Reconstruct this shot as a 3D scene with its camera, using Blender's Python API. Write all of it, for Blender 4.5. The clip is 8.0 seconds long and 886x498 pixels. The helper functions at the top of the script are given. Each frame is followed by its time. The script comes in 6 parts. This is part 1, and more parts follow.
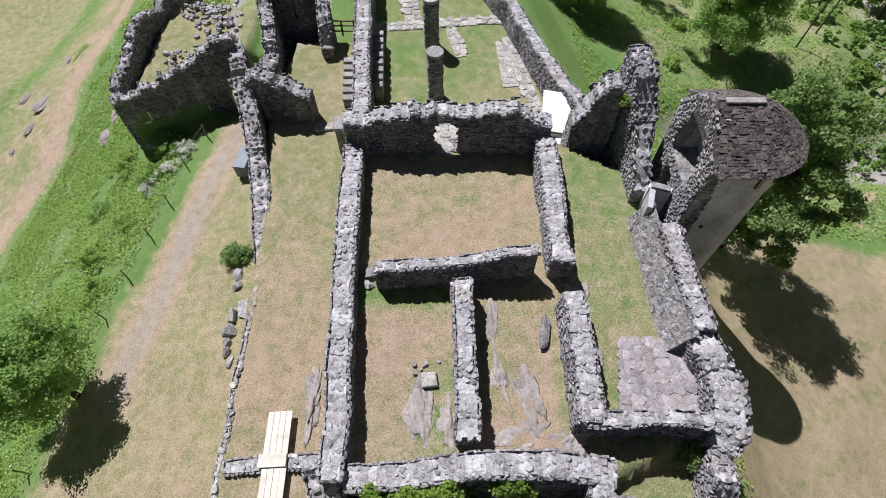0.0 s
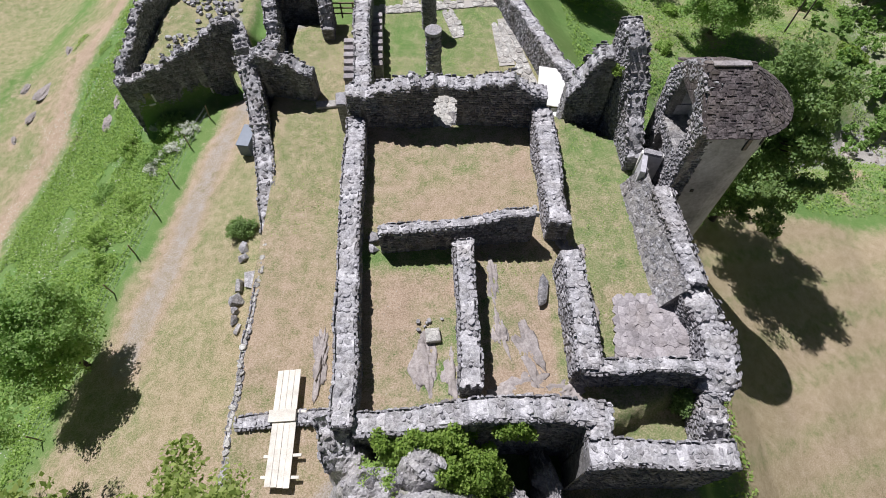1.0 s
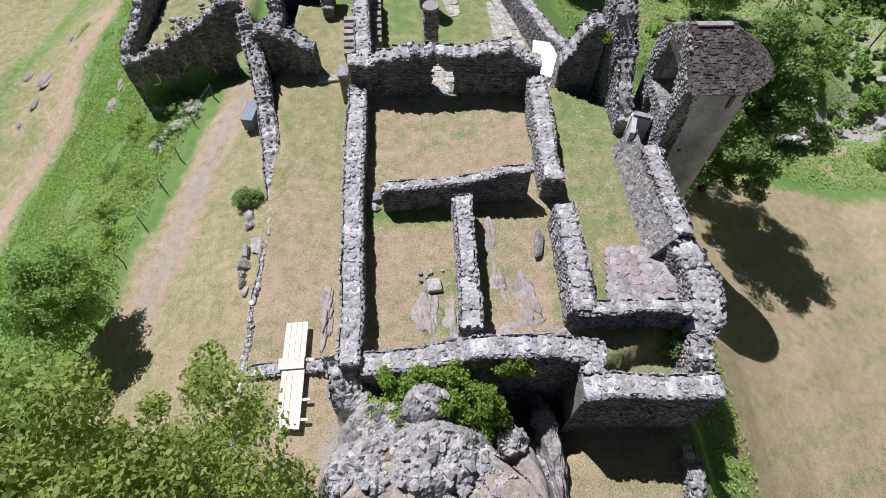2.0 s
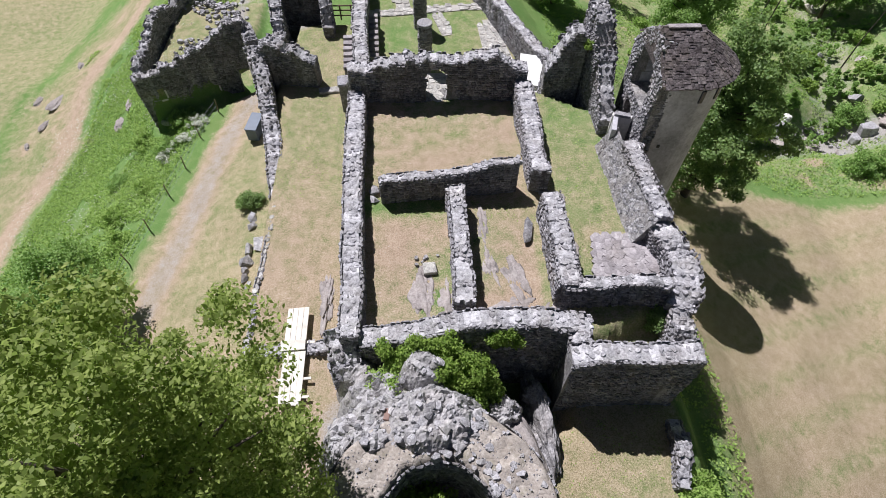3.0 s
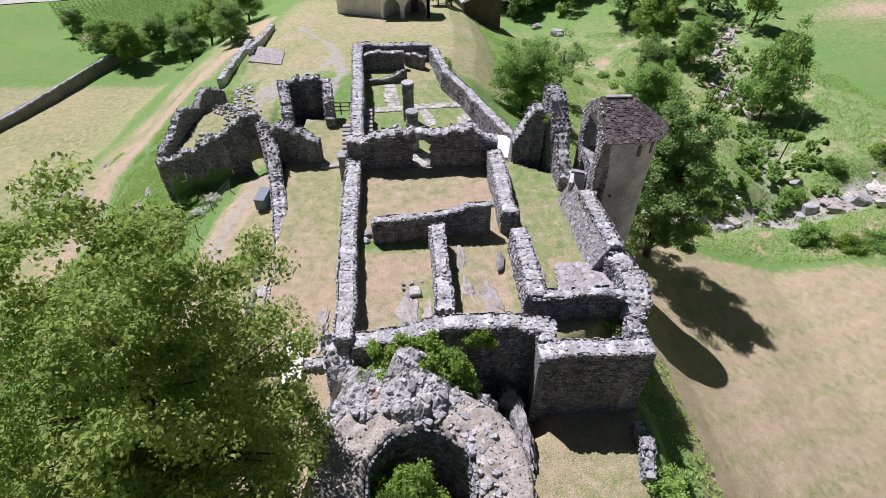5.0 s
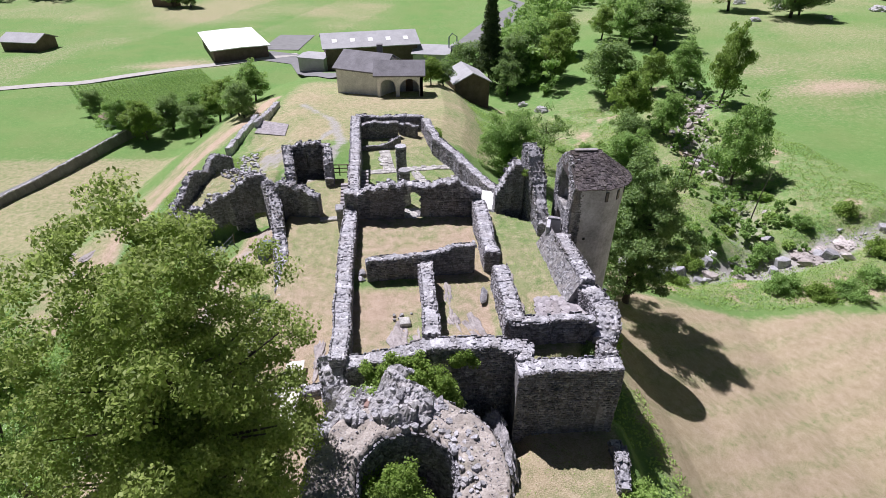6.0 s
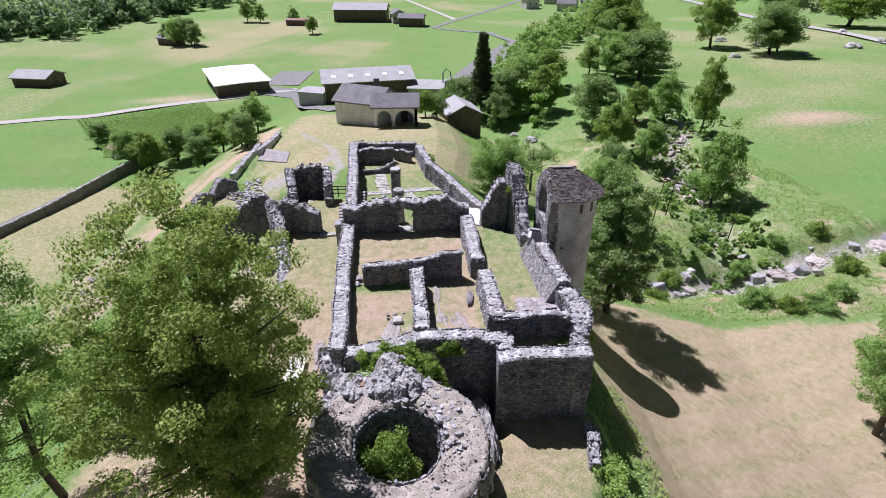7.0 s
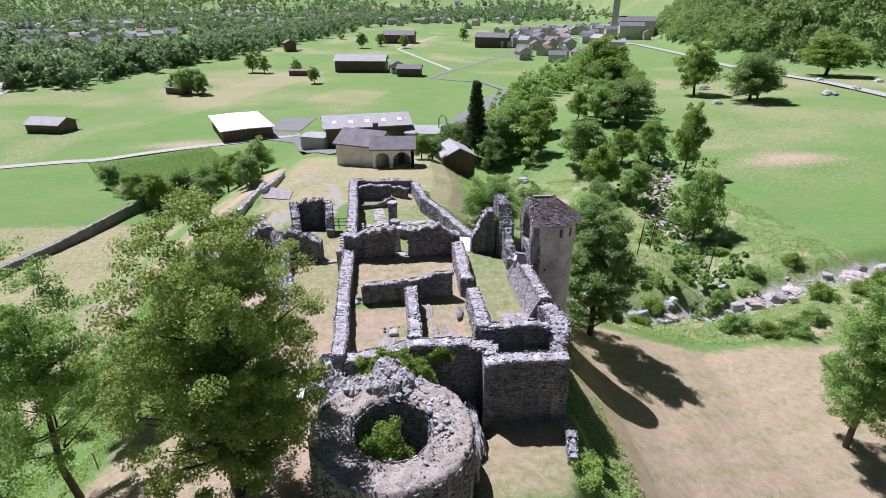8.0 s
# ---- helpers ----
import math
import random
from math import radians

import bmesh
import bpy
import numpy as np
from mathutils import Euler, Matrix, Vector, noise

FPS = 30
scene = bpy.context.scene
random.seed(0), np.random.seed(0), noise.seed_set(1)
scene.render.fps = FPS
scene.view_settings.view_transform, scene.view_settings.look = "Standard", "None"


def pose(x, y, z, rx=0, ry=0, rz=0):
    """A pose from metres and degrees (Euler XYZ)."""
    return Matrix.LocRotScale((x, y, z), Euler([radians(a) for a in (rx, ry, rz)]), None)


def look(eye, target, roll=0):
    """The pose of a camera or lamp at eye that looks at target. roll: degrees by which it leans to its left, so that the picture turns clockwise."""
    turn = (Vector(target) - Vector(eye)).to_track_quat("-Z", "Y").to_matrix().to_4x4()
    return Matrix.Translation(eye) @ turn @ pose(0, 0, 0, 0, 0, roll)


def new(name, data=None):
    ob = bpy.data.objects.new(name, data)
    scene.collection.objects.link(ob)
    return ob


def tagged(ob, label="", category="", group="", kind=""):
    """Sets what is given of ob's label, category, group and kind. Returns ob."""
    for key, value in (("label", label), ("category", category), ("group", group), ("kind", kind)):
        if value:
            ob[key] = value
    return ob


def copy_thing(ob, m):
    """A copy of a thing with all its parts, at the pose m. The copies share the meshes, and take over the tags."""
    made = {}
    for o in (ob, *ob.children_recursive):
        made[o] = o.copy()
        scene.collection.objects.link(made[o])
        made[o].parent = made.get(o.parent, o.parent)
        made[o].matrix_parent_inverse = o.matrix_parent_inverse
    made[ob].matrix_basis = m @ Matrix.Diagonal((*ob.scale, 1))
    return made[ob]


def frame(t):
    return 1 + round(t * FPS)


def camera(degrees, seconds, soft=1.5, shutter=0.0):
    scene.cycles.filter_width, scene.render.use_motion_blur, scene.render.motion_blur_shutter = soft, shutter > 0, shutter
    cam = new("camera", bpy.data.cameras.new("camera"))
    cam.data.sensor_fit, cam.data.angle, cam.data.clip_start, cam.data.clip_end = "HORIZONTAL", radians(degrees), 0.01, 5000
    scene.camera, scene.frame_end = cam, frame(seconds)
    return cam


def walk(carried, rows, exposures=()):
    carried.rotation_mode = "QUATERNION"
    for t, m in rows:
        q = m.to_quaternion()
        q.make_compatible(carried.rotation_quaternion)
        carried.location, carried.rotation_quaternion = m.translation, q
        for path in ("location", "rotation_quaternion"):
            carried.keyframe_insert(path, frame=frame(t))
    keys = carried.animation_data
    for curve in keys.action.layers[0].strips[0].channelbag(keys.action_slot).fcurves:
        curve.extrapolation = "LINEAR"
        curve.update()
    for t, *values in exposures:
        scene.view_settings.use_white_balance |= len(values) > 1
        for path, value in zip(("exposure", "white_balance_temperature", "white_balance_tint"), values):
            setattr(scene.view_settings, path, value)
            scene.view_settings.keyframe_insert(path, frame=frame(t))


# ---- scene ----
cam = camera(78.9, 8.0, soft=0.85)
METRES, EYE, TILT, LEAN, TURN = 24.0, 20.7, -58.6, 0.0, 0.0
ROWS = [
    (0.0, 0.0, 0.0, 0.0, 0.0, 0.0, -0.0),
    (0.5, -0.0055, -0.0168, -0.0307, -0.21, 0.01, 0.26),
    (1.0, -0.0109, -0.0363, -0.0667, -0.45, 0.02, 0.58),
    (1.5, -0.0162, -0.058, -0.1073, -0.66, 0.15, 0.84),
    (2.0, -0.0205, -0.0831, -0.1514, -0.88, 0.18, 1.13),
    (3.5, -0.0217, -0.1641, -0.3007, -1.47, 7.28, 1.86),
    (4.0, -0.0177, -0.1973, -0.3505, -1.59, 10.07, 2.07),
    (5.5, -0.0059, -0.2915, -0.5265, -2.02, 21.02, 2.87),
    (6.0, 0.0017, -0.3343, -0.5916, -2.09, 24.93, 3.13),
    (6.5, 0.0072, -0.378, -0.6504, -2.19, 26.69, 3.32),
    (7.0, 0.0116, -0.4253, -0.7158, -2.28, 28.44, 3.5),
    (7.5, 0.016, -0.472, -0.7829, -2.34, 30.71, 3.65),
    (8.0, 0.0175, -0.5176, -0.8503, -2.37, 33.17, 3.78),
]
walk(cam, [(t, pose(0, 0, EYE, TILT, LEAN, TURN) @ pose(METRES * x, METRES * y, METRES * z, 90 + pitch, roll, yaw)) for t, x, y, z, yaw, pitch, roll in ROWS], [(0.0, 0.07, 6280, 14.5), (3.5, 0.2, 6200, 16.0), (5.5, 0.3, 6120, 20.0), (8.0, 0.34, 5900, 24.0)])

# ---- light ----
SUN_AZ, SUN_EL = -37.5, 58.0
world = bpy.data.worlds.new("sky")
scene.world = world
world.use_nodes = True
wn = world.node_tree
wn.nodes.clear()
sky = wn.nodes.new("ShaderNodeTexSky")
sky.sky_type = "NISHITA"
sky.sun_disc = False
sky.sun_elevation, sky.sun_rotation = radians(SUN_EL), radians(SUN_AZ)
sky.altitude = 400
bg = wn.nodes.new("ShaderNodeBackground")
bg.inputs["Strength"].default_value = 0.0205
wo = wn.nodes.new("ShaderNodeOutputWorld")
wn.links.new(sky.outputs[0], bg.inputs["Color"])
wn.links.new(bg.outputs[0], wo.inputs["Surface"])
sun_data = bpy.data.lights.new("sun", "SUN")
sun_data.energy, sun_data.angle, sun_data.color = 5.2, radians(0.53), (1.0, 0.97, 0.94)
sun = new("sun", sun_data)
sun_dir = Vector((math.sin(radians(SUN_AZ)) * math.cos(radians(SUN_EL)), math.cos(radians(SUN_AZ)) * math.cos(radians(SUN_EL)), math.sin(radians(SUN_EL))))
sun.matrix_world = look(sun_dir * 200, (0, 0, 0))

# ---- materials ----


def material(name):
    m = bpy.data.materials.new(name)
    m.use_nodes = True
    t = m.node_tree
    return m, t, t.nodes["Principled BSDF"]


def node(t, kind, **sets):
    n = t.nodes.new(kind)
    for key, value in sets.items():
        if key in n.inputs:
            n.inputs[key].default_value = value
    return n


def coords(t, which="Object"):
    return t.nodes.new("ShaderNodeTexCoord").outputs[which]


def world_pos(t):
    return t.nodes.new("ShaderNodeNewGeometry").outputs["Position"]


def noise_tex(t, where, scale, detail=6.0, rough=0.6):
    n = node(t, "ShaderNodeTexNoise", Scale=scale, Detail=detail, Roughness=rough)
    t.links.new(where, n.inputs["Vector"])
    return n.outputs["Fac"]


def ramp(t, fac, stops):
    r = t.nodes.new("ShaderNodeValToRGB")
    e = r.color_ramp.elements
    while len(e) < len(stops):
        e.new(0.5)
    for k, (p, c) in enumerate(stops):
        e[k].position = p
        e[k].color = (*c, 1) if len(c) == 3 else c
    t.links.new(fac, r.inputs["Fac"])
    return r.outputs["Color"]


def grey(v):
    return (v, v, v)


def mix(t, fac, a, b, how="MIX"):
    m = t.nodes.new("ShaderNodeMix")
    m.data_type, m.blend_type = "RGBA", how
    for sock, v in ((m.inputs["Factor"], fac), (m.inputs["A"], a), (m.inputs["B"], b)):
        if hasattr(v, "is_output"):
            t.links.new(v, sock)
        elif isinstance(v, (int, float)):
            sock.default_value = v
        else:
            sock.default_value = (*v, 1)
    return m.outputs["Result"]


def maths(t, how, a, b=0.0, clamp=False):
    m = t.nodes.new("ShaderNodeMath")
    m.operation, m.use_clamp = how, clamp
    for sock, v in zip(m.inputs, (a, b)):
        if hasattr(v, "is_output"):
            t.links.new(v, sock)
        else:
            sock.default_value = v
    return m.outputs[0]


def bump(t, b, height, strength=0.5, distance=0.02):
    n = node(t, "ShaderNodeBump", Strength=strength, Distance=distance)
    t.links.new(height, n.inputs["Height"])
    t.links.new(n.outputs[0], b.inputs["Normal"])


def stone_material(name, dark, mid, light, lichen=0.35, rand="object", moss=0.0, dirt=0.35, chunk=5.5, joints=(0.1, 0.098, 0.1)):
    """Weathered rubble: each stone its own tone, speckled with pale lichen and dark pores."""
    m, t, b = material(name)
    p = world_pos(t)
    if rand == "object":
        r = t.nodes.new("ShaderNodeObjectInfo").outputs["Random"]
    else:
        r = t.nodes.new("ShaderNodeNewGeometry").outputs["Random Per Island"]
    fine = noise_tex(t, p, 9.0, 9.0, 0.72)
    big = noise_tex(t, p, 0.9, 4.0, 0.6)
    grain = maths(t, "MULTIPLY", maths(t, "SUBTRACT", fine, 0.5), 1.7)
    tone = maths(t, "ADD", maths(t, "ADD", maths(t, "MULTIPLY", r, 0.5), 0.25), grain)
    c = ramp(t, tone, [(0.2, dark), (0.5, mid), (0.85, light)])
    spots = ramp(t, noise_tex(t, p, 3.1, 8.0, 0.75), [(0.52, grey(0)), (0.68, grey(1))])
    c = mix(t, maths(t, "MULTIPLY", spots, lichen), c, (0.62, 0.62, 0.6))
    warm = ramp(t, big, [(0.45, grey(0)), (0.75, grey(1))])
    c = mix(t, maths(t, "MULTIPLY", warm, 0.35), c, (0.3, 0.25, 0.2))
    stain = ramp(t, noise_tex(t, p, 2.3, 7.0, 0.72), [(0.36, grey(1)), (0.47, grey(0))])
    c = mix(t, maths(t, "MULTIPLY", stain, dirt), c, (0.13, 0.126, 0.135))
    pores = ramp(t, noise_tex(t, p, 26.0, 5.0, 0.8), [(0.3, grey(1)), (0.45, grey(0))])
    c = mix(t, maths(t, "MULTIPLY", pores, 0.4), c, (0.09, 0.087, 0.092))
    if moss:
        ms = ramp(t, noise_tex(t, p, 1.7, 8.0, 0.7), [(0.55, grey(0)), (0.7, grey(1))])
        c = mix(t, maths(t, "MULTIPLY", ms, moss), c, (0.13, 0.15, 0.04))
    t.links.new(c, b.inputs["Base Color"])
    b.inputs["Roughness"].default_value = 0.92
    b.inputs["Specular IOR Level"].default_value = 0.2
    warp = node(t, "ShaderNodeVectorMath")
    warp.operation = "MULTIPLY_ADD"
    wob = node(t, "ShaderNodeTexNoise", Scale=4.0, Detail=3.0)
    t.links.new(p, wob.inputs["Vector"])
    t.links.new(wob.outputs["Color"], warp.inputs[0])
    warp.inputs[1].default_value = (0.25, 0.25, 0.25)
    t.links.new(p, warp.inputs[2])
    cell = node(t, "ShaderNodeTexVoronoi", Scale=chunk)
    t.links.new(warp.outputs[0], cell.inputs["Vector"])
    gap = node(t, "ShaderNodeTexVoronoi", Scale=chunk)
    gap.feature = "DISTANCE_TO_EDGE"
    t.links.new(warp.outputs[0], gap.inputs["Vector"])
    split = t.nodes.new("ShaderNodeSeparateColor")
    t.links.new(cell.outputs["Color"], split.inputs[0])
    c = mix(t, 1.0, c, ramp(t, split.outputs["Red"], [(0.0, grey(0.76)), (1.0, grey(1.16))]), "MULTIPLY")
    joint = ramp(t, gap.outputs["Distance"], [(0.0, grey(1)), (0.07, grey(0))])
    c = mix(t, maths(t, "MULTIPLY", joint, 0.45), c, joints)
    t.links.new(c, b.inputs["Base Color"])
    edge = maths(t, "MINIMUM", gap.outputs["Distance"], 0.12)
    bump(t, b, maths(t, "ADD", maths(t, "MULTIPLY", fine, 0.5), maths(t, "MULTIPLY", edge, 4.0)), 0.7, 0.04)
    return m


STONE = stone_material("rubble_stone", (0.12, 0.12, 0.13), (0.29, 0.288, 0.31), (0.5, 0.497, 0.52), 0.4)
STONE_J = stone_material("rubble_stone_faces", (0.12, 0.118, 0.13), (0.27, 0.266, 0.29), (0.48, 0.472, 0.505), 0.4, "island", 0.0, 0.35)
MORTAR = stone_material("lime_mortar_rubble", (0.14, 0.135, 0.14), (0.27, 0.265, 0.27), (0.46, 0.45, 0.45), 0.4, "island", 0.1)
LIME = stone_material("pale_lime_bedding", (0.27, 0.268, 0.285), (0.46, 0.456, 0.485), (0.66, 0.652, 0.68), 0.35, "island", 0.16, 0.5, 6.5, (0.6, 0.595, 0.615))
CAP = stone_material("mortared_capstone", (0.24, 0.236, 0.256), (0.41, 0.404, 0.436), (0.58, 0.572, 0.605), 0.4, "object", 0.16, 0.42, 7.5, (0.6, 0.595, 0.615))
ROCK = stone_material("bedrock", (0.2, 0.195, 0.205), (0.41, 0.4, 0.415), (0.62, 0.61, 0.62), 0.45, "island", 0.2, 0.3, 2.6, (0.25, 0.245, 0.25))
GULLYROCK = stone_material("pale_pink_gully_rock", (0.32, 0.28, 0.265), (0.47, 0.42, 0.4), (0.64, 0.59, 0.57), 0.3, "object", 0.1, 0.2, 2.6, (0.36, 0.32, 0.3))
SLAB = stone_material("paving_slab", (0.25, 0.23, 0.24), (0.35, 0.325, 0.34), (0.46, 0.43, 0.445), 0.12, "object", 0.1, 0.15, 3.2, (0.26, 0.24, 0.25))
FLOORROCK = stone_material("worn_floor_rock", (0.26, 0.232, 0.225), (0.39, 0.355, 0.345), (0.52, 0.485, 0.475), 0.2, "island", 0.15, 0.1, 1.1, (0.36, 0.325, 0.315))
SHINGLE = stone_material("stone_roof_slab", (0.05, 0.042, 0.044), (0.115, 0.096, 0.1), (0.22, 0.19, 0.195), 0.15, "object", 0.1, 0.3, 3.0, (0.04, 0.036, 0.038))
PATHSTONE = stone_material("pale_path_flag", (0.36, 0.35, 0.33), (0.5, 0.49, 0.46), (0.66, 0.65, 0.62), 0.3, "object", 0.1)


def plain_material(name, colour, rough=0.8, vary=0.25, scale=3.0, metal=0.0, relief=0.3):
    """A painted, wooden or metal surface with blotches and fine grain."""
    m, t, b = material(name)
    p = world_pos(t)
    n1, n2 = noise_tex(t, p, scale, 6.0, 0.65), noise_tex(t, p, scale * 9, 5.0, 0.7)
    tone = maths(t, "ADD", maths(t, "MULTIPLY", n1, 0.6), maths(t, "MULTIPLY", n2, 0.4))
    lo = tuple(v * (1 - vary) for v in colour)
    hi = tuple(min(1, v * (1 + vary)) for v in colour)
    t.links.new(ramp(t, tone, [(0.38, lo), (0.62, hi)]), b.inputs["Base Color"])
    b.inputs["Roughness"].default_value = rough
    b.inputs["Metallic"].default_value = metal
    bump(t, b, n2, relief, 0.01)
    return m


PLASTER = plain_material("weathered_lime_plaster", (0.5, 0.495, 0.535), 0.9, 0.35, 0.7)
WHITEWASH = plain_material("whitewashed_plaster", (0.74, 0.72, 0.7), 0.9, 0.2, 0.5)
PLANK = plain_material("sun_bleached_plank", (0.68, 0.645, 0.575), 0.75, 0.2, 2.0)
WOOD = plain_material("weathered_wood", (0.2, 0.15, 0.1), 0.8, 0.35, 3.0)
DARKWOOD = plain_material("dark_stained_wood", (0.13, 0.09, 0.075), 0.8, 0.3, 1.0)
STEEL = plain_material("blue_grey_painted_metal", (0.12, 0.155, 0.21), 0.5, 0.12, 1.5, 0.0)
WHITE = plain_material("white_sheet", (0.82, 0.82, 0.8), 0.6, 0.05, 0.6)
ROOFGREY = plain_material("grey_fibre_cement_roof", (0.36, 0.36, 0.37), 0.8, 0.15, 0.4)
ROOFSLATE = plain_material("dark_slate_roof", (0.16, 0.155, 0.17), 0.8, 0.3, 0.6)
ROOFRED = plain_material("faded_red_tile_roof", (0.26, 0.17, 0.145), 0.85, 0.3, 0.6)
CONCRETE = plain_material("concrete", (0.4, 0.39, 0.38), 0.85, 0.15, 0.7)
GRAVEL = plain_material("pale_gravel", (0.42, 0.4, 0.37), 0.95, 0.15, 1.2)
ASPHALT = plain_material("worn_asphalt", (0.2, 0.2, 0.2), 0.9, 0.15, 0.5)
BARK = plain_material("bark", (0.09, 0.075, 0.06), 0.95, 0.4, 6.0, 0.0, 0.9)
GLASS_AND_SHADE = plain_material("dark_pane_and_hole_shade", (0.03, 0.035, 0.04), 0.15, 0.1, 1.0)
FACADE = plain_material("rendered_house_wall", (0.52, 0.5, 0.5), 0.9, 0.15, 0.3)


def leaf_material(name, dark, light, trans=0.45):
    m, t, b = material(name)
    r = t.nodes.new("ShaderNodeNewGeometry").outputs["Random Per Island"]
    patch = noise_tex(t, world_pos(t), 0.6, 3.0, 0.6)
    c = ramp(t, maths(t, "ADD", maths(t, "MULTIPLY", r, 0.6), maths(t, "MULTIPLY", patch, 0.4)), [(0.15, dark), (0.85, light)])
    t.links.new(c, b.inputs["Base Color"])
    b.inputs["Roughness"].default_value = 0.55
    b.inputs["Specular IOR Level"].default_value = 0.25
    tr = t.nodes.new("ShaderNodeBsdfTranslucent")
    t.links.new(mix(t, 0.5, c, (0.4, 0.56, 0.13)), tr.inputs["Color"])
    ms = t.nodes.new("ShaderNodeMixShader")
    ms.inputs[0].default_value = trans
    t.links.new(b.outputs[0], ms.inputs[1])
    t.links.new(tr.outputs[0], ms.inputs[2])
    t.links.new(ms.outputs[0], t.nodes["Material Output"].inputs["Surface"])
    return m


LEAF = leaf_material("ash_leaves", (0.14, 0.2, 0.045), (0.43, 0.51, 0.16), 0.5)
LEAF_DARK = leaf_material("dark_tree_leaves", (0.12, 0.21, 0.075), (0.33, 0.46, 0.18))
LEAF_BUSH = leaf_material("bright_bush_leaves", (0.115, 0.21, 0.035), (0.33, 0.46, 0.1))
LEAF_GREEN = leaf_material("meadow_tree_leaves", (0.15, 0.29, 0.075), (0.42, 0.6, 0.21), 0.5)
NEEDLE = leaf_material("conifer_needles", (0.03, 0.055, 0.025), (0.08, 0.12, 0.05), 0.15)
# far leaves carry the blue cast of distance haze in their base colour
LEAF_HAZED = leaf_material("hazed_far_wood_leaves", (0.095, 0.18, 0.115), (0.26, 0.37, 0.24))
WEED = leaf_material("meadow_weeds", (0.2, 0.34, 0.065), (0.45, 0.61, 0.19))
BLOSSOM = leaf_material("white_blossom", (0.6, 0.62, 0.55), (0.8, 0.8, 0.75), 0.2)


# ---- ground ----
def step(a, b, v):
    s = np.clip((v - a) / (b - a), 0, 1)
    return s * s * (3 - 2 * s)


def hash2(i, j, seed):
    h = np.sin(i * 127.1 + j * 311.7 + seed * 74.7) * 43758.5453
    return h - np.floor(h)


def value_noise(x, y, size, seed=0):
    """Smooth noise from 0 to 1 with bumps of that size in metres."""
    u, v = np.asarray(x, float) / size, np.asarray(y, float) / size
    i, j = np.floor(u), np.floor(v)
    f, g = u - i, v - j
    f, g = f * f * (3 - 2 * f), g * g * (3 - 2 * g)
    a, b = hash2(i, j, seed), hash2(i + 1, j, seed)
    c, d = hash2(i, j + 1, seed), hash2(i + 1, j + 1, seed)
    return (a * (1 - f) + b * f) * (1 - g) + (c * (1 - f) + d * f) * g


def rough_noise(x, y, size, seed=0):
    return 0.5 * value_noise(x, y, size, seed) + 0.3 * value_noise(x, y, size / 2.3, seed + 1) + 0.2 * value_noise(x, y, size / 5.1, seed + 2)


def outside(poly, x, y):
    """Distance outside a polygon in metres, negative within."""
    x, y = np.asarray(x, float), np.asarray(y, float)
    dist = np.full(x.shape, 1e9)
    inside = np.zeros(x.shape, bool)
    for (ax, ay), (bx, by) in zip(poly, poly[1:] + poly[:1]):
        ex, ey = bx - ax, by - ay
        k = np.clip(((x - ax) * ex + (y - ay) * ey) / (ex * ex + ey * ey), 0, 1)
        dist = np.minimum(dist, np.hypot(x - ax - k * ex, y - ay - k * ey))
        if ay != by:
            inside ^= ((ay > y) != (by > y)) & (x < ax + (y - ay) / (by - ay) * ex)
    return np.where(inside, -dist, dist)


def near_line(pts, x, y):
    """Distance from a polyline."""
    x, y = np.asarray(x, float), np.asarray(y, float)
    dist = np.full(x.shape, 1e9)
    for (ax, ay), (bx, by) in zip(pts, pts[1:]):
        ex, ey = bx - ax, by - ay
        k = np.clip(((x - ax) * ex + (y - ay) * ey) / (ex * ex + ey * ey), 0, 1)
        dist = np.minimum(dist, np.hypot(x - ax - k * ex, y - ay - k * ey))
    return dist


YARD = [(-8.9, -6), (-4.2, -6), (-4.2, 19), (-4.6, 30), (-9.6, 30), (-10.2, 22), (-9.3, 16)]
COURT = [(-4.0, 3.0), (5.9, 3.0), (9.6, 4.6), (9.9, 12.5), (9.3, 17.0), (6.0, 19.0), (-4.4, 19.0)]
CLOISTER = [(-4.4, 18.8), (6.0, 18.8), (7.3, 22.5), (4.6, 32), (2.8, 37), (1.5, 43.4), (-5.8, 43.4), (-5.0, 30)]
POCKET = [(5.4, 1.9), (9.7, 1.7), (9.6, 4.7), (5.4, 4.7)]
TERRACE = [(3.6, -4.5), (8.6, -4.5), (10.4, -1), (10.3, 1.6), (4.9, 1.8)]
PIT = [(1.6, 0.2), (4.9, 0.6), (4.9, 2.8), (1.9, 2.8)]
DOORWELL = [(-15.6, 27.0), (-13.3, 27.7), (-12.9, 31.4), (-15.3, 31.4)]
OLDFLOOR = [(-20.6, 51.6), (-15.6, 50.2), (-15.8, 55.0), (-20.2, 57.0)]
HOUSE = [(-20.8, 26.2), (-14.0, 29.5), (-14.0, 37), (-20.6, 37)]
LEVELS = ((YARD, -2.25, 0.35), (HOUSE, -4.6, 0.5), (DOORWELL, -6.9, 1.0), (OLDFLOOR, -6.2, 1.2), (CLOISTER, -2.8, 0.4), (TERRACE, -3.2, 1.6), (POCKET, -1.0, 0.4), (COURT, 0.0, 0.4), (PIT, -4.0, 0.9))
CREEK = [(120, 45), (67, 35.5), (59, 33.8), (50, 32.7), (43, 30.8), (33.4, 29.6), (27, 28), (20, 31)]
GULLY = [(60, 95), (56, 82), (51, 75), (46.5, 58), (44, 44), (38, 31)]
TRACK_LOW = [(-36.5, 10), (-36.1, 24), (-33.9, 30.6), (-34.6, 39.4), (-31.6, 47), (-27, 56), (-24, 64), (-23, 78)]


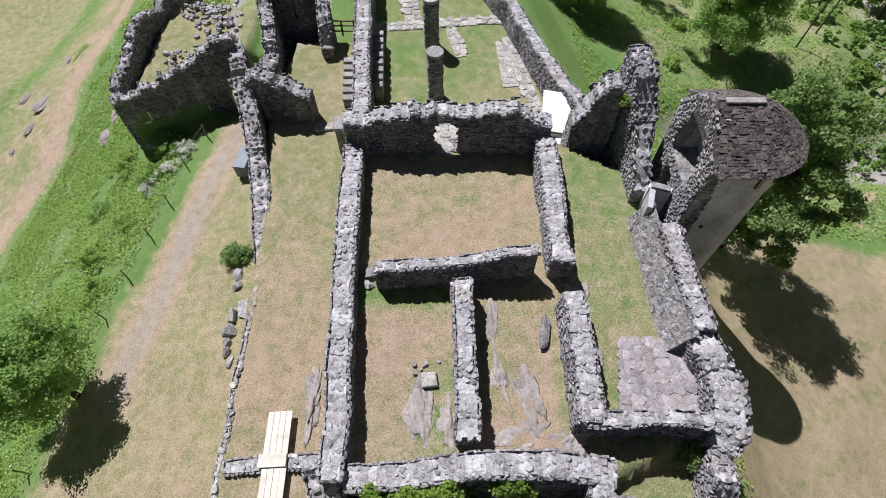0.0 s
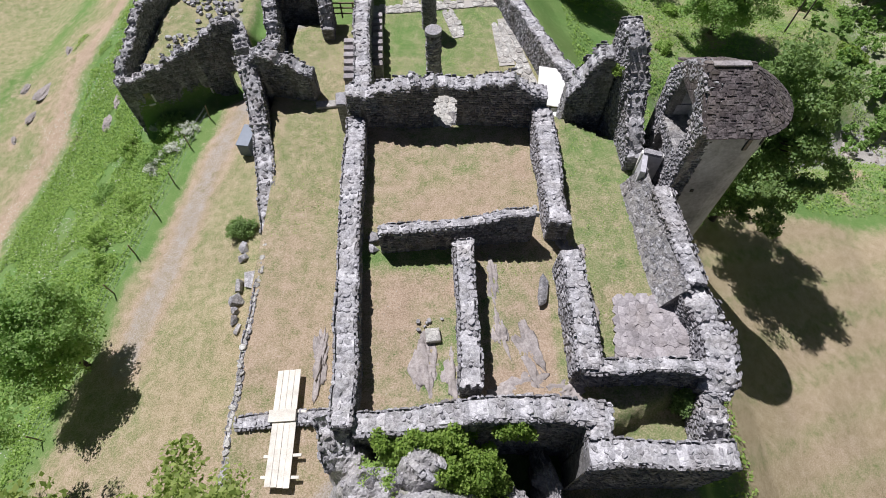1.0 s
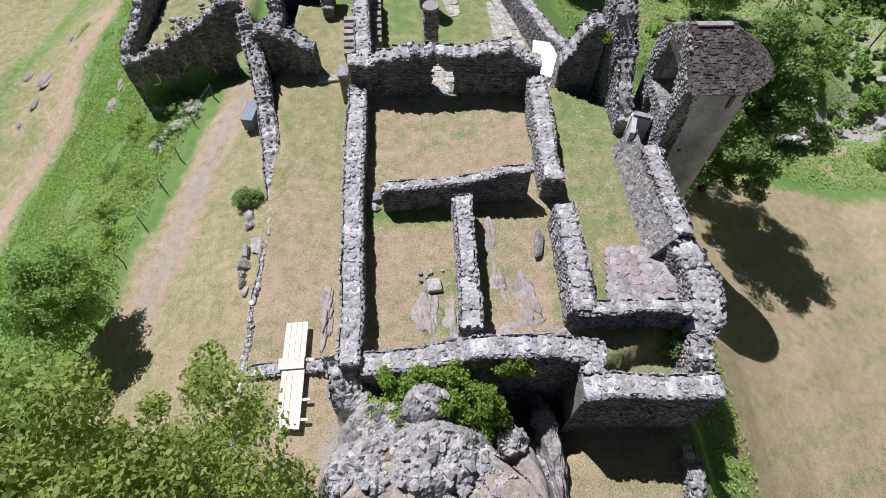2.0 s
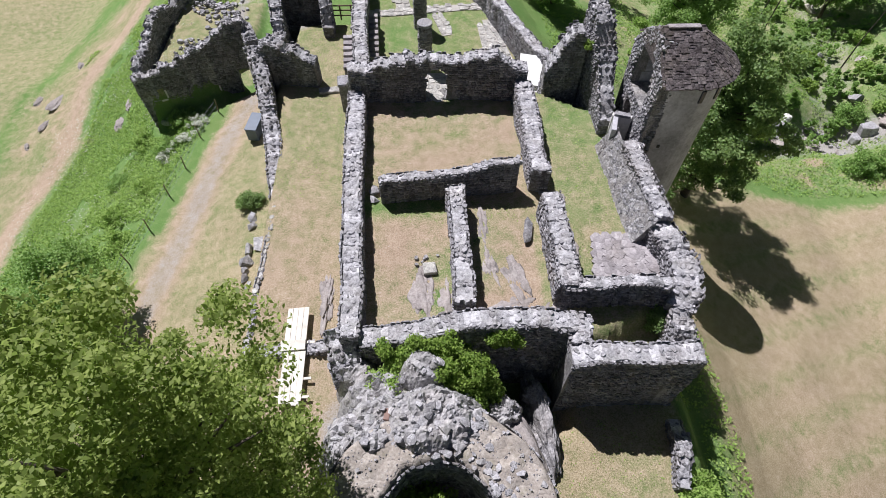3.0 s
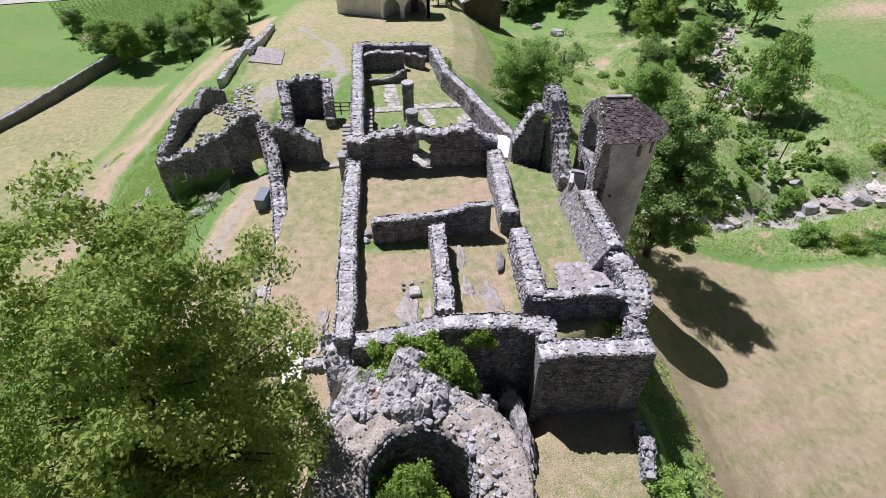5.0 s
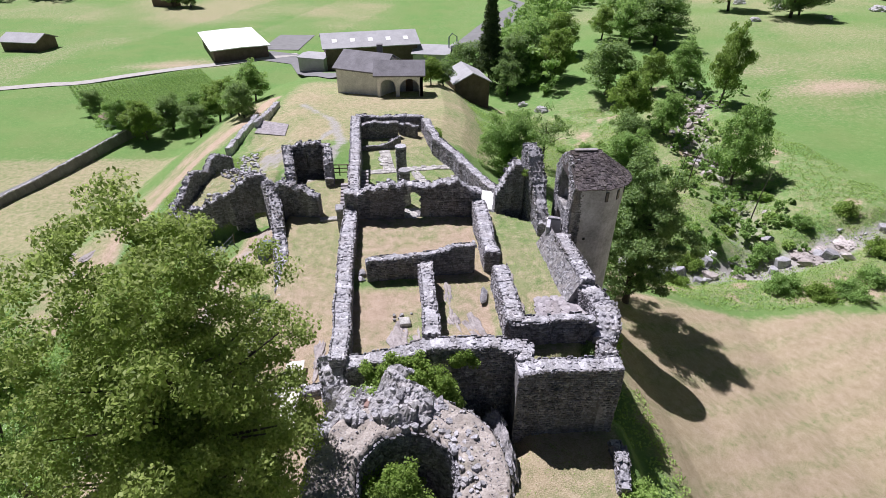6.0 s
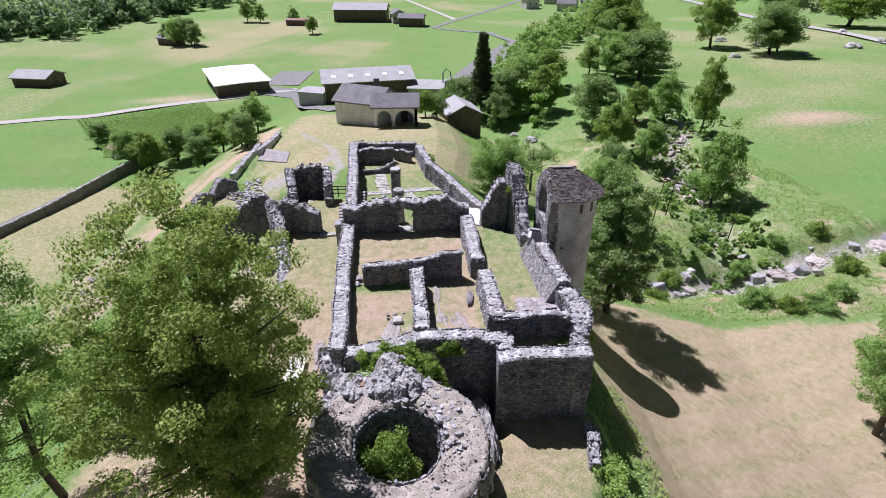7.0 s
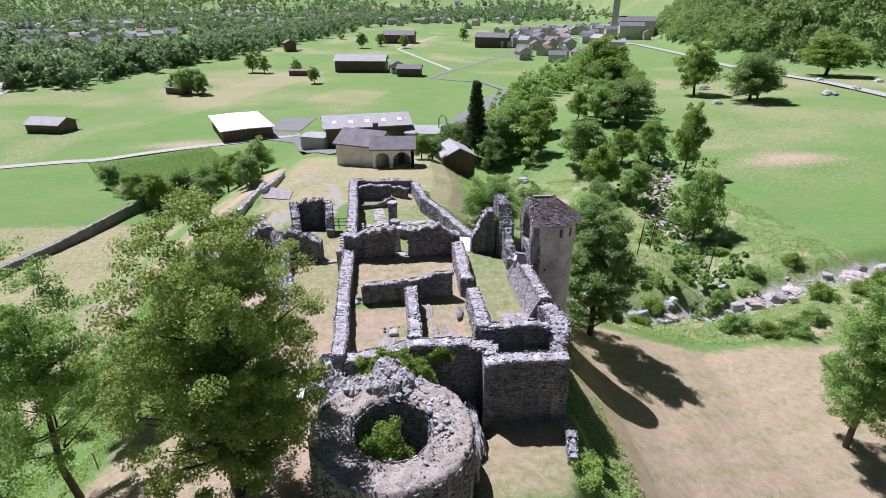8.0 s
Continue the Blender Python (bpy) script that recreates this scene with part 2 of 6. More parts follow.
def ground_z(x, y):
    x, y = np.asarray(x, float), np.asarray(y, float)
    crest = np.interp(y, [-60, -14, -6, 0, 25, 42, 50, 75, 95, 125], [-12, -7, -5.2, -4.7, -4.9, -4.2, -5.2, -8.4, -12, -18])
    left = np.interp(y, [-40, 25, 45, 60, 90], [-8.9, -8.9, -12, -16, -20])
    right = np.interp(y, [-40, 20, 32, 42, 60, 90], [10.4, 10.4, 5.6, 3.0, 5.5, 6])
    dl, dr = left - x, x - right
    drop = np.where(dl > 0, np.interp(dl, [0, 2.5, 9.5, 13.5, 21, 29.5, 55], [0, -0.4, -2.4, -4.2, -8.9, -12.3, -13.2]), 0)
    drop = drop + np.where(dr > 0, np.interp(dr, [0, 3, 6, 9, 14, 20, 25, 45], [0.0, -1.3, -3.7, -5, -6.5, -8.3, -8.6, -8.6]), 0)
    vale = -18 + 6.0 * step(15, 60, x) * (1 - step(90, 300, y)) + 3.0 * step(55, 200, x)
    vale = vale + 0.7 * np.maximum(0, x - np.interp(y, [235, 262, 300, 384, 520, 700], [262, 228, 204, 204, 250, 320]) - 14 * (value_noise(x, y, 120, 5) - 0.5)) * step(60, 200, y)
    vale = vale + 0.10 * np.maximum(0, y - 1000) + 0.12 * np.maximum(0, -x - 900)
    z = np.maximum(crest + drop, vale)
    near = step(70, 30, np.hypot(x, y - 15))
    z = z + 0.25 * (value_noise(x, y, 3.1, 2) - 0.5) * near + 1.2 * (value_noise(x, y, 14, 3) - 0.5) * step(18, 40, np.abs(x)) * step(320, 100, np.hypot(x, y))
    z = z - 1.3 * step(4.5, 0.5, near_line(CREEK, x, y)) - 1.6 * step(6, 0.5, near_line(GULLY, x, y))
    for poly, level, edge in LEVELS:
        d = outside(poly, x, y)
        z = z + (level - z) * step(edge, 0.0, d)
    mound = np.hypot((x + 1.4) / 2.9, (y - 0.9) / 1.5)
    z = np.where((y < 2.6) & (mound < 1.4), np.maximum(z, -5.0 + 5.6 * step(1.4, 0.35, mound)), z)
    z = z + 0.10 * (value_noise(x, y, 1.3, 8) - 0.5) * near
    return z


def gz(x, y):
    return float(ground_z(np.array([x]), np.array([y]))[0])


def axis(bands):
    """Grid lines whose spacing grows away from the ruin."""
    out = []
    for a, b, s in bands:
        out.extend(np.arange(a, b - s * 0.5, s))
    out.append(bands[-1][1])
    return np.array(out)


def mesh_object(name, verts, faces, mats, parent=None, smooth=False):
    me = bpy.data.meshes.new(name)
    me.from_pydata([tuple(v) for v in verts], [], [tuple(f) for f in faces])
    for m in mats if isinstance(mats, (list, tuple)) else [mats]:
        me.materials.append(m)
    if smooth:
        me.shade_smooth()
    ob = new(name, me)
    if parent is not None:
        ob.parent = parent
    return ob


def ground_material():
    m, t, b = material("meadow_and_earth")
    p = world_pos(t)
    at = t.nodes.new("ShaderNodeAttribute")
    at.attribute_name = "cover"
    sep = t.nodes.new("ShaderNodeSeparateColor")
    t.links.new(at.outputs["Color"], sep.inputs[0])
    fine, mid, big = noise_tex(t, p, 15.0, 8.0, 0.78), noise_tex(t, p, 1.6, 7.0, 0.7), noise_tex(t, p, 0.12, 5.0, 0.6)
    f2 = maths(t, "ADD", maths(t, "MULTIPLY", fine, 0.8), maths(t, "MULTIPLY", mid, 0.2))
    lush = ramp(t, f2, [(0.36, (0.088, 0.17, 0.05)), (0.5, (0.15, 0.272, 0.078)), (0.64, (0.225, 0.35, 0.12))])
    lush = mix(t, maths(t, "MULTIPLY", ramp(t, big, [(0.4, grey(0)), (0.65, grey(1))]), 0.45), lush, (0.225, 0.275, 0.105))
    dry = ramp(t, f2, [(0.36, (0.21, 0.16, 0.088)), (0.5, (0.42, 0.345, 0.225)), (0.63, (0.58, 0.5, 0.365))])
    earth = ramp(t, f2, [(0.36, (0.26, 0.19, 0.14)), (0.5, (0.465, 0.355, 0.26)), (0.64, (0.62, 0.515, 0.415))])
    grit = ramp(t, f2, [(0.38, (0.28, 0.265, 0.245)), (0.55, (0.42, 0.4, 0.375)), (0.65, (0.58, 0.56, 0.53))])
    blot = maths(t, "ADD", maths(t, "MULTIPLY", f2, 1.5), maths(t, "MULTIPLY", mid, 0.7))
    worn = lambda s: maths(t, "MULTIPLY", maths(t, "SUBTRACT", maths(t, "ADD", s, maths(t, "SUBTRACT", blot, 1.1)), 0.22), 1.9, True)
    c = mix(t, worn(sep.outputs["Red"]), lush, dry)
    c = mix(t, worn(sep.outputs["Green"]), c, earth)
    c = mix(t, worn(sep.outputs["Blue"]), c, grit)
    vor = node(t, "ShaderNodeTexVoronoi", Scale=2.6)
    t.links.new(p, vor.inputs["Vector"])
    chips = ramp(t, vor.outputs["Distance"], [(0.06, grey(1)), (0.1, grey(0))])
    c = mix(t, maths(t, "MULTIPLY", chips, maths(t, "MULTIPLY", sep.outputs["Green"], 0.8)), c, (0.6, 0.57, 0.52))
    t.links.new(c, b.inputs["Base Color"])
    b.inputs["Roughness"].default_value = 0.95
    b.inputs["Specular IOR Level"].default_value = 0.1
    bump(t, b, f2, 0.8, 0.14)
    return m


GROUND = ground_material()


def cover(x, y, z):
    """Shares of dry grass, bare earth and grit."""
    n1, n2, n3 = rough_noise(x, y, 6, 11), rough_noise(x, y, 2.2, 12), rough_noise(x, y, 40, 13)
    dry = np.full(x.shape, 0.12)
    bare = np.zeros(x.shape)
    grit = np.zeros(x.shape)
    court = step(0.6, -0.2, outside(COURT, x, y))
    dry = np.where(court > 0, np.maximum(dry, court * (0.14 + 0.95 * n1)), dry)
    west = court * step(4.6, 4.2, x)
    bare = np.maximum(bare, west * (0.1 + 0.95 * n2) * (1 - 0.5 * step(8.8, 10.2, y) * step(11.0, 10.4, y)))
    green = court * (step(9.0, 10.4, y) * step(11.2, 10.8, y) * step(1.0, 0.2, x) + step(5.4, 6.2, x) * step(8, 10, y) * (0.25 + 0.6 * n2))
    dry, bare = dry * (1 - 0.6 * green), bare * (1 - 0.9 * green)
    yard = step(0.6, -0.1, outside(YARD, x, y))
    dry = np.maximum(dry, yard * (0.45 + 0.45 * n1) * (1 - 0.2 * step(14, 19, y)))
    bare = np.maximum(bare, yard * (0.15 + 0.7 * n2) * step(17, 12, y))
    clo = step(0.5, -0.2, outside(CLOISTER, x, y))
    dry = np.maximum(dry, clo * (0.2 + 0.55 * n1))
    fence_x = np.interp(y, [4.5, 9.7, 15.0, 20.2, 25.6], [-20.6, -19.4, -18.3, -17.2, -15.9])
    lane = step(-0.7, 0.9, x - fence_x - 1.6 * (n2 - 0.3)) * step(-8.6, -9.2, x) * step(29, 26, y) * step(-22, -10, y + 5 * (n1 - 0.5))
    dry = np.maximum(dry, lane * (0.45 + 0.45 * n1))
    bare = np.maximum(bare, lane * 0.7 * step(1.7, 0.2, near_line([(-17, 8), (-16, 13), (-15, 18.8), (-14.2, 23.2), (-12.5, 28)], x, y) - n2))
    grit = np.maximum(grit, lane * 0.5 * step(1.1, 0.0, near_line([(-17, 8), (-16, 13), (-15, 18.8), (-14.2, 23.2), (-12.5, 28)], x, y) - 0.6 * n2))
    bare = np.maximum(bare, lane * step(8, 2, y) * (0.2 + 0.5 * n2))
    track = step(1.9, 0.6, near_line(TRACK_LOW, x, y) + 1.0 * (n2 - 0.5))
    verge = step(7.5, 2.0, near_line(TRACK_LOW, x + 3.0, y) + 3 * (n1 - 0.5)) * step(5, 15, y)
    dry = np.maximum(dry, verge * (0.28 + 0.6 * n2))
    bare = np.maximum(bare, verge * 0.5 * step(0.55, 0.7, n2))
    bare = np.maximum(bare, 0.85 * track)
    edge = np.interp(y, [20, 41, 51, 72], [-44, -42.5, -39.5, -39])
    lowfield = step(1.2, -1.2, x - edge + 2.5 * (n1 - 0.5)) * step(74, 71, y) * step(-140, -110, x)
    dry = np.maximum(dry, lowfield * (0.38 + 0.28 * n3 + 0.1 * n1))
    field = step(11.5, 15, x + 1.5 * (n1 - 0.5)) * step(22.0, 19.6, y + 2.4 * (n1 - 0.5))
    stripes = 0.5 + 0.5 * np.sin((y * 0.95 - x * 0.3 + 1.2 * n3) * 2 * np.pi / 2.6)
    dry = np.maximum(dry, field * (0.56 + 0.26 * stripes + 0.2 * n1))
    bare = np.maximum(bare, field * (0.3 * n3 + 0.34 * n2 * stripes) * step(14, 20, x))
    ridge = step(43, 46, y) * step(100, 88, y) * step(-24, -18, x) * step(15, 9, x)
    dry = np.maximum(dry, ridge * (0.35 + 0.45 * n1))
    grit = np.maximum(grit, 0.75 * step(1.6, 0.6, near_line([(-9.5, 30), (-9.0, 36), (-8.0, 44), (-10, 55), (-16, 66)], x, y) + n2))
    grit = np.maximum(grit, 0.8 * step(1.3, 0.4, near_line([(-15.2, 33.5), (-16.2, 40), (-14.1, 41.7), (-10.7, 45), (-9.5, 50)], x, y) + n2))
    yard_n = np.exp(-(((x + 15.5) / 6.5) ** 2 + ((y - 42.5) / 6.5) ** 2))
    dry = np.maximum(dry, yard_n * (0.4 + 0.5 * n1))
    grit = np.maximum(grit, yard_n * 0.75 * step(0.4, 0.7, n2))
    bank = step(12, 16, x) * step(20, 24, y) * step(70, 50, x) * step(110, 80, y)
    dry = np.maximum(dry, bank * (0.1 + 0.5 * n2))
    bare = np.maximum(bare, bank * 0.75 * step(0.63, 0.76, n1))
    terr = step(0.5, -0.5, outside(TERRACE, x, y))
    dry = np.maximum(dry, terr * (0.42 + 0.45 * n1))
    pocket = step(0.4, 0.0, outside(POCKET, x, y)) + step(0.4, 0.0, outside(HOUSE, x, y))
    dry = np.maximum(dry, pocket * (0.3 + 0.45 * n1))
    south = step(-3 + 3 * n1, -9 + 3 * n1, y) * step(-24, -18, x + 5 * (n1 - 0.5)) * step(16, 9, x + 4 * (n1 - 0.5))
    dry = np.maximum(dry, south * (0.25 + 0.6 * n1))
    bare = np.maximum(bare, south * 0.6 * step(0.5, 0.7, n2))
    grit = np.maximum(grit, 0.8 * step(3.0, 0.8, near_line(CREEK, x, y) + 1.5 * (n2 - 0.5)) + 0.4 * step(3.5, 1.2, near_line(GULLY, x, y) + 2 * (n2 - 0.5)))
    grit = np.clip(grit, 0, 0.9)
    mound = np.hypot((x + 1.4) / 3.6, (y - 0.3) / 2.2)
    grit = np.maximum(grit, 0.65 * step(1.3, 0.9, mound))
    dry = np.maximum(dry, 0.45 * step(0.45, 0.8, rough_noise(x, y, 90, 21)) * step(60, 130, np.hypot(x, y)))
    far = step(100, 160, np.hypot(x, y))
    bare = np.maximum(bare, 0.35 * far * step(0.64, 0.8, rough_noise(x, y, 55, 31)))
    plain = step(110, 190, np.hypot(x, y))
    patch = rough_noise(x + 0.5 * y, y, 70, 61)
    lane_no = np.floor((x * 0.94 - y * 0.34) / 26)
    strip_tone = hash2(lane_no, np.floor((x * 0.34 + y * 0.94) / 110), 3.0)
    dry = np.where(plain > 0, np.maximum(dry * 0.6, plain * (0.32 * step(0.48, 0.72, patch) + 0.26 * strip_tone)), dry)
    meadow = step(50, 80, x) * step(200, 120, y)
    dry = np.maximum(dry, meadow * (0.06 + 0.34 * step(0.35, 0.75, n3)))
    spot = np.exp(-(((x - 84) / 13) ** 2 + ((y - 83) / 5) ** 2)) + 0.6 * np.exp(-(((x - 74) / 12) ** 2 + ((y - 96) / 5) ** 2))
    bare = np.maximum(bare, 0.75 * spot)
    bare = np.maximum(bare, 0.7 * np.exp(-(((x + 60) / 16) ** 2 + ((y - 131) / 6) ** 2)))
    return dry, bare, grit


def build_ground():
    xs = axis([(-4000, -1000, 200), (-1000, -300, 35), (-300, -80, 5), (-80, -26, 1.2), (-26, 24, 0.3), (24, 66, 0.6), (66, 260, 5), (260, 1000, 35), (1000, 4000, 200)])
    ys = axis([(-2500, -300, 200), (-300, -40, 20), (-40, -8, 1.5), (-8, 46, 0.3), (46, 110, 1.2), (110, 420, 5), (420, 1400, 30), (1400, 4800, 200)])
    gx, gy = np.meshgrid(xs, ys)
    x, y = gx.ravel(), gy.ravel()
    z = ground_z(x, y)
    n, k = len(xs), len(ys)
    a = (np.arange(k - 1)[:, None] * n + np.arange(n - 1)[None, :]).ravel()
    me = bpy.data.meshes.new("ground")
    me.vertices.add(len(x))
    me.vertices.foreach_set("co", np.stack([x, y, z], 1).ravel())
    me.loops.add(4 * len(a))
    me.loops.foreach_set("vertex_index", np.stack([a, a + 1, a + n + 1, a + n], 1).ravel())
    me.polygons.add(len(a))
    me.polygons.foreach_set("loop_start", np.arange(0, 4 * len(a), 4))
    me.update(calc_edges=True)
    me.shade_smooth()
    dry, bare, grit = cover(x, y, z)
    at = me.attributes.new("cover", "FLOAT_COLOR", "POINT")
    at.data.foreach_set("color", np.stack([dry, bare, grit, np.ones_like(x)], 1).ravel())
    me.materials.append(GROUND)
    return tagged(new("ground", me), "dry grass and green meadow sloping round a castle hill", "ground", kind="structure")


build_ground()


# ---- masonry ----
RNG = np.random.default_rng(7)


def stone_mesh(name, seed, mat, flat=1.0):
    """One rough stone about one metre across: a chipped block with uneven corners."""
    r = random.Random(seed)
    bm = bmesh.new()
    pts = []
    for k in range(13):
        d = Vector((r.gauss(0, 1), r.gauss(0, 1), r.gauss(0, 1))).normalized()
        big = max(abs(d.x), abs(d.y), abs(d.z))
        q = d * (0.5 / big * 0.75 + 0.5 * 0.3) * r.uniform(0.88, 1.08)
        pts.append(bm.verts.new((q.x, q.y, max(-0.5, min(0.5, q.z)) * flat)))
    hull = bmesh.ops.convex_hull(bm, input=pts)
    loose = [e for e in hull["geom_interior"] if isinstance(e, bmesh.types.BMVert)]
    bmesh.ops.delete(bm, geom=loose, context="VERTS")
    me = bpy.data.meshes.new(name)
    bm.to_mesh(me)
    bm.free()
    me.materials.append(mat)
    return me


def plate_mesh(name, seed, mat, tilt=0.12, square=False):
    """A flat-topped stone with an uneven outline and chipped rim, one metre across."""
    r = random.Random(seed)
    n = 4 if square else r.choice((5, 6, 6, 7))
    v, f = [], []
    rim = []
    for k in range(n):
        if square:
            x, y = ((-0.5, -0.5), (0.5, -0.5), (0.5, 0.5), (-0.5, 0.5))[k]
            x, y = x * r.uniform(0.86, 1.04), y * r.uniform(0.86, 1.04)
        else:
            a = 2 * math.pi * (k + r.uniform(-0.3, 0.3)) / n
            q = 0.56 * r.uniform(0.78, 1.05)
            x, y = q * math.cos(a), q * math.sin(a)
        rim.append((x, y))
    tx, ty = r.uniform(-tilt, tilt), r.uniform(-tilt, tilt)
    for x, y in rim:
        v.append((x, y, -0.5))
    for x, y in rim:
        v.append((x, y, 0.38 + r.uniform(-0.08, 0.05)))
    for x, y in rim:
        v.append((x * 0.9, y * 0.9, 0.47 + tx * x + ty * y + r.uniform(-0.06, 0.06)))
    v.append((0, 0, 0.5 + r.uniform(-0.04, 0.08)))
    for k in range(n):
        j = (k + 1) % n
        f += [(k, j, n + j, n + k), (n + k, n + j, 2 * n + j, 2 * n + k), (2 * n + k, 2 * n + j, 3 * n)]
    me = bpy.data.meshes.new(name)
    me.from_pydata(v, [], f)
    me.materials.append(mat)
    return me


CAPS = [plate_mesh("stone", 100 + k, CAP) for k in range(16)]
ROUGHS = [stone_mesh("stone", 200 + k, STONE) for k in range(14)]
GULLY_ROCKS = [stone_mesh("rock", 350 + k, GULLYROCK) for k in range(8)]
ROCKS = [stone_mesh("rock", 300 + k, ROCK) for k in range(8)]
FLAGS = [plate_mesh("flagstone", 400 + k, PATHSTONE) for k in range(8)]
SLABS = [plate_mesh("slab", 500 + k, SLAB) for k in range(8)]
SHINGLES = [plate_mesh("shingle", 600 + k, SHINGLE, 0.2, True) for k in range(10)]


def piece(name, me, parent, loc, size, turn=(0, 0, 0)):
    ob = new(name, me)
    ob.parent = parent
    ob.matrix_basis = Matrix.LocRotScale(loc, Euler(turn), size)
    return ob


def sway(p, loose=1.0):
    """Settled masonry: a point shifted by slow and quick unevenness."""
    q = Vector((p[0], p[1], 0.3 * p[2]))
    a, b = noise.noise_vector(q * 0.5), noise.noise_vector(q * 1.7 + Vector((9, 4, 2)))
    return (p[0] + loose * (0.11 * a.x + 0.075 * b.x), p[1] + loose * (0.11 * a.y + 0.075 * b.y), p[2] + loose * (0.06 * a.z + 0.07 * b.z))


def polyline(pts, spacing):
    """Points along a polyline with their directions and the distance run."""
    pts = [np.array(p, float) for p in pts]
    out, run = [], 0.0
    for a, b in zip(pts, pts[1:]):
        d = np.linalg.norm(b - a)
        n = max(1, int(round(d / spacing)))
        for k in range(n):
            out.append((a + (b - a) * k / n, (b - a) / d, run + d * k / n))
        run += d
    out.append((pts[-1], (pts[-1] - pts[-2]) / np.linalg.norm(pts[-1] - pts[-2]), run))
    return out, run


def face_blocks(rows, holes, out_v, out_f, lo=0.09, hi=0.19, wide=(0.13, 0.4)):
    """Rubble courses laid on a face. rows: origin, along, outward, length, bottom(s), top(s)."""
    for org, al, nrm, length, bottom, top in rows:
        zmax = max(top(s) for s in np.linspace(0, length, 24))
        z = min(bottom(s) for s in np.linspace(0, length, 12))
        while z < zmax:
            h = RNG.uniform(lo, hi)
            s = RNG.uniform(-0.2, 0.1)
            while s < length:
                w = RNG.uniform(*wide)
                c = s + w / 2
                if 0.02 < c < length - 0.02 and z > bottom(c) - h and z + h * 0.6 < top(c) and not any(a < c < b and lo_ < z + h / 2 < hi_ for a, b, lo_, hi_ in holes):
                    s0, s1 = max(0.0, s) + 0.012, min(length, s + w) - 0.012
                    z0, z1 = z + 0.01, z + h - 0.012
                    e = RNG.uniform(0.0, 0.035)
                    j = RNG.uniform(-0.03, 0.03, 8)
                    base = len(out_v)
                    for (u, v, k) in ((s0, z0, 0), (s1, z0, 1), (s1, z1, 2), (s0, z1, 3)):
                        q = org + al * u - nrm * 0.06
                        out_v.append((q[0], q[1], v + j[k]))
                    m, n = 0.18 * (s1 - s0), 0.2 * (z1 - z0)
                    for (u, v, k) in ((s0 + m, z0 + n, 4), (s1 - m, z0 + n, 5), (s1 - m, z1 - n, 6), (s0 + m, z1 - n, 7)):
                        q = org + al * (u + j[k] * 0.6) + nrm * (e + j[k] * 0.5)
                        out_v.append((q[0], q[1], v + j[k] * 0.5))
                    for f in ((4, 5, 6, 7), (0, 1, 5, 4), (1, 2, 6, 5), (2, 3, 7, 6), (3, 0, 4, 7)):
                        out_f.append(tuple(base + i for i in f))
                s += w
            z += h


def ragged(levels, length, rough, seed):
    """A broken wall top: heights at even steps, with stone-sized jumps."""
    xs = np.linspace(0, length, len(levels))

    def top(s):
        base = float(np.interp(s, xs, levels))
        u, w = s / 0.42, s / 1.3
        i, j = math.floor(u), math.floor(w)
        if rough >= 0.27:
            u = i + min(1.0, max(0.0, (u - i - 0.5) * 3.5 + 0.5))
            w = j + min(1.0, max(0.0, (w - j - 0.5) * 5 + 0.5))
        a = float(hash2(i, 3.0, seed)) * (1 - u + i) + float(hash2(i + 1, 3.0, seed)) * (u - i)
        b = float(hash2(j, 9.0, seed)) * (1 - w + j) + float(hash2(j + 1, 9.0, seed)) * (w - j)
        return base + 1.1 * rough * (a - 0.5) + (1.3 if rough >= 0.27 else 0.6) * rough * (b - 0.5)

    return top


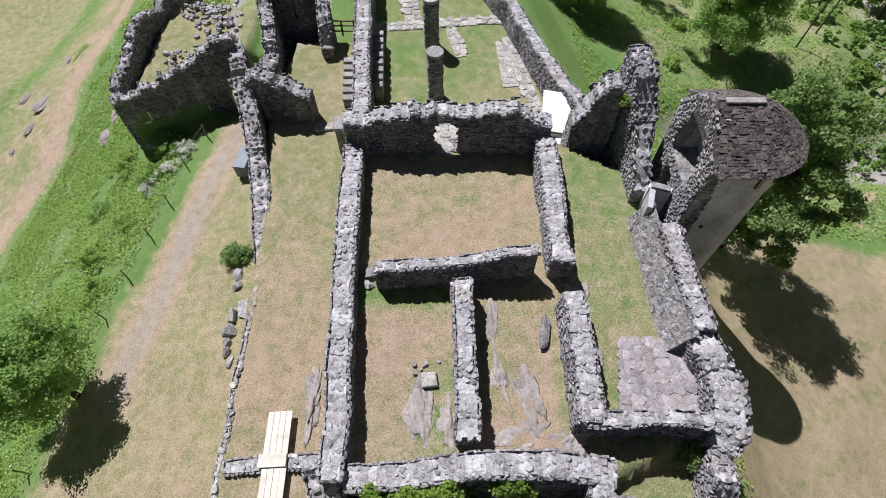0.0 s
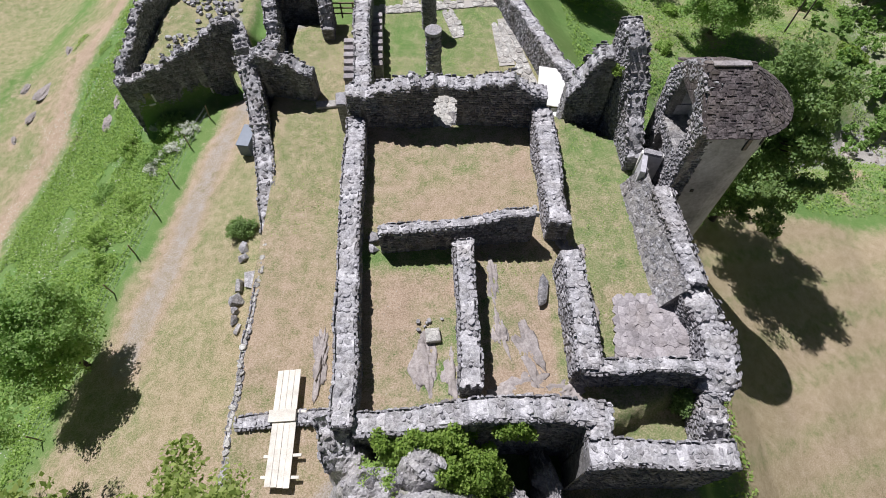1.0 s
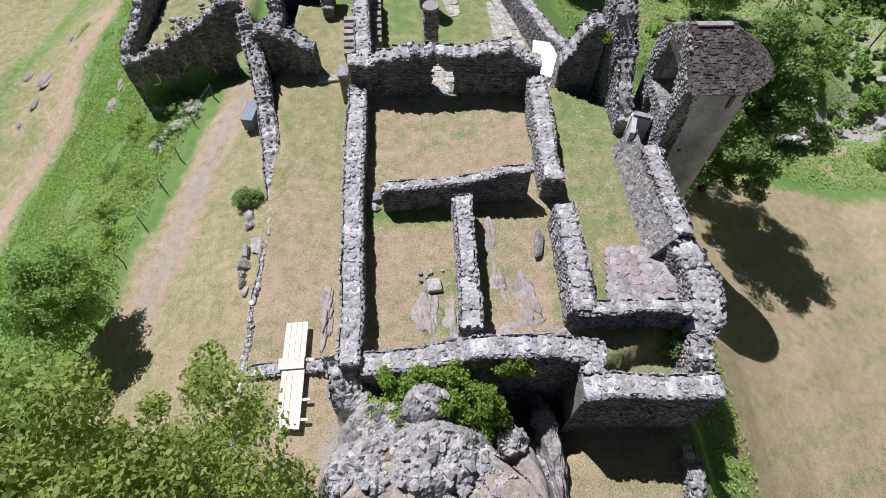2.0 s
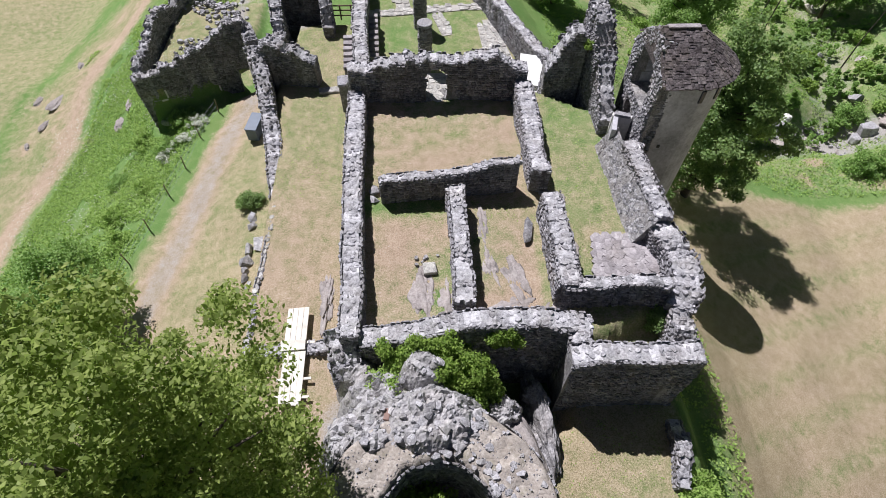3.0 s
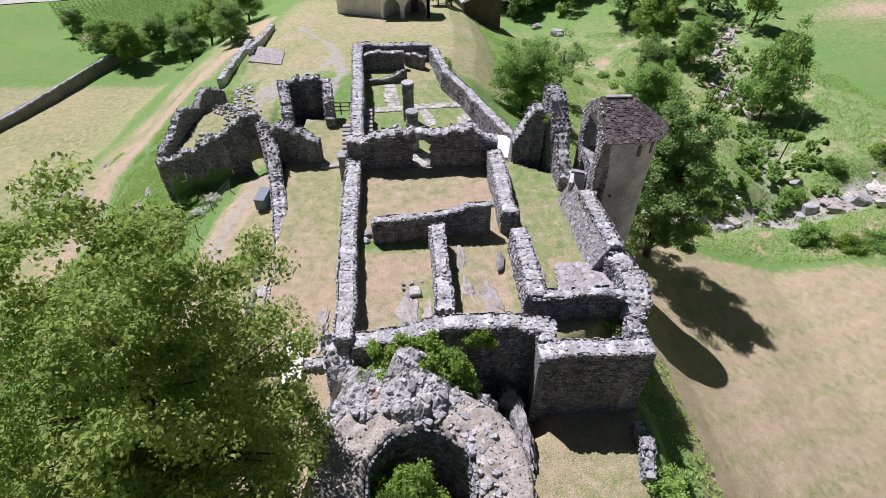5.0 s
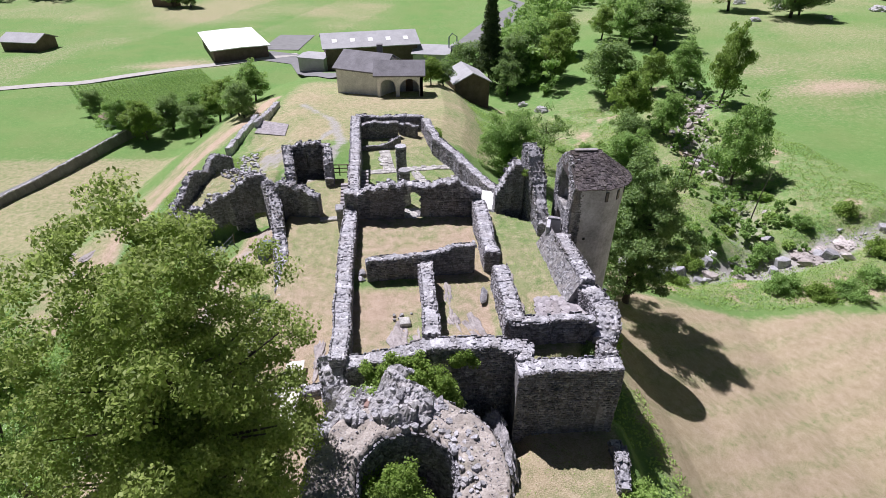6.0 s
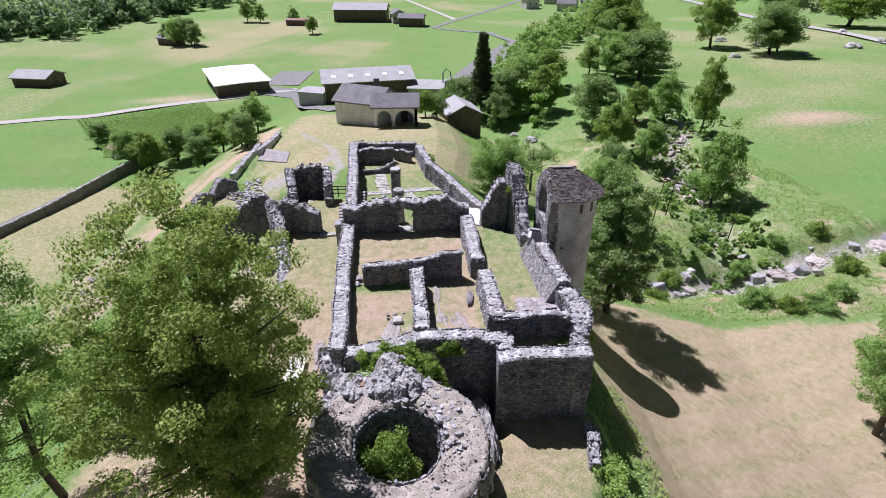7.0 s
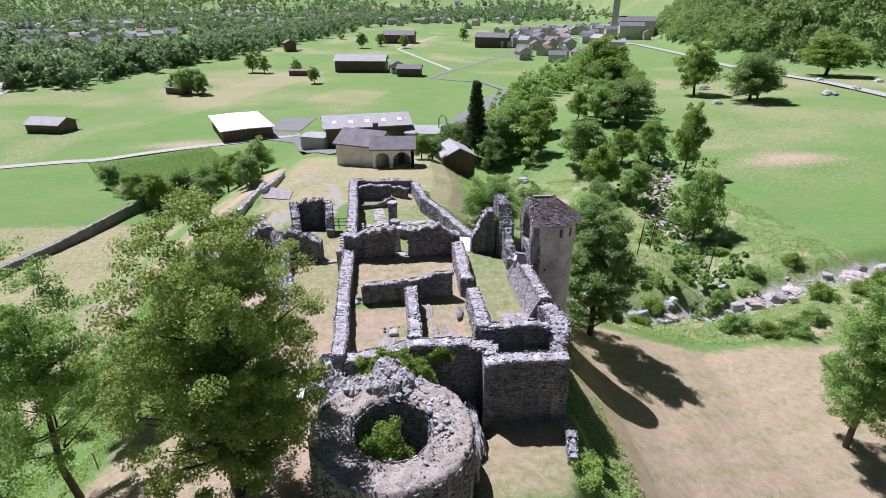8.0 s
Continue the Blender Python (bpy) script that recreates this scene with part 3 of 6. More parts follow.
def rubble_wall(name, label, pts, thick, base, levels, rough=0.18, seed=1, holes=(), caps=True, cap_size=(0.2, 0.5), batter=0.0, faces=True, mat=None, cap_mesh=None, limit=300):
    """A mortared rubble wall along a polyline: a core, coursed face stones, and loose stones on its broken top.
    holes: openings as (from, to, sill, head) along its length."""
    rows, length = polyline(pts, 0.3)
    top = ragged(levels, length, rough, seed)
    bottom = base if callable(base) else (lambda s: base)
    core_v, core_f, core_m = [], [], []
    cuts = sorted(set([0.0, length] + [h[0] for h in holes] + [h[1] for h in holes] + [r[2] for r in rows]))
    pl = [np.array(p, float) for p in pts]
    runs = np.cumsum([0] + [np.linalg.norm(b - a) for a, b in zip(pl, pl[1:])])

    def at(s):
        k = int(np.clip(np.searchsorted(runs, s, "right") - 1, 0, len(pl) - 2))
        d = (pl[k + 1] - pl[k]) / (runs[k + 1] - runs[k])
        return pl[k] + d * (s - runs[k]), d, k

    def miter(s):
        p, d, k = at(s)
        n = np.array([-d[1], d[0]])
        for j in (k, k + 1):
            if 0 < j < len(pl) - 1 and abs(s - runs[j]) < 1e-6:
                d0 = (pl[j] - pl[j - 1]) / (runs[j] - runs[j - 1])
                d1 = (pl[j + 1] - pl[j]) / (runs[j + 1] - runs[j])
                b = d0 + d1
                b /= np.linalg.norm(b)
                n = np.array([-b[1], b[0]]) / max(0.5, float(b @ d1))
        return p, n

    def slab(s0, s1, z0a, z0b, z1a, z1b):
        b = len(core_v)
        for s, zl, zh in ((s0, z0a, z1a), (s1, z0b, z1b)):
            p, n = miter(s)
            jag = 0.05 * (float(hash2(s, 1.0, seed)) - 0.5)
            for side, z, w in ((-1, zl, thick / 2 + batter), (1, zl, thick / 2 + batter), (1, zh, thick / 2 - 0.03), (-1, zh, thick / 2 - 0.03)):
                q = p + n * side * (w + jag)
                core_v.append((q[0], q[1], z))
        for f in ((0, 1, 2, 3), (7, 6, 5, 4), (0, 4, 5, 1), (1, 5, 6, 2), (2, 6, 7, 3), (3, 7, 4, 0)):
            core_f.append(tuple(b + i for i in f))
            core_m.append(0)

    def crest(s0, s1, z0, z1a, z1b):
        """A stretch of wall up to its broken top: rounded, crumbled shoulders and a lumpy middle."""
        b = len(core_v)
        for s, zh in ((s0, z1a), (s1, z1b)):
            p, n = miter(s)
            for side in (-1, 1):
                q = p + n * side * (thick / 2 + batter)
                core_v.append((q[0], q[1], z0))
            for lat, k in ((1.0, 0), (0.72, 1), (0.3, 2), (-0.3, 3), (-0.72, 4), (-1.0, 5)):
                r = float(hash2(round(s, 3) * 3.1, k + 2.0, seed))
                sink = 0.06 + 0.16 * r if k in (0, 5) else 0.09 * r - 0.03
                q = p + n * lat * (thick / 2 - 0.02 - (0.1 * float(hash2(round(s, 3) * 5.3, k + 1.0, seed)) if k in (0, 5) else 0))
                core_v.append((q[0], q[1], zh - sink))
        for f, m in (((0, 1, 2, 3, 4, 5, 6, 7), 0), ((15, 14, 13, 12, 11, 10, 9, 8), 0), ((0, 8, 9, 1), 0), ((1, 9, 10, 2), 0), ((2, 10, 11, 3), 1), ((3, 11, 12, 4), 1), ((4, 12, 13, 5), 1), ((5, 13, 14, 6), 1), ((6, 14, 15, 7), 1), ((7, 15, 8, 0), 0)):
            core_f.append(tuple(b + i for i in f))
            core_m.append(m)

    for s0, s1 in zip(cuts, cuts[1:]):
        if s1 - s0 < 1e-4:
            continue
        mid = (s0 + s1) / 2
        zt = 1e6
        spans = [(bottom(mid), zt)]
        for a, b, lo_, hi_ in holes:
            if a <= mid <= b:
                spans = [q for lo0, hi0 in spans for q in ((lo0, min(hi0, lo_)), (max(lo0, hi_), hi0)) if q[1] - q[0] > 0.02]
        for lo0, hi0 in spans:
            if hi0 == 1e6:
                crest(s0, s1, lo0, top(s0) - 0.02, top(s1) - 0.02)
            else:
                slab(s0, s1, lo0, lo0, hi0, hi0)
    wall = mesh_object(name, [sway(p) for p in core_v], core_f, [mat or MORTAR, LIME])
    if caps:
        wall.data.polygons.foreach_set("material_index", core_m)
    tagged(wall, label, "stone wall", kind="structure")
    if faces:
        fv, ff = [], []
        for k in range(len(pl) - 1):
            d = (pl[k + 1] - pl[k]) / (runs[k + 1] - runs[k])
            n = np.array([-d[1], d[0]])
            seg = runs[k + 1] - runs[k]
            off = runs[k]
            hs = [(a - off, b - off, lo_, hi_) for a, b, lo_, hi_ in holes]
            for side in (-1, 1):
                face_blocks([(pl[k] + n * side * (thick / 2 + batter * 0.5), d, n * side, seg, lambda s, o=off: bottom(s + o), lambda s, o=off: top(s + o) + 0.02)], hs, fv, ff)
        for end, k in ((0, 0), (1, len(pl) - 2)):
            d = (pl[k + 1] - pl[k]) / (runs[k + 1] - runs[k])
            n = np.array([-d[1], d[0]])
            s_end = 0.02 if end == 0 else length - 0.02
            org = pl[0] - n * thick / 2 if end == 0 else pl[-1] - n * thick / 2
            face_blocks([(org, n, -d if end == 0 else d, thick, lambda s: bottom(s_end), lambda s: top(s_end))], (), fv, ff)
        if fv:
            tagged(mesh_object("rubble_facing", [sway(p) for p in fv], ff, STONE_J, wall), kind="stuff")
    if caps:
        count = 0
        s = 0.1
        meshes = cap_mesh or CAPS
        k_size = 0.97 if meshes is CAPS else 1.08
        area = length * thick
        mean = max(0.25, math.sqrt(area / limit) * 1.03)
        while s < length - 0.05 and count < limit:
            w = RNG.uniform(0.7, 1.35) * mean
            lat = -thick / 2
            p, d, k = at(s)
            n = np.array([-d[1], d[0]])
            while lat < thick / 2 - 0.08 and count < limit:
                l = RNG.uniform(0.5, 1.7) * mean
                l = min(l, thick / 2 - lat + 0.05)
                c = p + d * (w / 2 + RNG.uniform(-0.05, 0.05)) + n * (lat + l / 2)
                h = RNG.uniform(0.14, 0.26)
                z = top(min(length, s + w / 2)) - h * 0.5 + (RNG.uniform(-0.045, 0.03) if meshes is CAPS else RNG.uniform(-0.03, 0.08))
                z -= RNG.uniform(0.03, 0.17) * min(1.0, abs(lat + l / 2) / (thick / 2)) ** 3
                g = k_size * RNG.uniform(0.66, 1.06)
                if not any(a < s + w / 2 < b and lo_ < z < hi_ for a, b, lo_, hi_ in holes):
                    piece("stone", meshes[int(RNG.integers(len(meshes)))], wall, sway((c[0], c[1], z)), (w * g, l * g, h), (RNG.uniform(-0.17, 0.17), RNG.uniform(-0.17, 0.17), math.atan2(d[1], d[0]) + RNG.uniform(-0.9, 0.9)))
                    count += 1
                lat += l
            s += w
    return wall


rubble_wall("wall_west", "long pale rubble wall beside the grassy hall court", [(-3.72, 2.7), (-4.02, 8.0), (-4.4, 17.9)], 0.95, -2.6, [1.3, 1.2, 1.2, 1.15, 1.1, 1.0], 0.12, 1)
rubble_wall("wall_hall", "dark ragged cross wall with an arched doorway", [(-4.7, 18.65), (0.1, 18.75), (5.2, 18.65)], 0.95, -3.0, [2.0, 2.0, 2.3, 2.6, 2.8, 2.85, 2.8, 2.5, 2.6, 3.0, 3.0, 2.2, 1.9], 0.3, 2, holes=[(4.2, 4.3, 0.05, 1.75), (4.3, 4.5, 0.05, 1.95), (4.5, 5.1, 0.05, 2.08), (5.1, 5.3, 0.05, 1.95), (5.3, 5.45, 0.05, 1.75)])
rubble_wall("wall_cross", "narrow rubble partition wall across the court", [(-2.85, 10.85), (0.6, 11.1), (3.85, 11.4)], 0.55, -0.3, [1.55, 1.55, 1.55, 1.6, 1.7, 2.0, 2.1], 0.15, 3)
rubble_wall("wall_partition", "pale rubble partition wall between two rooms", [(0.78, 10.4), (0.9, 4.15)], 0.85, -0.3, [1.55, 1.6, 1.6, 1.5, 1.45], 0.12, 4)
rubble_wall("wall_south", "broken rubble wall above the rocky pit", [(-3.4, 2.85), (-1.0, 2.95), (1.1, 3.2), (4.65, 3.2), (5.9, 3.05)], 0.95, -4.3, [1.0, 1.2, 1.4, 1.6, 1.6, 1.5, 1.4, 1.1], 0.22, 5)
rubble_wall("wall_hall_east", "pale mortared rubble wall beside the hall court", [(4.95, 18.1), (4.95, 11.2)], 1.0, -0.3, [1.5, 1.5, 1.45, 1.5, 1.55], 0.12, 6)
rubble_wall("wall_room_east", "pale mortared rubble wall with mossy top", [(5.2, 9.7), (5.27, 4.6)], 0.98, -0.3, [1.6, 1.65, 1.7, 1.65], 0.12, 7)
rubble_wall("wall_pocket", "thin rubble wall between paved corner and pocket", [(4.95, 4.72), (7.2, 4.75), (9.4, 4.7)], 0.62, -3.5, [1.5, 1.6, 1.7, 1.6], 0.16, 8)
rubble_wall("wall_terrace", "thick rubble wall with flat mortared top above the terrace", [(4.85, 1.8), (9.95, 1.6)], 1.0, -4.5, [1.2, 1.3, 1.3, 1.25], 0.14, 9)
rubble_wall("wall_terrace_return", "short rubble stub joining the south wall", [(5.35, 2.9), (5.3, 2.3)], 0.9, -4.3, [1.2, 1.2], 0.2, 10)
rubble_wall("wall_east", "battered rubble curtain wall above the dry field", [(9.75, 13.0), (10.15, 8.25)], 0.85, -7.5, [1.7, 1.6, 1.5, 1.4], 0.16, 11, batter=0.12)
rubble_wall("wall_corner", "rounded broken corner of the curtain wall", [(10.05, 8.2), (10.55, 6.4), (10.35, 4.9), (9.8, 3.9)], 1.2, -8.0, [1.0, 1.0, 1.1, 1.2, 0.9], 0.3, 12, batter=0.15)
rubble_wall("wall_corner_end", "crumbling wall end of dark loose stones", [(9.9, 4.0), (9.75, 2.2)], 0.9, -7.0, [0.9, 0.3, 0.4, -0.2], 0.5, 13, cap_mesh=ROUGHS)
rubble_wall("wall_gate", "ragged wall stub with a blocked doorway", [(6.3, 19.4), (8.4, 19.4)], 1.1, -3.0, [1.6, 3.0, 3.4, 3.4], 0.5, 14, cap_mesh=ROUGHS)
rubble_wall("wall_tall_fragment", "tall leaning wall fragment of rough rubble", [(8.85, 20.6), (9.0, 19.2), (9.2, 17.6)], 1.05, -4.0, [4.6, 4.8, 4.8, 4.5, 3.9, 3.2], 0.34, 15, cap_mesh=ROUGHS)
rubble_wall("wall_fragment_foot", "broken low foot of the tall fragment", [(9.2, 17.6), (9.15, 15.2)], 0.85, -4.0, [3.1, 2.5, 1.9, 1.4, 0.9], 0.25, 16, cap_mesh=ROUGHS)
rubble_wall("wall_north_east", "long narrow curtain wall stepping along the ridge", [(7.85, 20.9), (4.6, 32.0), (2.9, 36.2), (1.9, 42.6)], 0.85, -6.0, [0.2, -0.5, -0.8, -0.9, -1.0, -1.0, -1.1, -1.2], 0.15, 16)
rubble_wall("wall_north_west", "long pale rubble wall of the inner court", [(-4.5, 19.2), (-4.55, 22.4), (-5.1, 31.5), (-5.9, 43.6)], 1.0, -4.6, [0.6, -0.4, -0.4, -0.4, -0.5, -0.6, -0.8, -1.0], 0.12, 17)
rubble_wall("wall_north", "low pale rubble wall at the court's end", [(-5.9, 43.6), (1.7, 43.7)], 0.8, -5.0, [-1.0, -1.2, -1.2, -1.3], 0.12, 18)
rubble_wall("wall_north_inner", "dark cross wall inside the inner court", [(-5.4, 41.1), (-1.2, 41.4)], 0.7, -3.2, [-1.4, -0.9, -1.1, -1.2], 0.25, 19)
rubble_wall("wall_north_stub", "low wall stub inside the inner court", [(-0.9, 42.2), (0.9, 41.2)], 0.7, -3.2, [-1.6, -1.7], 0.3, 20)
rubble_wall("wall_court_low", "low curved wall inside the inner court", [(-5.0, 37.6), (-2.2, 37.8), (-0.9, 38.6)], 0.4, -3.2, [-2.4, -2.3, -1.6], 0.15, 21)
rubble_wall("wall_yard", "low broken rubble wall beside the gravel lane", [(-8.95, 13.5), (-9.7, 17.3), (-10.6, 21.5), (-11.3, 23.6)], 1.0, -6.0, [-2.6, -2.4, -2.2, -1.8, -0.8, 0.3], 0.22, 22, cap_mesh=ROUGHS)
rubble_wall("wall_yard_cross", "dark ragged wall fragment across the yard", [(-11.2, 23.7), (-9.4, 23.4), (-7.4, 23.0)], 1.0, -5.0, [0.2, 0.9, 0.5, 0.3, -0.3], 0.3, 23, cap_mesh=ROUGHS)
rubble_wall("wall_house_south", "tall dark house wall with window slits and ragged gable", [(-21.4, 26.2), (-16.9, 28.2), (-13.3, 29.2), (-11.6, 24.6)], 0.8, -9.2, [-3.7, -3.5, -3.4, -3.2, -2.4, -1.5, -1.5, -1.9, -1.2, -0.7, 0.0], 0.45, 24, holes=[(1.15, 1.65, -5.9, -5.0), (4.95, 5.5, -6.7, -5.9), (7.15, 8.55, -7.2, -4.95)], cap_mesh=ROUGHS)
rubble_wall("wall_house_west", "long ruined house wall along the slope", [(-21.3, 26.4), (-21.4, 33.5), (-20.4, 38.4), (-19.6, 39.8)], 0.7, -9.5, [-3.7, -3.5, -3.2, -2.9, -4.0, -3.1, -3.8], 0.42, 25, cap_mesh=ROUGHS)
rubble_wall("wall_room_back", "dark standing wall of a ruined room", [(-11.4, 31.6), (-7.4, 31.4)], 0.9, -5.0, [0.2, 0.6, 0.7, 0.6], 0.3, 26, holes=[(1.8, 2.0, -1.6, -0.2)], cap_mesh=ROUGHS)
rubble_wall("wall_room_west", "dark side wall of a ruined room", [(-11.2, 31.0), (-10.3, 26.5), (-10.6, 24.2)], 0.9, -5.0, [0.4, -0.4, -1.2, -0.4], 0.5, 27, cap_mesh=ROUGHS)
rubble_wall("wall_room_east_stub", "dark stub wall beside the wooden rail", [(-7.5, 31.0), (-7.2, 28.2)], 0.8, -3.2, [0.4, -0.2, -1.6], 0.4, 28, cap_mesh=ROUGHS)
rubble_wall("wall_corner_west", "crumbled dark corner below the long wall", [(-4.25, 3.3), (-3.9, 1.7)], 1.25, -4.5, [0.9, 0.5, 0.0], 0.45, 33, cap_mesh=ROUGHS)
rubble_wall("wall_bridge", "low wall under the plank walkway", [(-8.7, 3.75), (-4.2, 3.95)], 0.6, -5.0, [-2.0, -1.95, -1.9], 0.1, 29)
rubble_wall("wall_lane", "retaining wall with a brick-sized stone coping along the lane", [(-8.95, 0.5), (-8.95, 8.0), (-8.95, 13.6)], 0.27, -6.2, [-2.2, -2.2, -2.25, -2.3], 0.04, 30, limit=120, cap_mesh=FLAGS)
rubble_wall("wall_terrace_stub", "loose stone wall stub at the terrace edge", [(9.9, 0.4), (9.4, -2.4)], 0.6, -6.5, [-2.9, -2.5, -2.8], 0.4, 31, cap_mesh=ROUGHS)


# ---- general shapes ----
def part(name, verts, faces, mat, parent, label="", smooth=False):
    ob = mesh_object(name, verts, faces, mat, parent, smooth)
    return tagged(ob, label)


def holder(name, loc=(0, 0, 0), turn=0.0):
    ob = new(name)
    ob.matrix_basis = pose(*loc, 0, 0, turn)
    return ob


def box(size, loc=(0, 0, 0), turn=(0, 0, 0), chamfer=0.02, jitter=0.0, seed=0):
    """A block with chamfered edges, as vertices and faces."""
    bm = bmesh.new()
    bmesh.ops.create_cube(bm, size=1)
    for v in bm.verts:
        v.co = Vector((v.co.x * size[0], v.co.y * size[1], v.co.z * size[2]))
    if chamfer:
        bmesh.ops.bevel(bm, geom=bm.edges[:], offset=min(chamfer, 0.3 * min(size)), segments=1, affect="EDGES")
    r = random.Random(seed)
    m = Matrix.LocRotScale(loc, Euler([radians(a) for a in turn]), None)
    for v in bm.verts:
        v.co = m @ (v.co + Vector((r.uniform(-1, 1), r.uniform(-1, 1), r.uniform(-1, 1))) * jitter)
    bm.verts.index_update()
    out = [tuple(v.co) for v in bm.verts], [tuple(v.index for v in f.verts) for f in bm.faces]
    bm.free()
    return out


def prism(poly, z0, z1):
    n = len(poly)
    v = [(x, y, z0) for x, y in poly] + [(x, y, z1) for x, y in poly]
    f = [tuple(range(n))[::-1], tuple(range(n, 2 * n))] + [(k, (k + 1) % n, n + (k + 1) % n, n + k) for k in range(n)]
    return v, f


def join(*meshes):
    v, f = [], []
    for mv, mf in meshes:
        b = len(v)
        v.extend(mv)
        f.extend(tuple(b + i for i in q) for q in mf)
    return v, f


def tube(pts, radii, sides=7):
    """A tapered round limb through points."""
    pts = [Vector(p) for p in pts]
    v, f = [], []
    for k, p in enumerate(pts):
        d = (pts[min(k + 1, len(pts) - 1)] - pts[max(k - 1, 0)]).normalized()
        a = d.orthogonal().normalized()
        b = d.cross(a)
        for s in range(sides):
            t = 2 * math.pi * s / sides
            v.append(tuple(p + (a * math.cos(t) + b * math.sin(t)) * radii[k]))
    for k in range(len(pts) - 1):
        for s in range(sides):
            f.append((k * sides + s, k * sides + (s + 1) % sides, (k + 1) * sides + (s + 1) % sides, (k + 1) * sides + s))
    f.append(tuple(range(sides))[::-1])
    f.append(tuple((len(pts) - 1) * sides + s for s in range(sides)))
    return v, f


def outcrop(size, seed, cuts=3, rough=0.35, blocky=0.5):
    """A lump of bedrock: a sphere broken by coarse and fine noise."""
    bm = bmesh.new()
    bmesh.ops.create_icosphere(bm, subdivisions=cuts + 1, radius=1)
    off = Vector((seed * 3.7, seed * 1.3, seed * 2.1))
    for v in bm.verts:
        n = v.co.copy()
        cell = noise.cell_vector(n * 1.9 + off) if blocky else Vector((0, 0, 0))
        k = 1 + rough * noise.noise(n * 1.6 + off) + 0.5 * rough * noise.noise(n * 4.1 + off) + 0.22 * rough * noise.noise(n * 11 + off) + blocky * 0.3 * (cell.x - 0.5)
        v.co = Vector((n.x * size[0], n.y * size[1], n.z * size[2])) * k
    bm.verts.index_update()
    out = [tuple(v.co) for v in bm.verts], [tuple(v.index for v in f.verts) for f in bm.faces]
    bm.free()
    return out


def moved(mesh, loc, turn=0.0):
    m = pose(*loc, 0, 0, turn)
    return [tuple(m @ Vector(p)) for p in mesh[0]], mesh[1]


# ---- half-round tower ----
TX, TY, TR = 12.1, 15.25, 2.0


def tower_outline(extra=0.0, x0=10.75):
    r = TR + extra
    pts = [(x0, TY - r)]
    pts += [(TX + r * math.cos(radians(a)), TY + r * math.sin(radians(a))) for a in range(-90, 91, 10)]
    pts.append((x0, TY + r))
    return pts


def tower_shell(extra, thick, z0, z1):
    outer, inner = tower_outline(extra), tower_outline(extra - thick)
    n = len(outer)
    v = [(*p, z0) for p in outer] + [(*p, z1) for p in outer] + [(*p, z0) for p in inner] + [(*p, z1) for p in inner]
    f = []
    for k in range(n - 1):
        f += [(k, k + 1, n + k + 1, n + k), (2 * n + k + 1, 2 * n + k, 3 * n + k, 3 * n + k + 1), (n + k, n + k + 1, 3 * n + k + 1, 3 * n + k), (2 * n + k, 2 * n + k + 1, k + 1, k)]
    f += [(0, n, 3 * n, 2 * n), (n - 1, 3 * n - 1, 4 * n - 1, 2 * n - 1)]
    return v, f


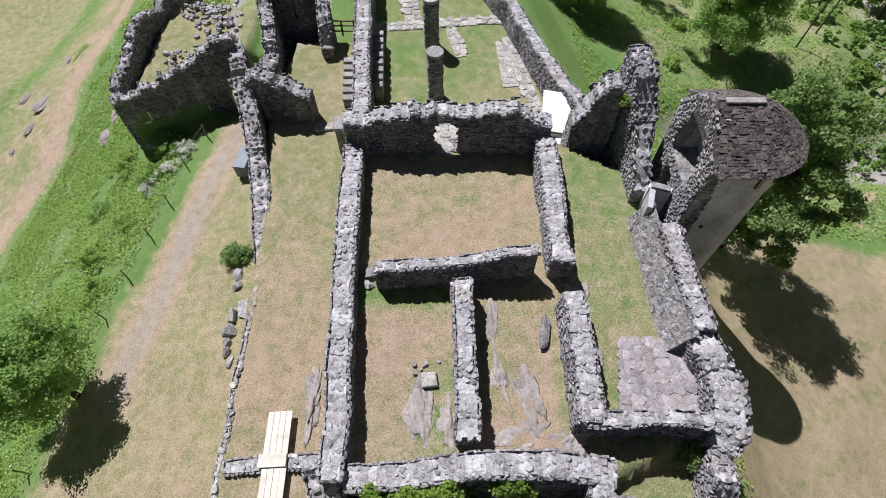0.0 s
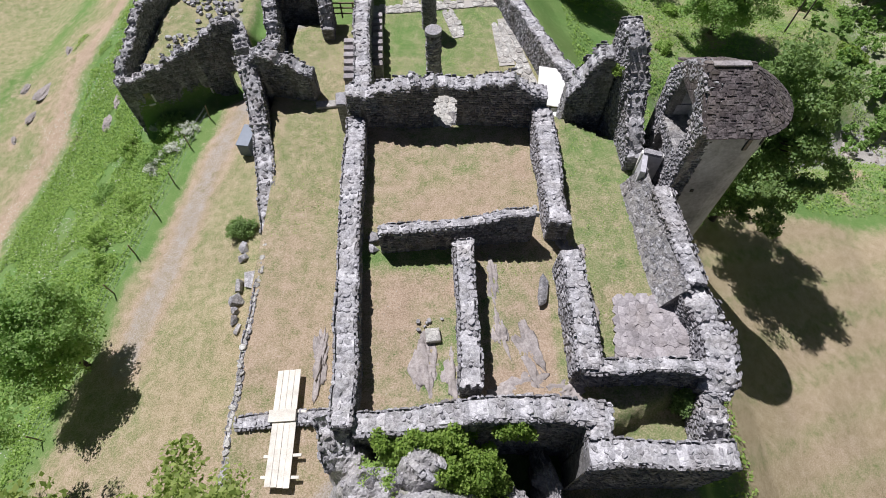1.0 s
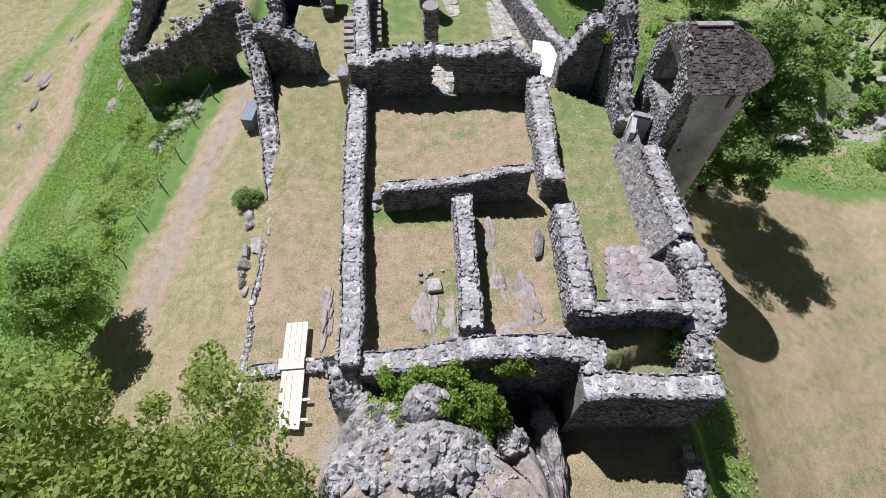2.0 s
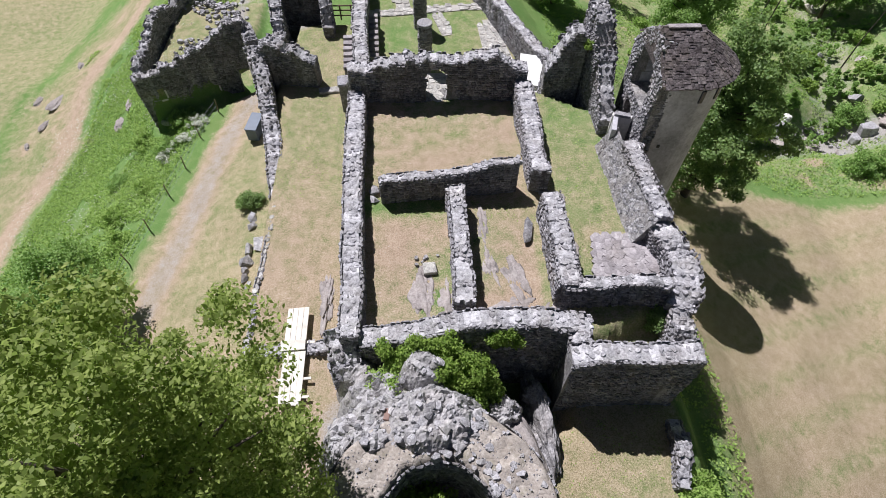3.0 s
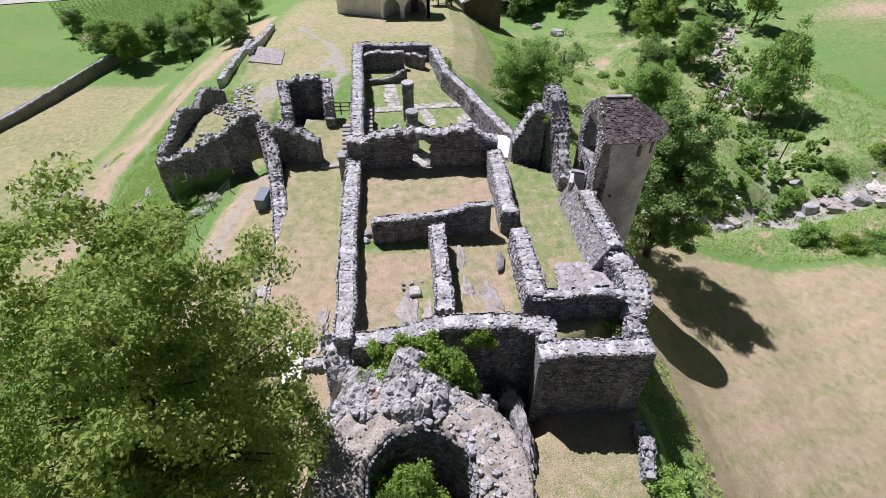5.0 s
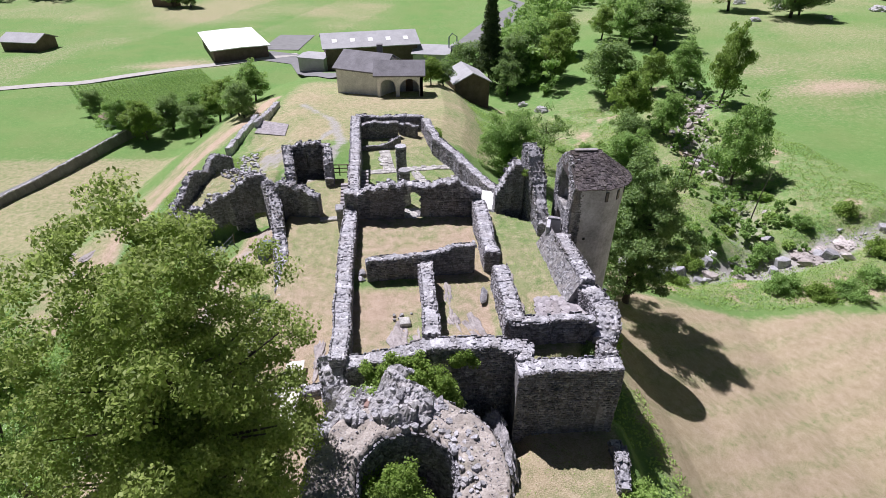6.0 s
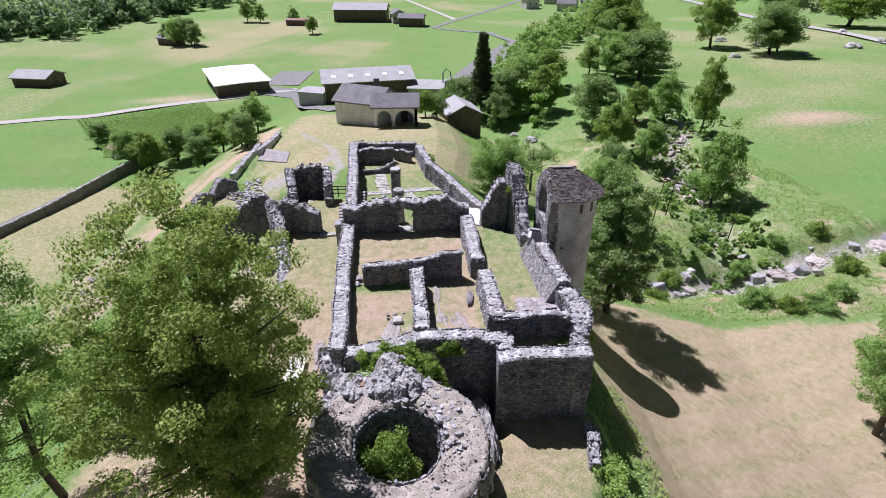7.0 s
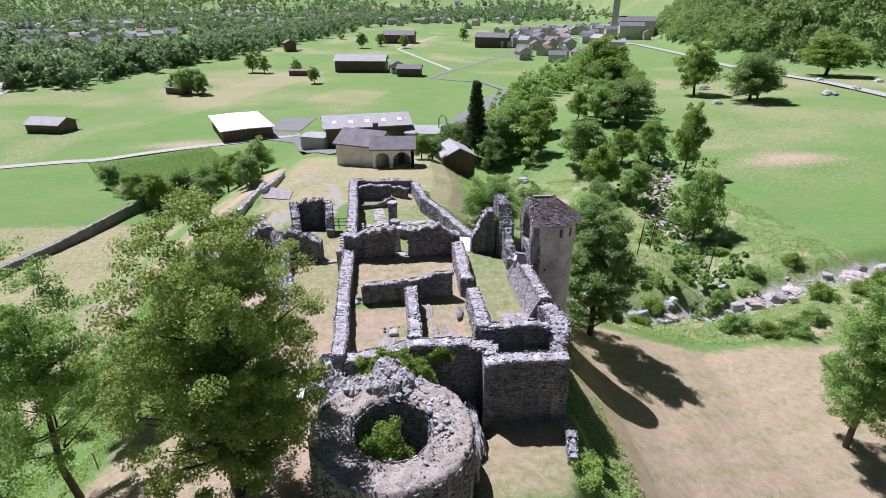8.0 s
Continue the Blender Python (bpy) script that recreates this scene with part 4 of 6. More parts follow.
def build_tower():
    tower = tagged(holder("tower", (0, 0, 0)), "half-round ruined tower with plastered apse and stone slab roof", "tower")
    part("plaster_wall", *tower_shell(0.0, 0.7, -10.0, 3.0), PLASTER, tower, "stained grey lime plaster")
    part("upper_wall", *tower_shell(0.05, 0.7, 3.0, 4.72), PLASTER, tower, "rough plastered band under the eaves")
    # slits and putlog holes are dark blocks that stand for the shade inside them
    for ang in (-80, -55, -20):
        x, y = TX + (TR + 0.03) * math.cos(radians(ang)), TY + (TR + 0.03) * math.sin(radians(ang))
        part("arrow_slit", *box((0.16, 0.22, 0.7), (x, y, 4.0), (0, 0, ang)), GLASS_AND_SHADE, tower, "narrow dark slit")
    for x, z in ((11.4, 0.9), (12.0, -1.6), (11.2, -3.0)):
        part("putlog_hole", *box((0.16, 0.1, 0.2), (x, TY - TR, z)), GLASS_AND_SHADE, tower, "small dark hole")
    arch = [(1.0, 1.2, 2.4, 4.1), (1.2, 1.5, 2.4, 4.7), (1.5, 1.9, 2.4, 5.15), (1.9, 2.5, 2.4, 5.4), (2.5, 2.9, 2.4, 5.15), (2.9, 3.2, 2.4, 4.7), (3.2, 3.4, 2.4, 4.1), (2.2, 3.1, -1.0, 1.7)]
    front = rubble_wall("front_wall", "rubble front with an arched niche", [(10.6, 13.15), (10.6, 17.45)], 0.7, -5.0, [4.9, 5.2, 5.8, 6.2, 6.2, 5.8, 5.2, 4.3], 0.12, 51, holes=arch, cap_mesh=ROUGHS)
    front.parent = tower
    for key in ("kind", "category"):
        if key in front:
            del front[key]
    part("niche_back", *box((0.3, 3.2, 2.3), (11.6, TY, 3.5)), PLASTER, tower, "smooth plastered niche back")
    part("niche_floor", *box((1.1, 3.6, 0.3), (11.3, TY, 2.25)), MORTAR, tower)
    part("doorway_back", *box((0.3, 1.6, 3.4), (11.3, 15.7, 0.3)), WOOD, tower, "brown boarded doorway")
    # roof deck
    deck_v, deck_f = [], []
    eave, ridge, over = 4.72, 6.3, 0.15
    out = tower_outline(over, 10.3)
    for x, y in out:
        deck_v.append((x, y, eave))
    for x, y in out:
        deck_v.append((min(x, TX), TY, ridge))
    n = len(out)
    for k in range(n - 1):
        deck_f.append((k, k + 1, n + k + 1, n + k))
    deck_f.append((0, n, n - 1))
    part("roof_deck", deck_v, deck_f, SHINGLE, tower)
    roof = part("ridge_slab", *box((1.5, 0.3, 0.08), (11.35, TY, ridge + 0.1)), SLAB, tower, "pale ridge slab over dark stone slabs")
    courses = 23
    for c in range(courses):
        k = c / courses
        r = (TR + over + 0.1) * (1 - k) + 0.05
        z = eave + (ridge - eave) * k + 0.05
        pitch = math.atan2(ridge - eave, TR + over)
        spots = []
        x = 10.35 + RNG.uniform(0, 0.2)
        while x < TX:
            w = RNG.uniform(0.18, 0.42)
            spots += [(x + w / 2, TY - r, -90.0, w), (x + w / 2, TY + r, 90.0, w)]
            x += w
        a = -88.0
        while a < 88 and r > 0.35:
            w = RNG.uniform(0.18, 0.36)
            da = math.degrees(w / r)
            spots.append((TX + r * math.cos(radians(a + da / 2)), TY + r * math.sin(radians(a + da / 2)), a + da / 2, w))
            a += da
        for x, y, ang, w in spots:
            t = Euler((0, pitch * 0.82 + RNG.uniform(-0.06, 0.06), 0)).to_matrix()
            q = (Matrix.Rotation(radians(ang + RNG.uniform(-3, 3)), 3, "Z") @ t).to_euler()
            piece("shingle", SHINGLES[int(RNG.integers(10))], roof, (x, y, z + RNG.uniform(-0.02, 0.03)), (0.27, w * 1.0, 0.085), q)
    return tower


build_tower()
jamb = tagged(holder("wall_jamb", (9.55, 14.35, 0)), "whitewashed splayed jamb of a broken window", "jamb", kind="structure")
part("jamb_side", *box((0.25, 1.1, 1.9), (-0.3, 0.0, 0.6), (0, 0, -18)), PLASTER, jamb)
part("jamb_cheek", *box((1.0, 0.25, 1.9), (0.2, 0.55, 0.6), (0, 0, -18)), WHITEWASH, jamb)
part("sill_slab", *box((0.8, 0.35, 0.13), (0.2, 0.55, 1.6), (0, 0, -18), 0.03, 0.02, 3), CAP, jamb)

# ---- round bastion ----
BX, BY = -0.45, -4.15


def build_bastion():
    ring = [(BX + 2.95 * math.cos(radians(a)), BY + 2.95 * math.sin(radians(a))) for a in range(70, 431, 15)]
    b = rubble_wall("bastion", "round ruined bastion with an open hollow core", ring, 1.85, -6.8, [1.85, 1.8, 1.75, 1.75, 1.8, 1.8, 1.85], 0.02, 61, caps=False, batter=0.22)
    b["category"] = "bastion"
    v, f = [], []
    steps, rings = 150, 16
    for i in range(steps):
        a = 2 * math.pi * i / steps
        for j in range(rings):
            r = 1.98 + (3.92 - 1.98) * j / (rings - 1) + 0.12 * (noise.noise((math.cos(a) * 3, math.sin(a) * 3, j * 0.2)))
            x, y = BX + r * math.cos(a), BY + r * math.sin(a)
            z = 1.95 + 0.22 * noise.noise((x * 0.9, y * 0.9, 1.0)) + 0.1 * noise.noise((x * 3, y * 3, 4.0)) + 0.06 * noise.noise((x * 8, y * 8, 7.0)) - (0.3 if j in (0, rings - 1) else 0)
            v.append((x, y, z))
    for i in range(steps):
        for j in range(rings - 1):
            q = (i + 1) % steps
            f.append((i * rings + j, i * rings + j + 1, q * rings + j + 1, q * rings + j))
    part("earth_cap", v, f, EARTH, b, "crumbling earth and gravel top", True)
    for k in range(210):
        a = RNG.normal(20, 38) if k < 90 else RNG.uniform(0, 360)
        r = 2.05 + abs(RNG.normal()) * 0.45 if k < 90 else RNG.uniform(2.1, 3.85)
        s = RNG.uniform(0.14, 0.36) if k < 60 else RNG.uniform(0.05, 0.15)
        r = min(r, 3.8)
        x, y = BX + r * math.cos(radians(a)), BY + r * math.sin(radians(a))
        piece("stone", (ROCKS + CAPS + CAPS)[int(RNG.integers(40))], b, (x, y, 1.96 + s * 0.1), (s, s * RNG.uniform(0.6, 1), s * RNG.uniform(0.4, 0.8)), (RNG.uniform(-0.3, 0.3), RNG.uniform(-0.3, 0.3), RNG.uniform(0, 6)))
    chips = []
    for k in range(1500):
        a, r, s = RNG.uniform(0, 6.283), math.sqrt(RNG.uniform(2.1 ** 2, 3.9 ** 2)), RNG.uniform(0.02, 0.06)
        x, y = BX + r * math.cos(a), BY + r * math.sin(a)
        z = 1.95 + 0.22 * noise.noise((x * 0.9, y * 0.9, 1.0)) + 0.1 * noise.noise((x * 3, y * 3, 4.0))
        w = [s * RNG.uniform(0.6, 1.3) for _ in range(5)]
        chips.append(([(x - w[0], y, z - 0.02), (x, y - w[1], z - 0.02), (x + w[2], y, z - 0.02), (x, y + w[3], z - 0.02), (x, y, z + w[4] * 0.8)], [(0, 1, 4), (1, 2, 4), (2, 3, 4), (3, 0, 4)]))
    tagged(part("gravel", *join(*chips), STONE_J, b), kind="stuff")
    return b


EARTH = stone_material("stony_earth", (0.21, 0.183, 0.162), (0.345, 0.307, 0.275), (0.5, 0.46, 0.42), 0.3, "island", 0.35, 0.25, 2.4, (0.34, 0.3, 0.27))
build_bastion()

HEAPS = ((-0.6, -0.8, 1.9, 1.5, 2.45), (-2.3, -0.9, 1.7, 1.5, 1.9), (-3.5, -1.3, 1.2, 1.5, 1.5), (-0.9, 1.35, 1.0, 0.95, 1.5), (0.65, -1.0, 1.1, 0.9, 2.0), (-2.6, 0.9, 1.5, 1.0, 0.7), (-3.6, 1.9, 0.9, 0.9, 0.2))


def mound_z(x, y):
    """The broken masonry between the bastion and the south wall."""
    z = -4.5
    for cx, cy, rx, ry, top in HEAPS:
        r = math.hypot((x - cx) / rx, (y - cy) / ry)
        z = max(z, top - 4.2 * max(0.0, r - 0.5) ** 1.6)
    p = Vector((x, y, 2.0))
    cell = noise.cell_vector(p * 1.6 + noise.noise_vector(p * 1.3) * 0.5)
    z += 0.32 * noise.noise(p * 0.9) + 0.2 * noise.noise(p * 2.4) + 0.1 * noise.noise(p * 5.5) + 0.06 * noise.noise(p * 13) + 0.2 * (cell.x - 0.5)
    if math.hypot(x - BX, y - BY) < 2.1:
        z = min(z, -3.0)
    return z


def build_mound():
    xs, ys = np.arange(-5.2, 2.31, 0.09), np.arange(-2.7, 2.71, 0.09)
    v = [(x + 0.04 * noise.noise((x * 7, y * 7, 1)), y + 0.04 * noise.noise((x * 7, y * 7, 5)), mound_z(x, y)) for y in ys for x in xs]
    n = len(xs)
    f = [(j * n + i, j * n + i + 1, (j + 1) * n + i + 1, (j + 1) * n + i) for j in range(len(ys) - 1) for i in range(n - 1)]
    mound = tagged(mesh_object("masonry_mound", v, f, ROCK), "crumbling mound of grey rubble masonry and lichen", "rubble mound")
    count = 0
    while count < 300:
        x, y = RNG.uniform(-4.6, 1.7), RNG.uniform(-2.2, 2.0)
        z = mound_z(x, y)
        if z < -0.6 or RNG.random() > 0.35 + 0.25 * z:
            continue
        s = RNG.uniform(0.08, 0.2) if count % 4 else RNG.uniform(0.24, 0.5)
        dx, dy = mound_z(x + 0.15, y) - z, mound_z(x, y + 0.15) - z
        piece("stone", (ROCKS + CAPS + ROUGHS)[int(RNG.integers(len(ROCKS + CAPS + ROUGHS)))], mound, (x, y, z + s * 0.08), (s, s * RNG.uniform(0.55, 1), s * RNG.uniform(0.4, 0.7)), (max(-0.9, min(0.9, dy * 3)), max(-0.9, min(0.9, -dx * 3)), RNG.uniform(0, 6)))
        count += 1
    part("brick", *box((0.2, 0.42, 0.14), (-2.15, -0.55, mound_z(-2.15, -0.55) + 0.05), (0, 8, -12), 0.02, 0.01, 1), ROOFRED, mound, "single reddish brick")


build_mound()
for loc, size, seed in (((3.9, 1.3, -2.2), (0.6, 0.4, 0.4), 9), ((3.7, -0.4, -3.2), (0.8, 0.6, 0.6), 10), ((2.3, 0.3, -1.8), (0.7, 0.8, 1.6), 13)):
    ob = mesh_object("rock_outcrop", *outcrop(size, seed, 4, 0.3, 0.35), ROCK)
    ob.matrix_basis = pose(*loc, 0, 0, seed * 37)
    tagged(ob, "rugged grey bedrock lump with lichen patches", "rock", "rocks below the south wall")
ob = mesh_object("rock_slab", *outcrop((0.6, 2.3, 1.5), 11, 4, 0.14, 0.12), FLOORROCK, None, True)
ob.matrix_basis = pose(3.15, -1.5, -1.9, 14, 0, 18)
tagged(ob, "smooth steep slab of brown bedrock", "rock")

# ---- plank walkway ----
bridge = tagged(holder("plank_walkway", (-6.6, 3.6, -1.95)), "sun-bleached plank walkway laid over a low wall", "walkway")
for k in range(4):
    part("plank", *box((0.235, 2.7, 0.05), (-0.4 + k * 0.245, -1.0 - 0.02 * k, 0.06), (0, 0, 1), 0.008, 0.004, k), PLANK, bridge)
    part("plank", *box((0.235, 2.0, 0.05), (-0.46 + k * 0.245, 1.25 + 0.02 * k, 0.10), (0, 0, 1), 0.008, 0.004, k + 9), PLANK, bridge)
for y in (-2.0, -1.2, 0.55):
    part("batten", *box((1.5, 0.12, 0.08), (0.05, y, 0.0), (0, 0, RNG.uniform(-3, 3)), 0.01), PLANK, bridge)
part("cross_plank", *box((1.1, 0.5, 0.05), (-0.15, 0.35, 0.15), (0, 0, 3), 0.008), PLANK, bridge)

# ---- lane and yard objects ----
box_thing = tagged(holder("junction_box", (-12.2, 21.9, gz(-12.2, 21.9)), -8), "blue-grey metal utility box beside the yard wall", "utility box")
part("cabinet_body", *box((0.75, 1.7, 0.95), (0, 0, 0.5), (0, 0, 0), 0.03), STEEL, box_thing)
part("lid", *box((0.82, 1.78, 0.07), (0, 0, 1.0), (0, 0, 0), 0.02), STEEL, box_thing, "flat metal lid")
sack = mesh_object("white_sack", *outcrop((0.28, 0.3, 0.35), 33, 2, 0.25, 0.0), WHITE, None, True)
sack.matrix_basis = pose(-11.0, 20.6, gz(-11.0, 20.6) + 0.3)
tagged(sack, "small white sack beside the utility box", "sack")

for k, (x, y, sx, sy, sz, a) in enumerate(((-11.2, 14.1, 0.5, 0.7, 0.35, 20), (-11.1, 13.4, 0.55, 0.45, 0.35, 50), (-10.35, 12.2, 0.75, 1.5, 0.3, 8), (-11.0, 11.6, 0.5, 0.75, 0.5, 4), (-10.9, 10.75, 0.8, 0.65, 0.5, 15), (-10.95, 10.15, 0.45, 0.5, 0.35, 30), (-10.8, 9.6, 0.35, 0.55, 0.25, 0), (-10.55, 9.1, 0.3, 0.6, 0.2, -10))):
    ob = new("boulder", stone_mesh("boulder", 700 + k, STONE if k > 1 else CAP))
    ob.matrix_basis = Matrix.LocRotScale((x, y, gz(x, y) + sz * 0.42), Euler((0.06 * k % 0.2, 0.05, radians(a))), (sx, sy, sz))
    tagged(ob, "pale split stone lying on the lane" if k < 2 else "loose grey building stone lying on the lane", "stone", "stones along the lane")

slab = new("well_cover", plate_mesh("well_cover", 730, PATHSTONE, 0.02, True))
slab.matrix_basis = Matrix.LocRotScale((-0.55, 6.6, 0.12), Euler((0.02, 0.03, 0.1)), (0.62, 0.62, 0.22))
tagged(slab, "square pale stone slab on the room floor", "slab")
beam = new("fallen_stone", stone_mesh("fallen_stone", 731, STONE))
beam.matrix_basis = Matrix.LocRotScale((4.15, 8.55, 0.2), Euler((0.1, 0, -0.22)), (0.42, 1.5, 0.35))
tagged(beam, "long grey stone leaning by the wall", "stone")
block = new("step_stone", stone_mesh("step_stone", 732, CAP))
block.matrix_basis = Matrix.LocRotScale((-3.2, 11.35, 0.15), Euler((0, 0, 0.05)), (0.5, 0.55, 0.4))
tagged(block, "pale stone block by the partition wall", "stone")
block = new("step_stone", stone_mesh("step_stone", 733, CAP))
block.matrix_basis = Matrix.LocRotScale((-3.15, 10.75, 0.1), Euler((0, 0, 0.0)), (0.45, 0.4, 0.3))
tagged(block, "small pale stone block by the partition wall", "stone")
for k in range(7):
    x, y = -0.9 + RNG.uniform(-0.3, 0.9), 7.0 + RNG.uniform(-0.3, 0.35)
    ob = new("small_stone", CAPS[k])
    s = RNG.uniform(0.12, 0.25)
    ob.matrix_basis = Matrix.LocRotScale((x, y, 0.05), Euler((0, 0, k)), (s, s * 0.8, s * 0.6))
    tagged(ob, "small loose stone near the pale slab", "stone", "small stones in the room")

# bare bedrock and paving showing in the floors
for loc, size, seed, a in (((-0.75, 5.2, -0.12), (0.55, 1.5, 0.2), 71, 4), ((0.25, 5.0, -0.13), (0.4, 1.2, 0.2), 72, 0), ((2.0, 8.9, -0.12), (0.35, 1.4, 0.2), 73, 4), ((2.2, 6.7, -0.12), (0.3, 1.0, 0.2), 74, 10), ((3.4, 5.8, -0.13), (0.45, 1.4, 0.2), 75, 20), ((2.8, 4.4, -0.13), (1.1, 0.6, 0.2), 76, 5), ((4.4, 4.3, -0.12), (0.7, 0.5, 0.2), 77, 0), ((-5.6, 6.6, -2.3), (0.4, 1.3, 0.2), 78, 0), ((6.0, 8.2, -0.1), (0.45, 1.9, 0.2), 79, 5), ((5.6, 10.6, -0.1), (0.6, 0.8, 0.2), 80, 30)):
    ob = mesh_object("bare_rock", *outcrop((size[0], size[1], 0.16), seed, 4, 0.75, 0.0), FLOORROCK, None, True)
    ob.matrix_basis = pose(*loc, 0, 0, a)
    tagged(ob, "flat bare rock worn level with the floor", "rock", "bare rock in the floors")

paving = tagged(mesh_object("paving", *prism([(6.6, 5.1), (9.7, 5.1), (10.0, 8.1), (7.3, 8.2)], -0.25, 0.06), SLAB), "crazy paving of worn brown slabs", "paving", kind="structure")
for i in range(7):
    for j in range(7):
        x = 6.95 + 0.5 * i + RNG.uniform(-0.07, 0.07) + 0.06 * j
        y = 5.35 + 0.46 * j + RNG.uniform(-0.07, 0.07)
        piece("slab", SLABS[int(RNG.integers(8))], paving, (x, y, 0.07 + RNG.uniform(-0.01, 0.01)), (0.66, 0.58, 0.06), (0, 0, RNG.uniform(0, 6)))

# rubble ramp up to the curtain wall
v, f = [], []
for k in range(23):
    u = k / 22
    x0, y0, x1, y1 = 8.75 - 0.3 * u, 7.7 + 6.6 * u, 9.72 - 0.4 * u, 7.9 + 6.4 * u
    for w in range(9):
        q = w / 8
        n = 0.05 * noise.noise((u * 30, w * 1.7, 3.0))
        v.append((x0 + (x1 - x0) * q - n, y0 + (y1 - y0) * q, -0.15 + 1.6 * q + n))
for k in range(22):
    for w in range(8):
        i = k * 9 + w
        f.append((i, i + 9, i + 10, i + 1))
tip = len(v)
v.append((9.72, 7.9, -0.15))
f.extend((tip, k, k + 1) for k in range(8))
ramp_wall = tagged(mesh_object("wall_ramp", v, f, MORTAR), "sloping rubble inner face of the curtain wall", "stone wall", kind="structure")
for k in range(300):
    u, w = RNG.uniform(0.01, 0.99), RNG.uniform(0, 1)
    x0, y0, x1, y1 = 8.75 - 0.3 * u, 7.7 + 6.6 * u, 9.72 - 0.4 * u, 7.9 + 6.4 * u
    s = RNG.uniform(0.1, 0.2)
    piece("stone", ROUGHS[int(RNG.integers(14))], ramp_wall, (x0 + (x1 - x0) * w, y0 + (y1 - y0) * w, -0.15 + 1.6 * w), (s * 0.45, s * 1.5, s), (RNG.uniform(-0.2, 0.2), 0.4, RNG.uniform(-0.2, 0.2)))

# ---- inner court ----
for x, y, top, r in ((-0.45, 25.4, 0.45, 0.43), (-0.75, 30.2, 0.6, 0.45)):
    col = tagged(holder("stone_column", (x, y, -2.9)), "round rubble column stump standing on the court grass", "column", "court columns")
    shaft = part("shaft", *tube([(0, 0, 0), (0.02, 0, (top + 2.9) * 0.5), (0, 0.01, top + 2.9)], [r * 1.03, r, r * 0.98], 18), MORTAR, col)
    z = 0.1
    while z < top + 2.7:
        h = RNG.uniform(0.16, 0.24)
        a = RNG.uniform(0, 60)
        while a < 360:
            da = RNG.uniform(40, 65)
            piece("stone", ROUGHS[int(RNG.integers(14))], shaft, (r * 0.9 * math.cos(radians(a)), r * 0.9 * math.sin(radians(a)), z + h / 2), (0.22, 2 * r * math.sin(radians(da / 2)) * 1.05, h * 1.02), (0, 0, radians(a)))
            a += da
        z += h
    part("cap", *tube([(0, 0, top + 2.82), (0, 0, top + 3.0)], [r * 1.2, r * 1.15], 16), CAP, col, "round stone cap")


def flag_path(name, label, pts, width):
    """A strip of pale flags in the grass."""
    rows, length = polyline(pts, 0.5)
    v, f = [], []
    for p, d, s in rows:
        n = np.array([-d[1], d[0]]) * width / 2
        for q in (p - n, p + n):
            v.append((q[0], q[1], gz(*q) + 0.05))
    for k in range(len(rows) - 1):
        f.append((2 * k, 2 * k + 1, 2 * k + 3, 2 * k + 2))
    path = tagged(mesh_object(name, v, f, GRAVEL), label, "path", kind="structure")
    s = 0.2
    while s < length:
        k = min(len(rows) - 1, int(s / length * (len(rows) - 1)))
        p, d, _ = rows[k]
        n = np.array([-d[1], d[0]])
        lat = -width / 2
        while lat < width / 2 - 0.1:
            w = RNG.uniform(0.35, 0.6)
            c = p + d * RNG.uniform(-0.1, 0.1) + n * (lat + w / 2)
            piece("flagstone", FLAGS[int(RNG.integers(8))], path, (c[0], c[1], gz(*c) + 0.05), (0.55, w, 0.1), (0, 0, math.atan2(d[1], d[0]) + RNG.uniform(-0.1, 0.1)))
            lat += w
        s += 0.52
    return path


flag_path("path_cross", "pale flagstone path across the inner court", [(-4.5, 32.0), (4.4, 32.9)], 0.85)
flag_path("path_north", "pale flagstone path running north in the court", [(-2.0, 32.5), (-2.6, 37.3)], 1.1)
flag_path("path_south", "pale flagstone strip beside the column", [(0.5, 31.8), (1.2, 29.0)], 0.75)
flag_path("path_east", "pale flagstone strip on the court grass", [(4.0, 30.3), (4.25, 26.2)], 1.0)
flag_path("path_door", "pale flags leading from the arched doorway", [(0.1, 19.5), (0.25, 24.6)], 1.5)
flag_path("path_wall", "worn flags along the curtain wall", [(6.3, 22.0), (5.4, 25.6), (4.3, 31.0)], 0.8)

for nm, x, y0, y1, n, lab in (("stair_east", -3.9, 25.2, 30.0, 8, "short flight of stone treads along the court wall"), ("stair_west", -5.6, 24.1, 27.4, 6, "short flight of stone treads outside the court wall")):
    st = tagged(holder(nm.split("_")[0], (0, 0, 0)), lab, "stairs", "court stairs")
    for k in range(n):
        u = k / (n - 1)
        part("tread", *box((0.62, 0.42, 0.2), (x - 0.25 * u, y0 + (y1 - y0) * u, -1.75), (0, 0, 2), 0.02, 0.01, k), SLAB, st)
    part("string", *box((0.5, abs(y1 - y0) + 0.5, 1.3), (x - 0.1, (y0 + y1) / 2, -2.45), (0, 0, 3)), MORTAR, st)
pil = tagged(holder("buttress", (-5.3, 20.6, 0)), "square stone buttress at the wall corner", "buttress", kind="structure")
part("pier", *box((0.9, 0.9, 2.6), (0, 0, -1.6), (0, 0, 3), 0.05, 0.03, 1), MORTAR, pil)
part("cap_slab", *box((1.05, 1.0, 0.18), (0, 0, -0.25), (0, 0, 5), 0.04, 0.02, 2), CAP, pil)
sill = tagged(holder("threshold", (-6.3, 22.3, gz(-6.3, 22.3))), "long pale threshold stone across the yard", "threshold", kind="structure")
part("threshold_stone", *box((2.3, 0.55, 0.22), (0, 0, 0.06), (0, 0, 8), 0.03, 0.02, 4), PATHSTONE, sill)
door_sill = tagged(new("door_sill", stone_mesh("door_sill", 760, PATHSTONE)), "pale worn door sill", "sill", kind="structure")
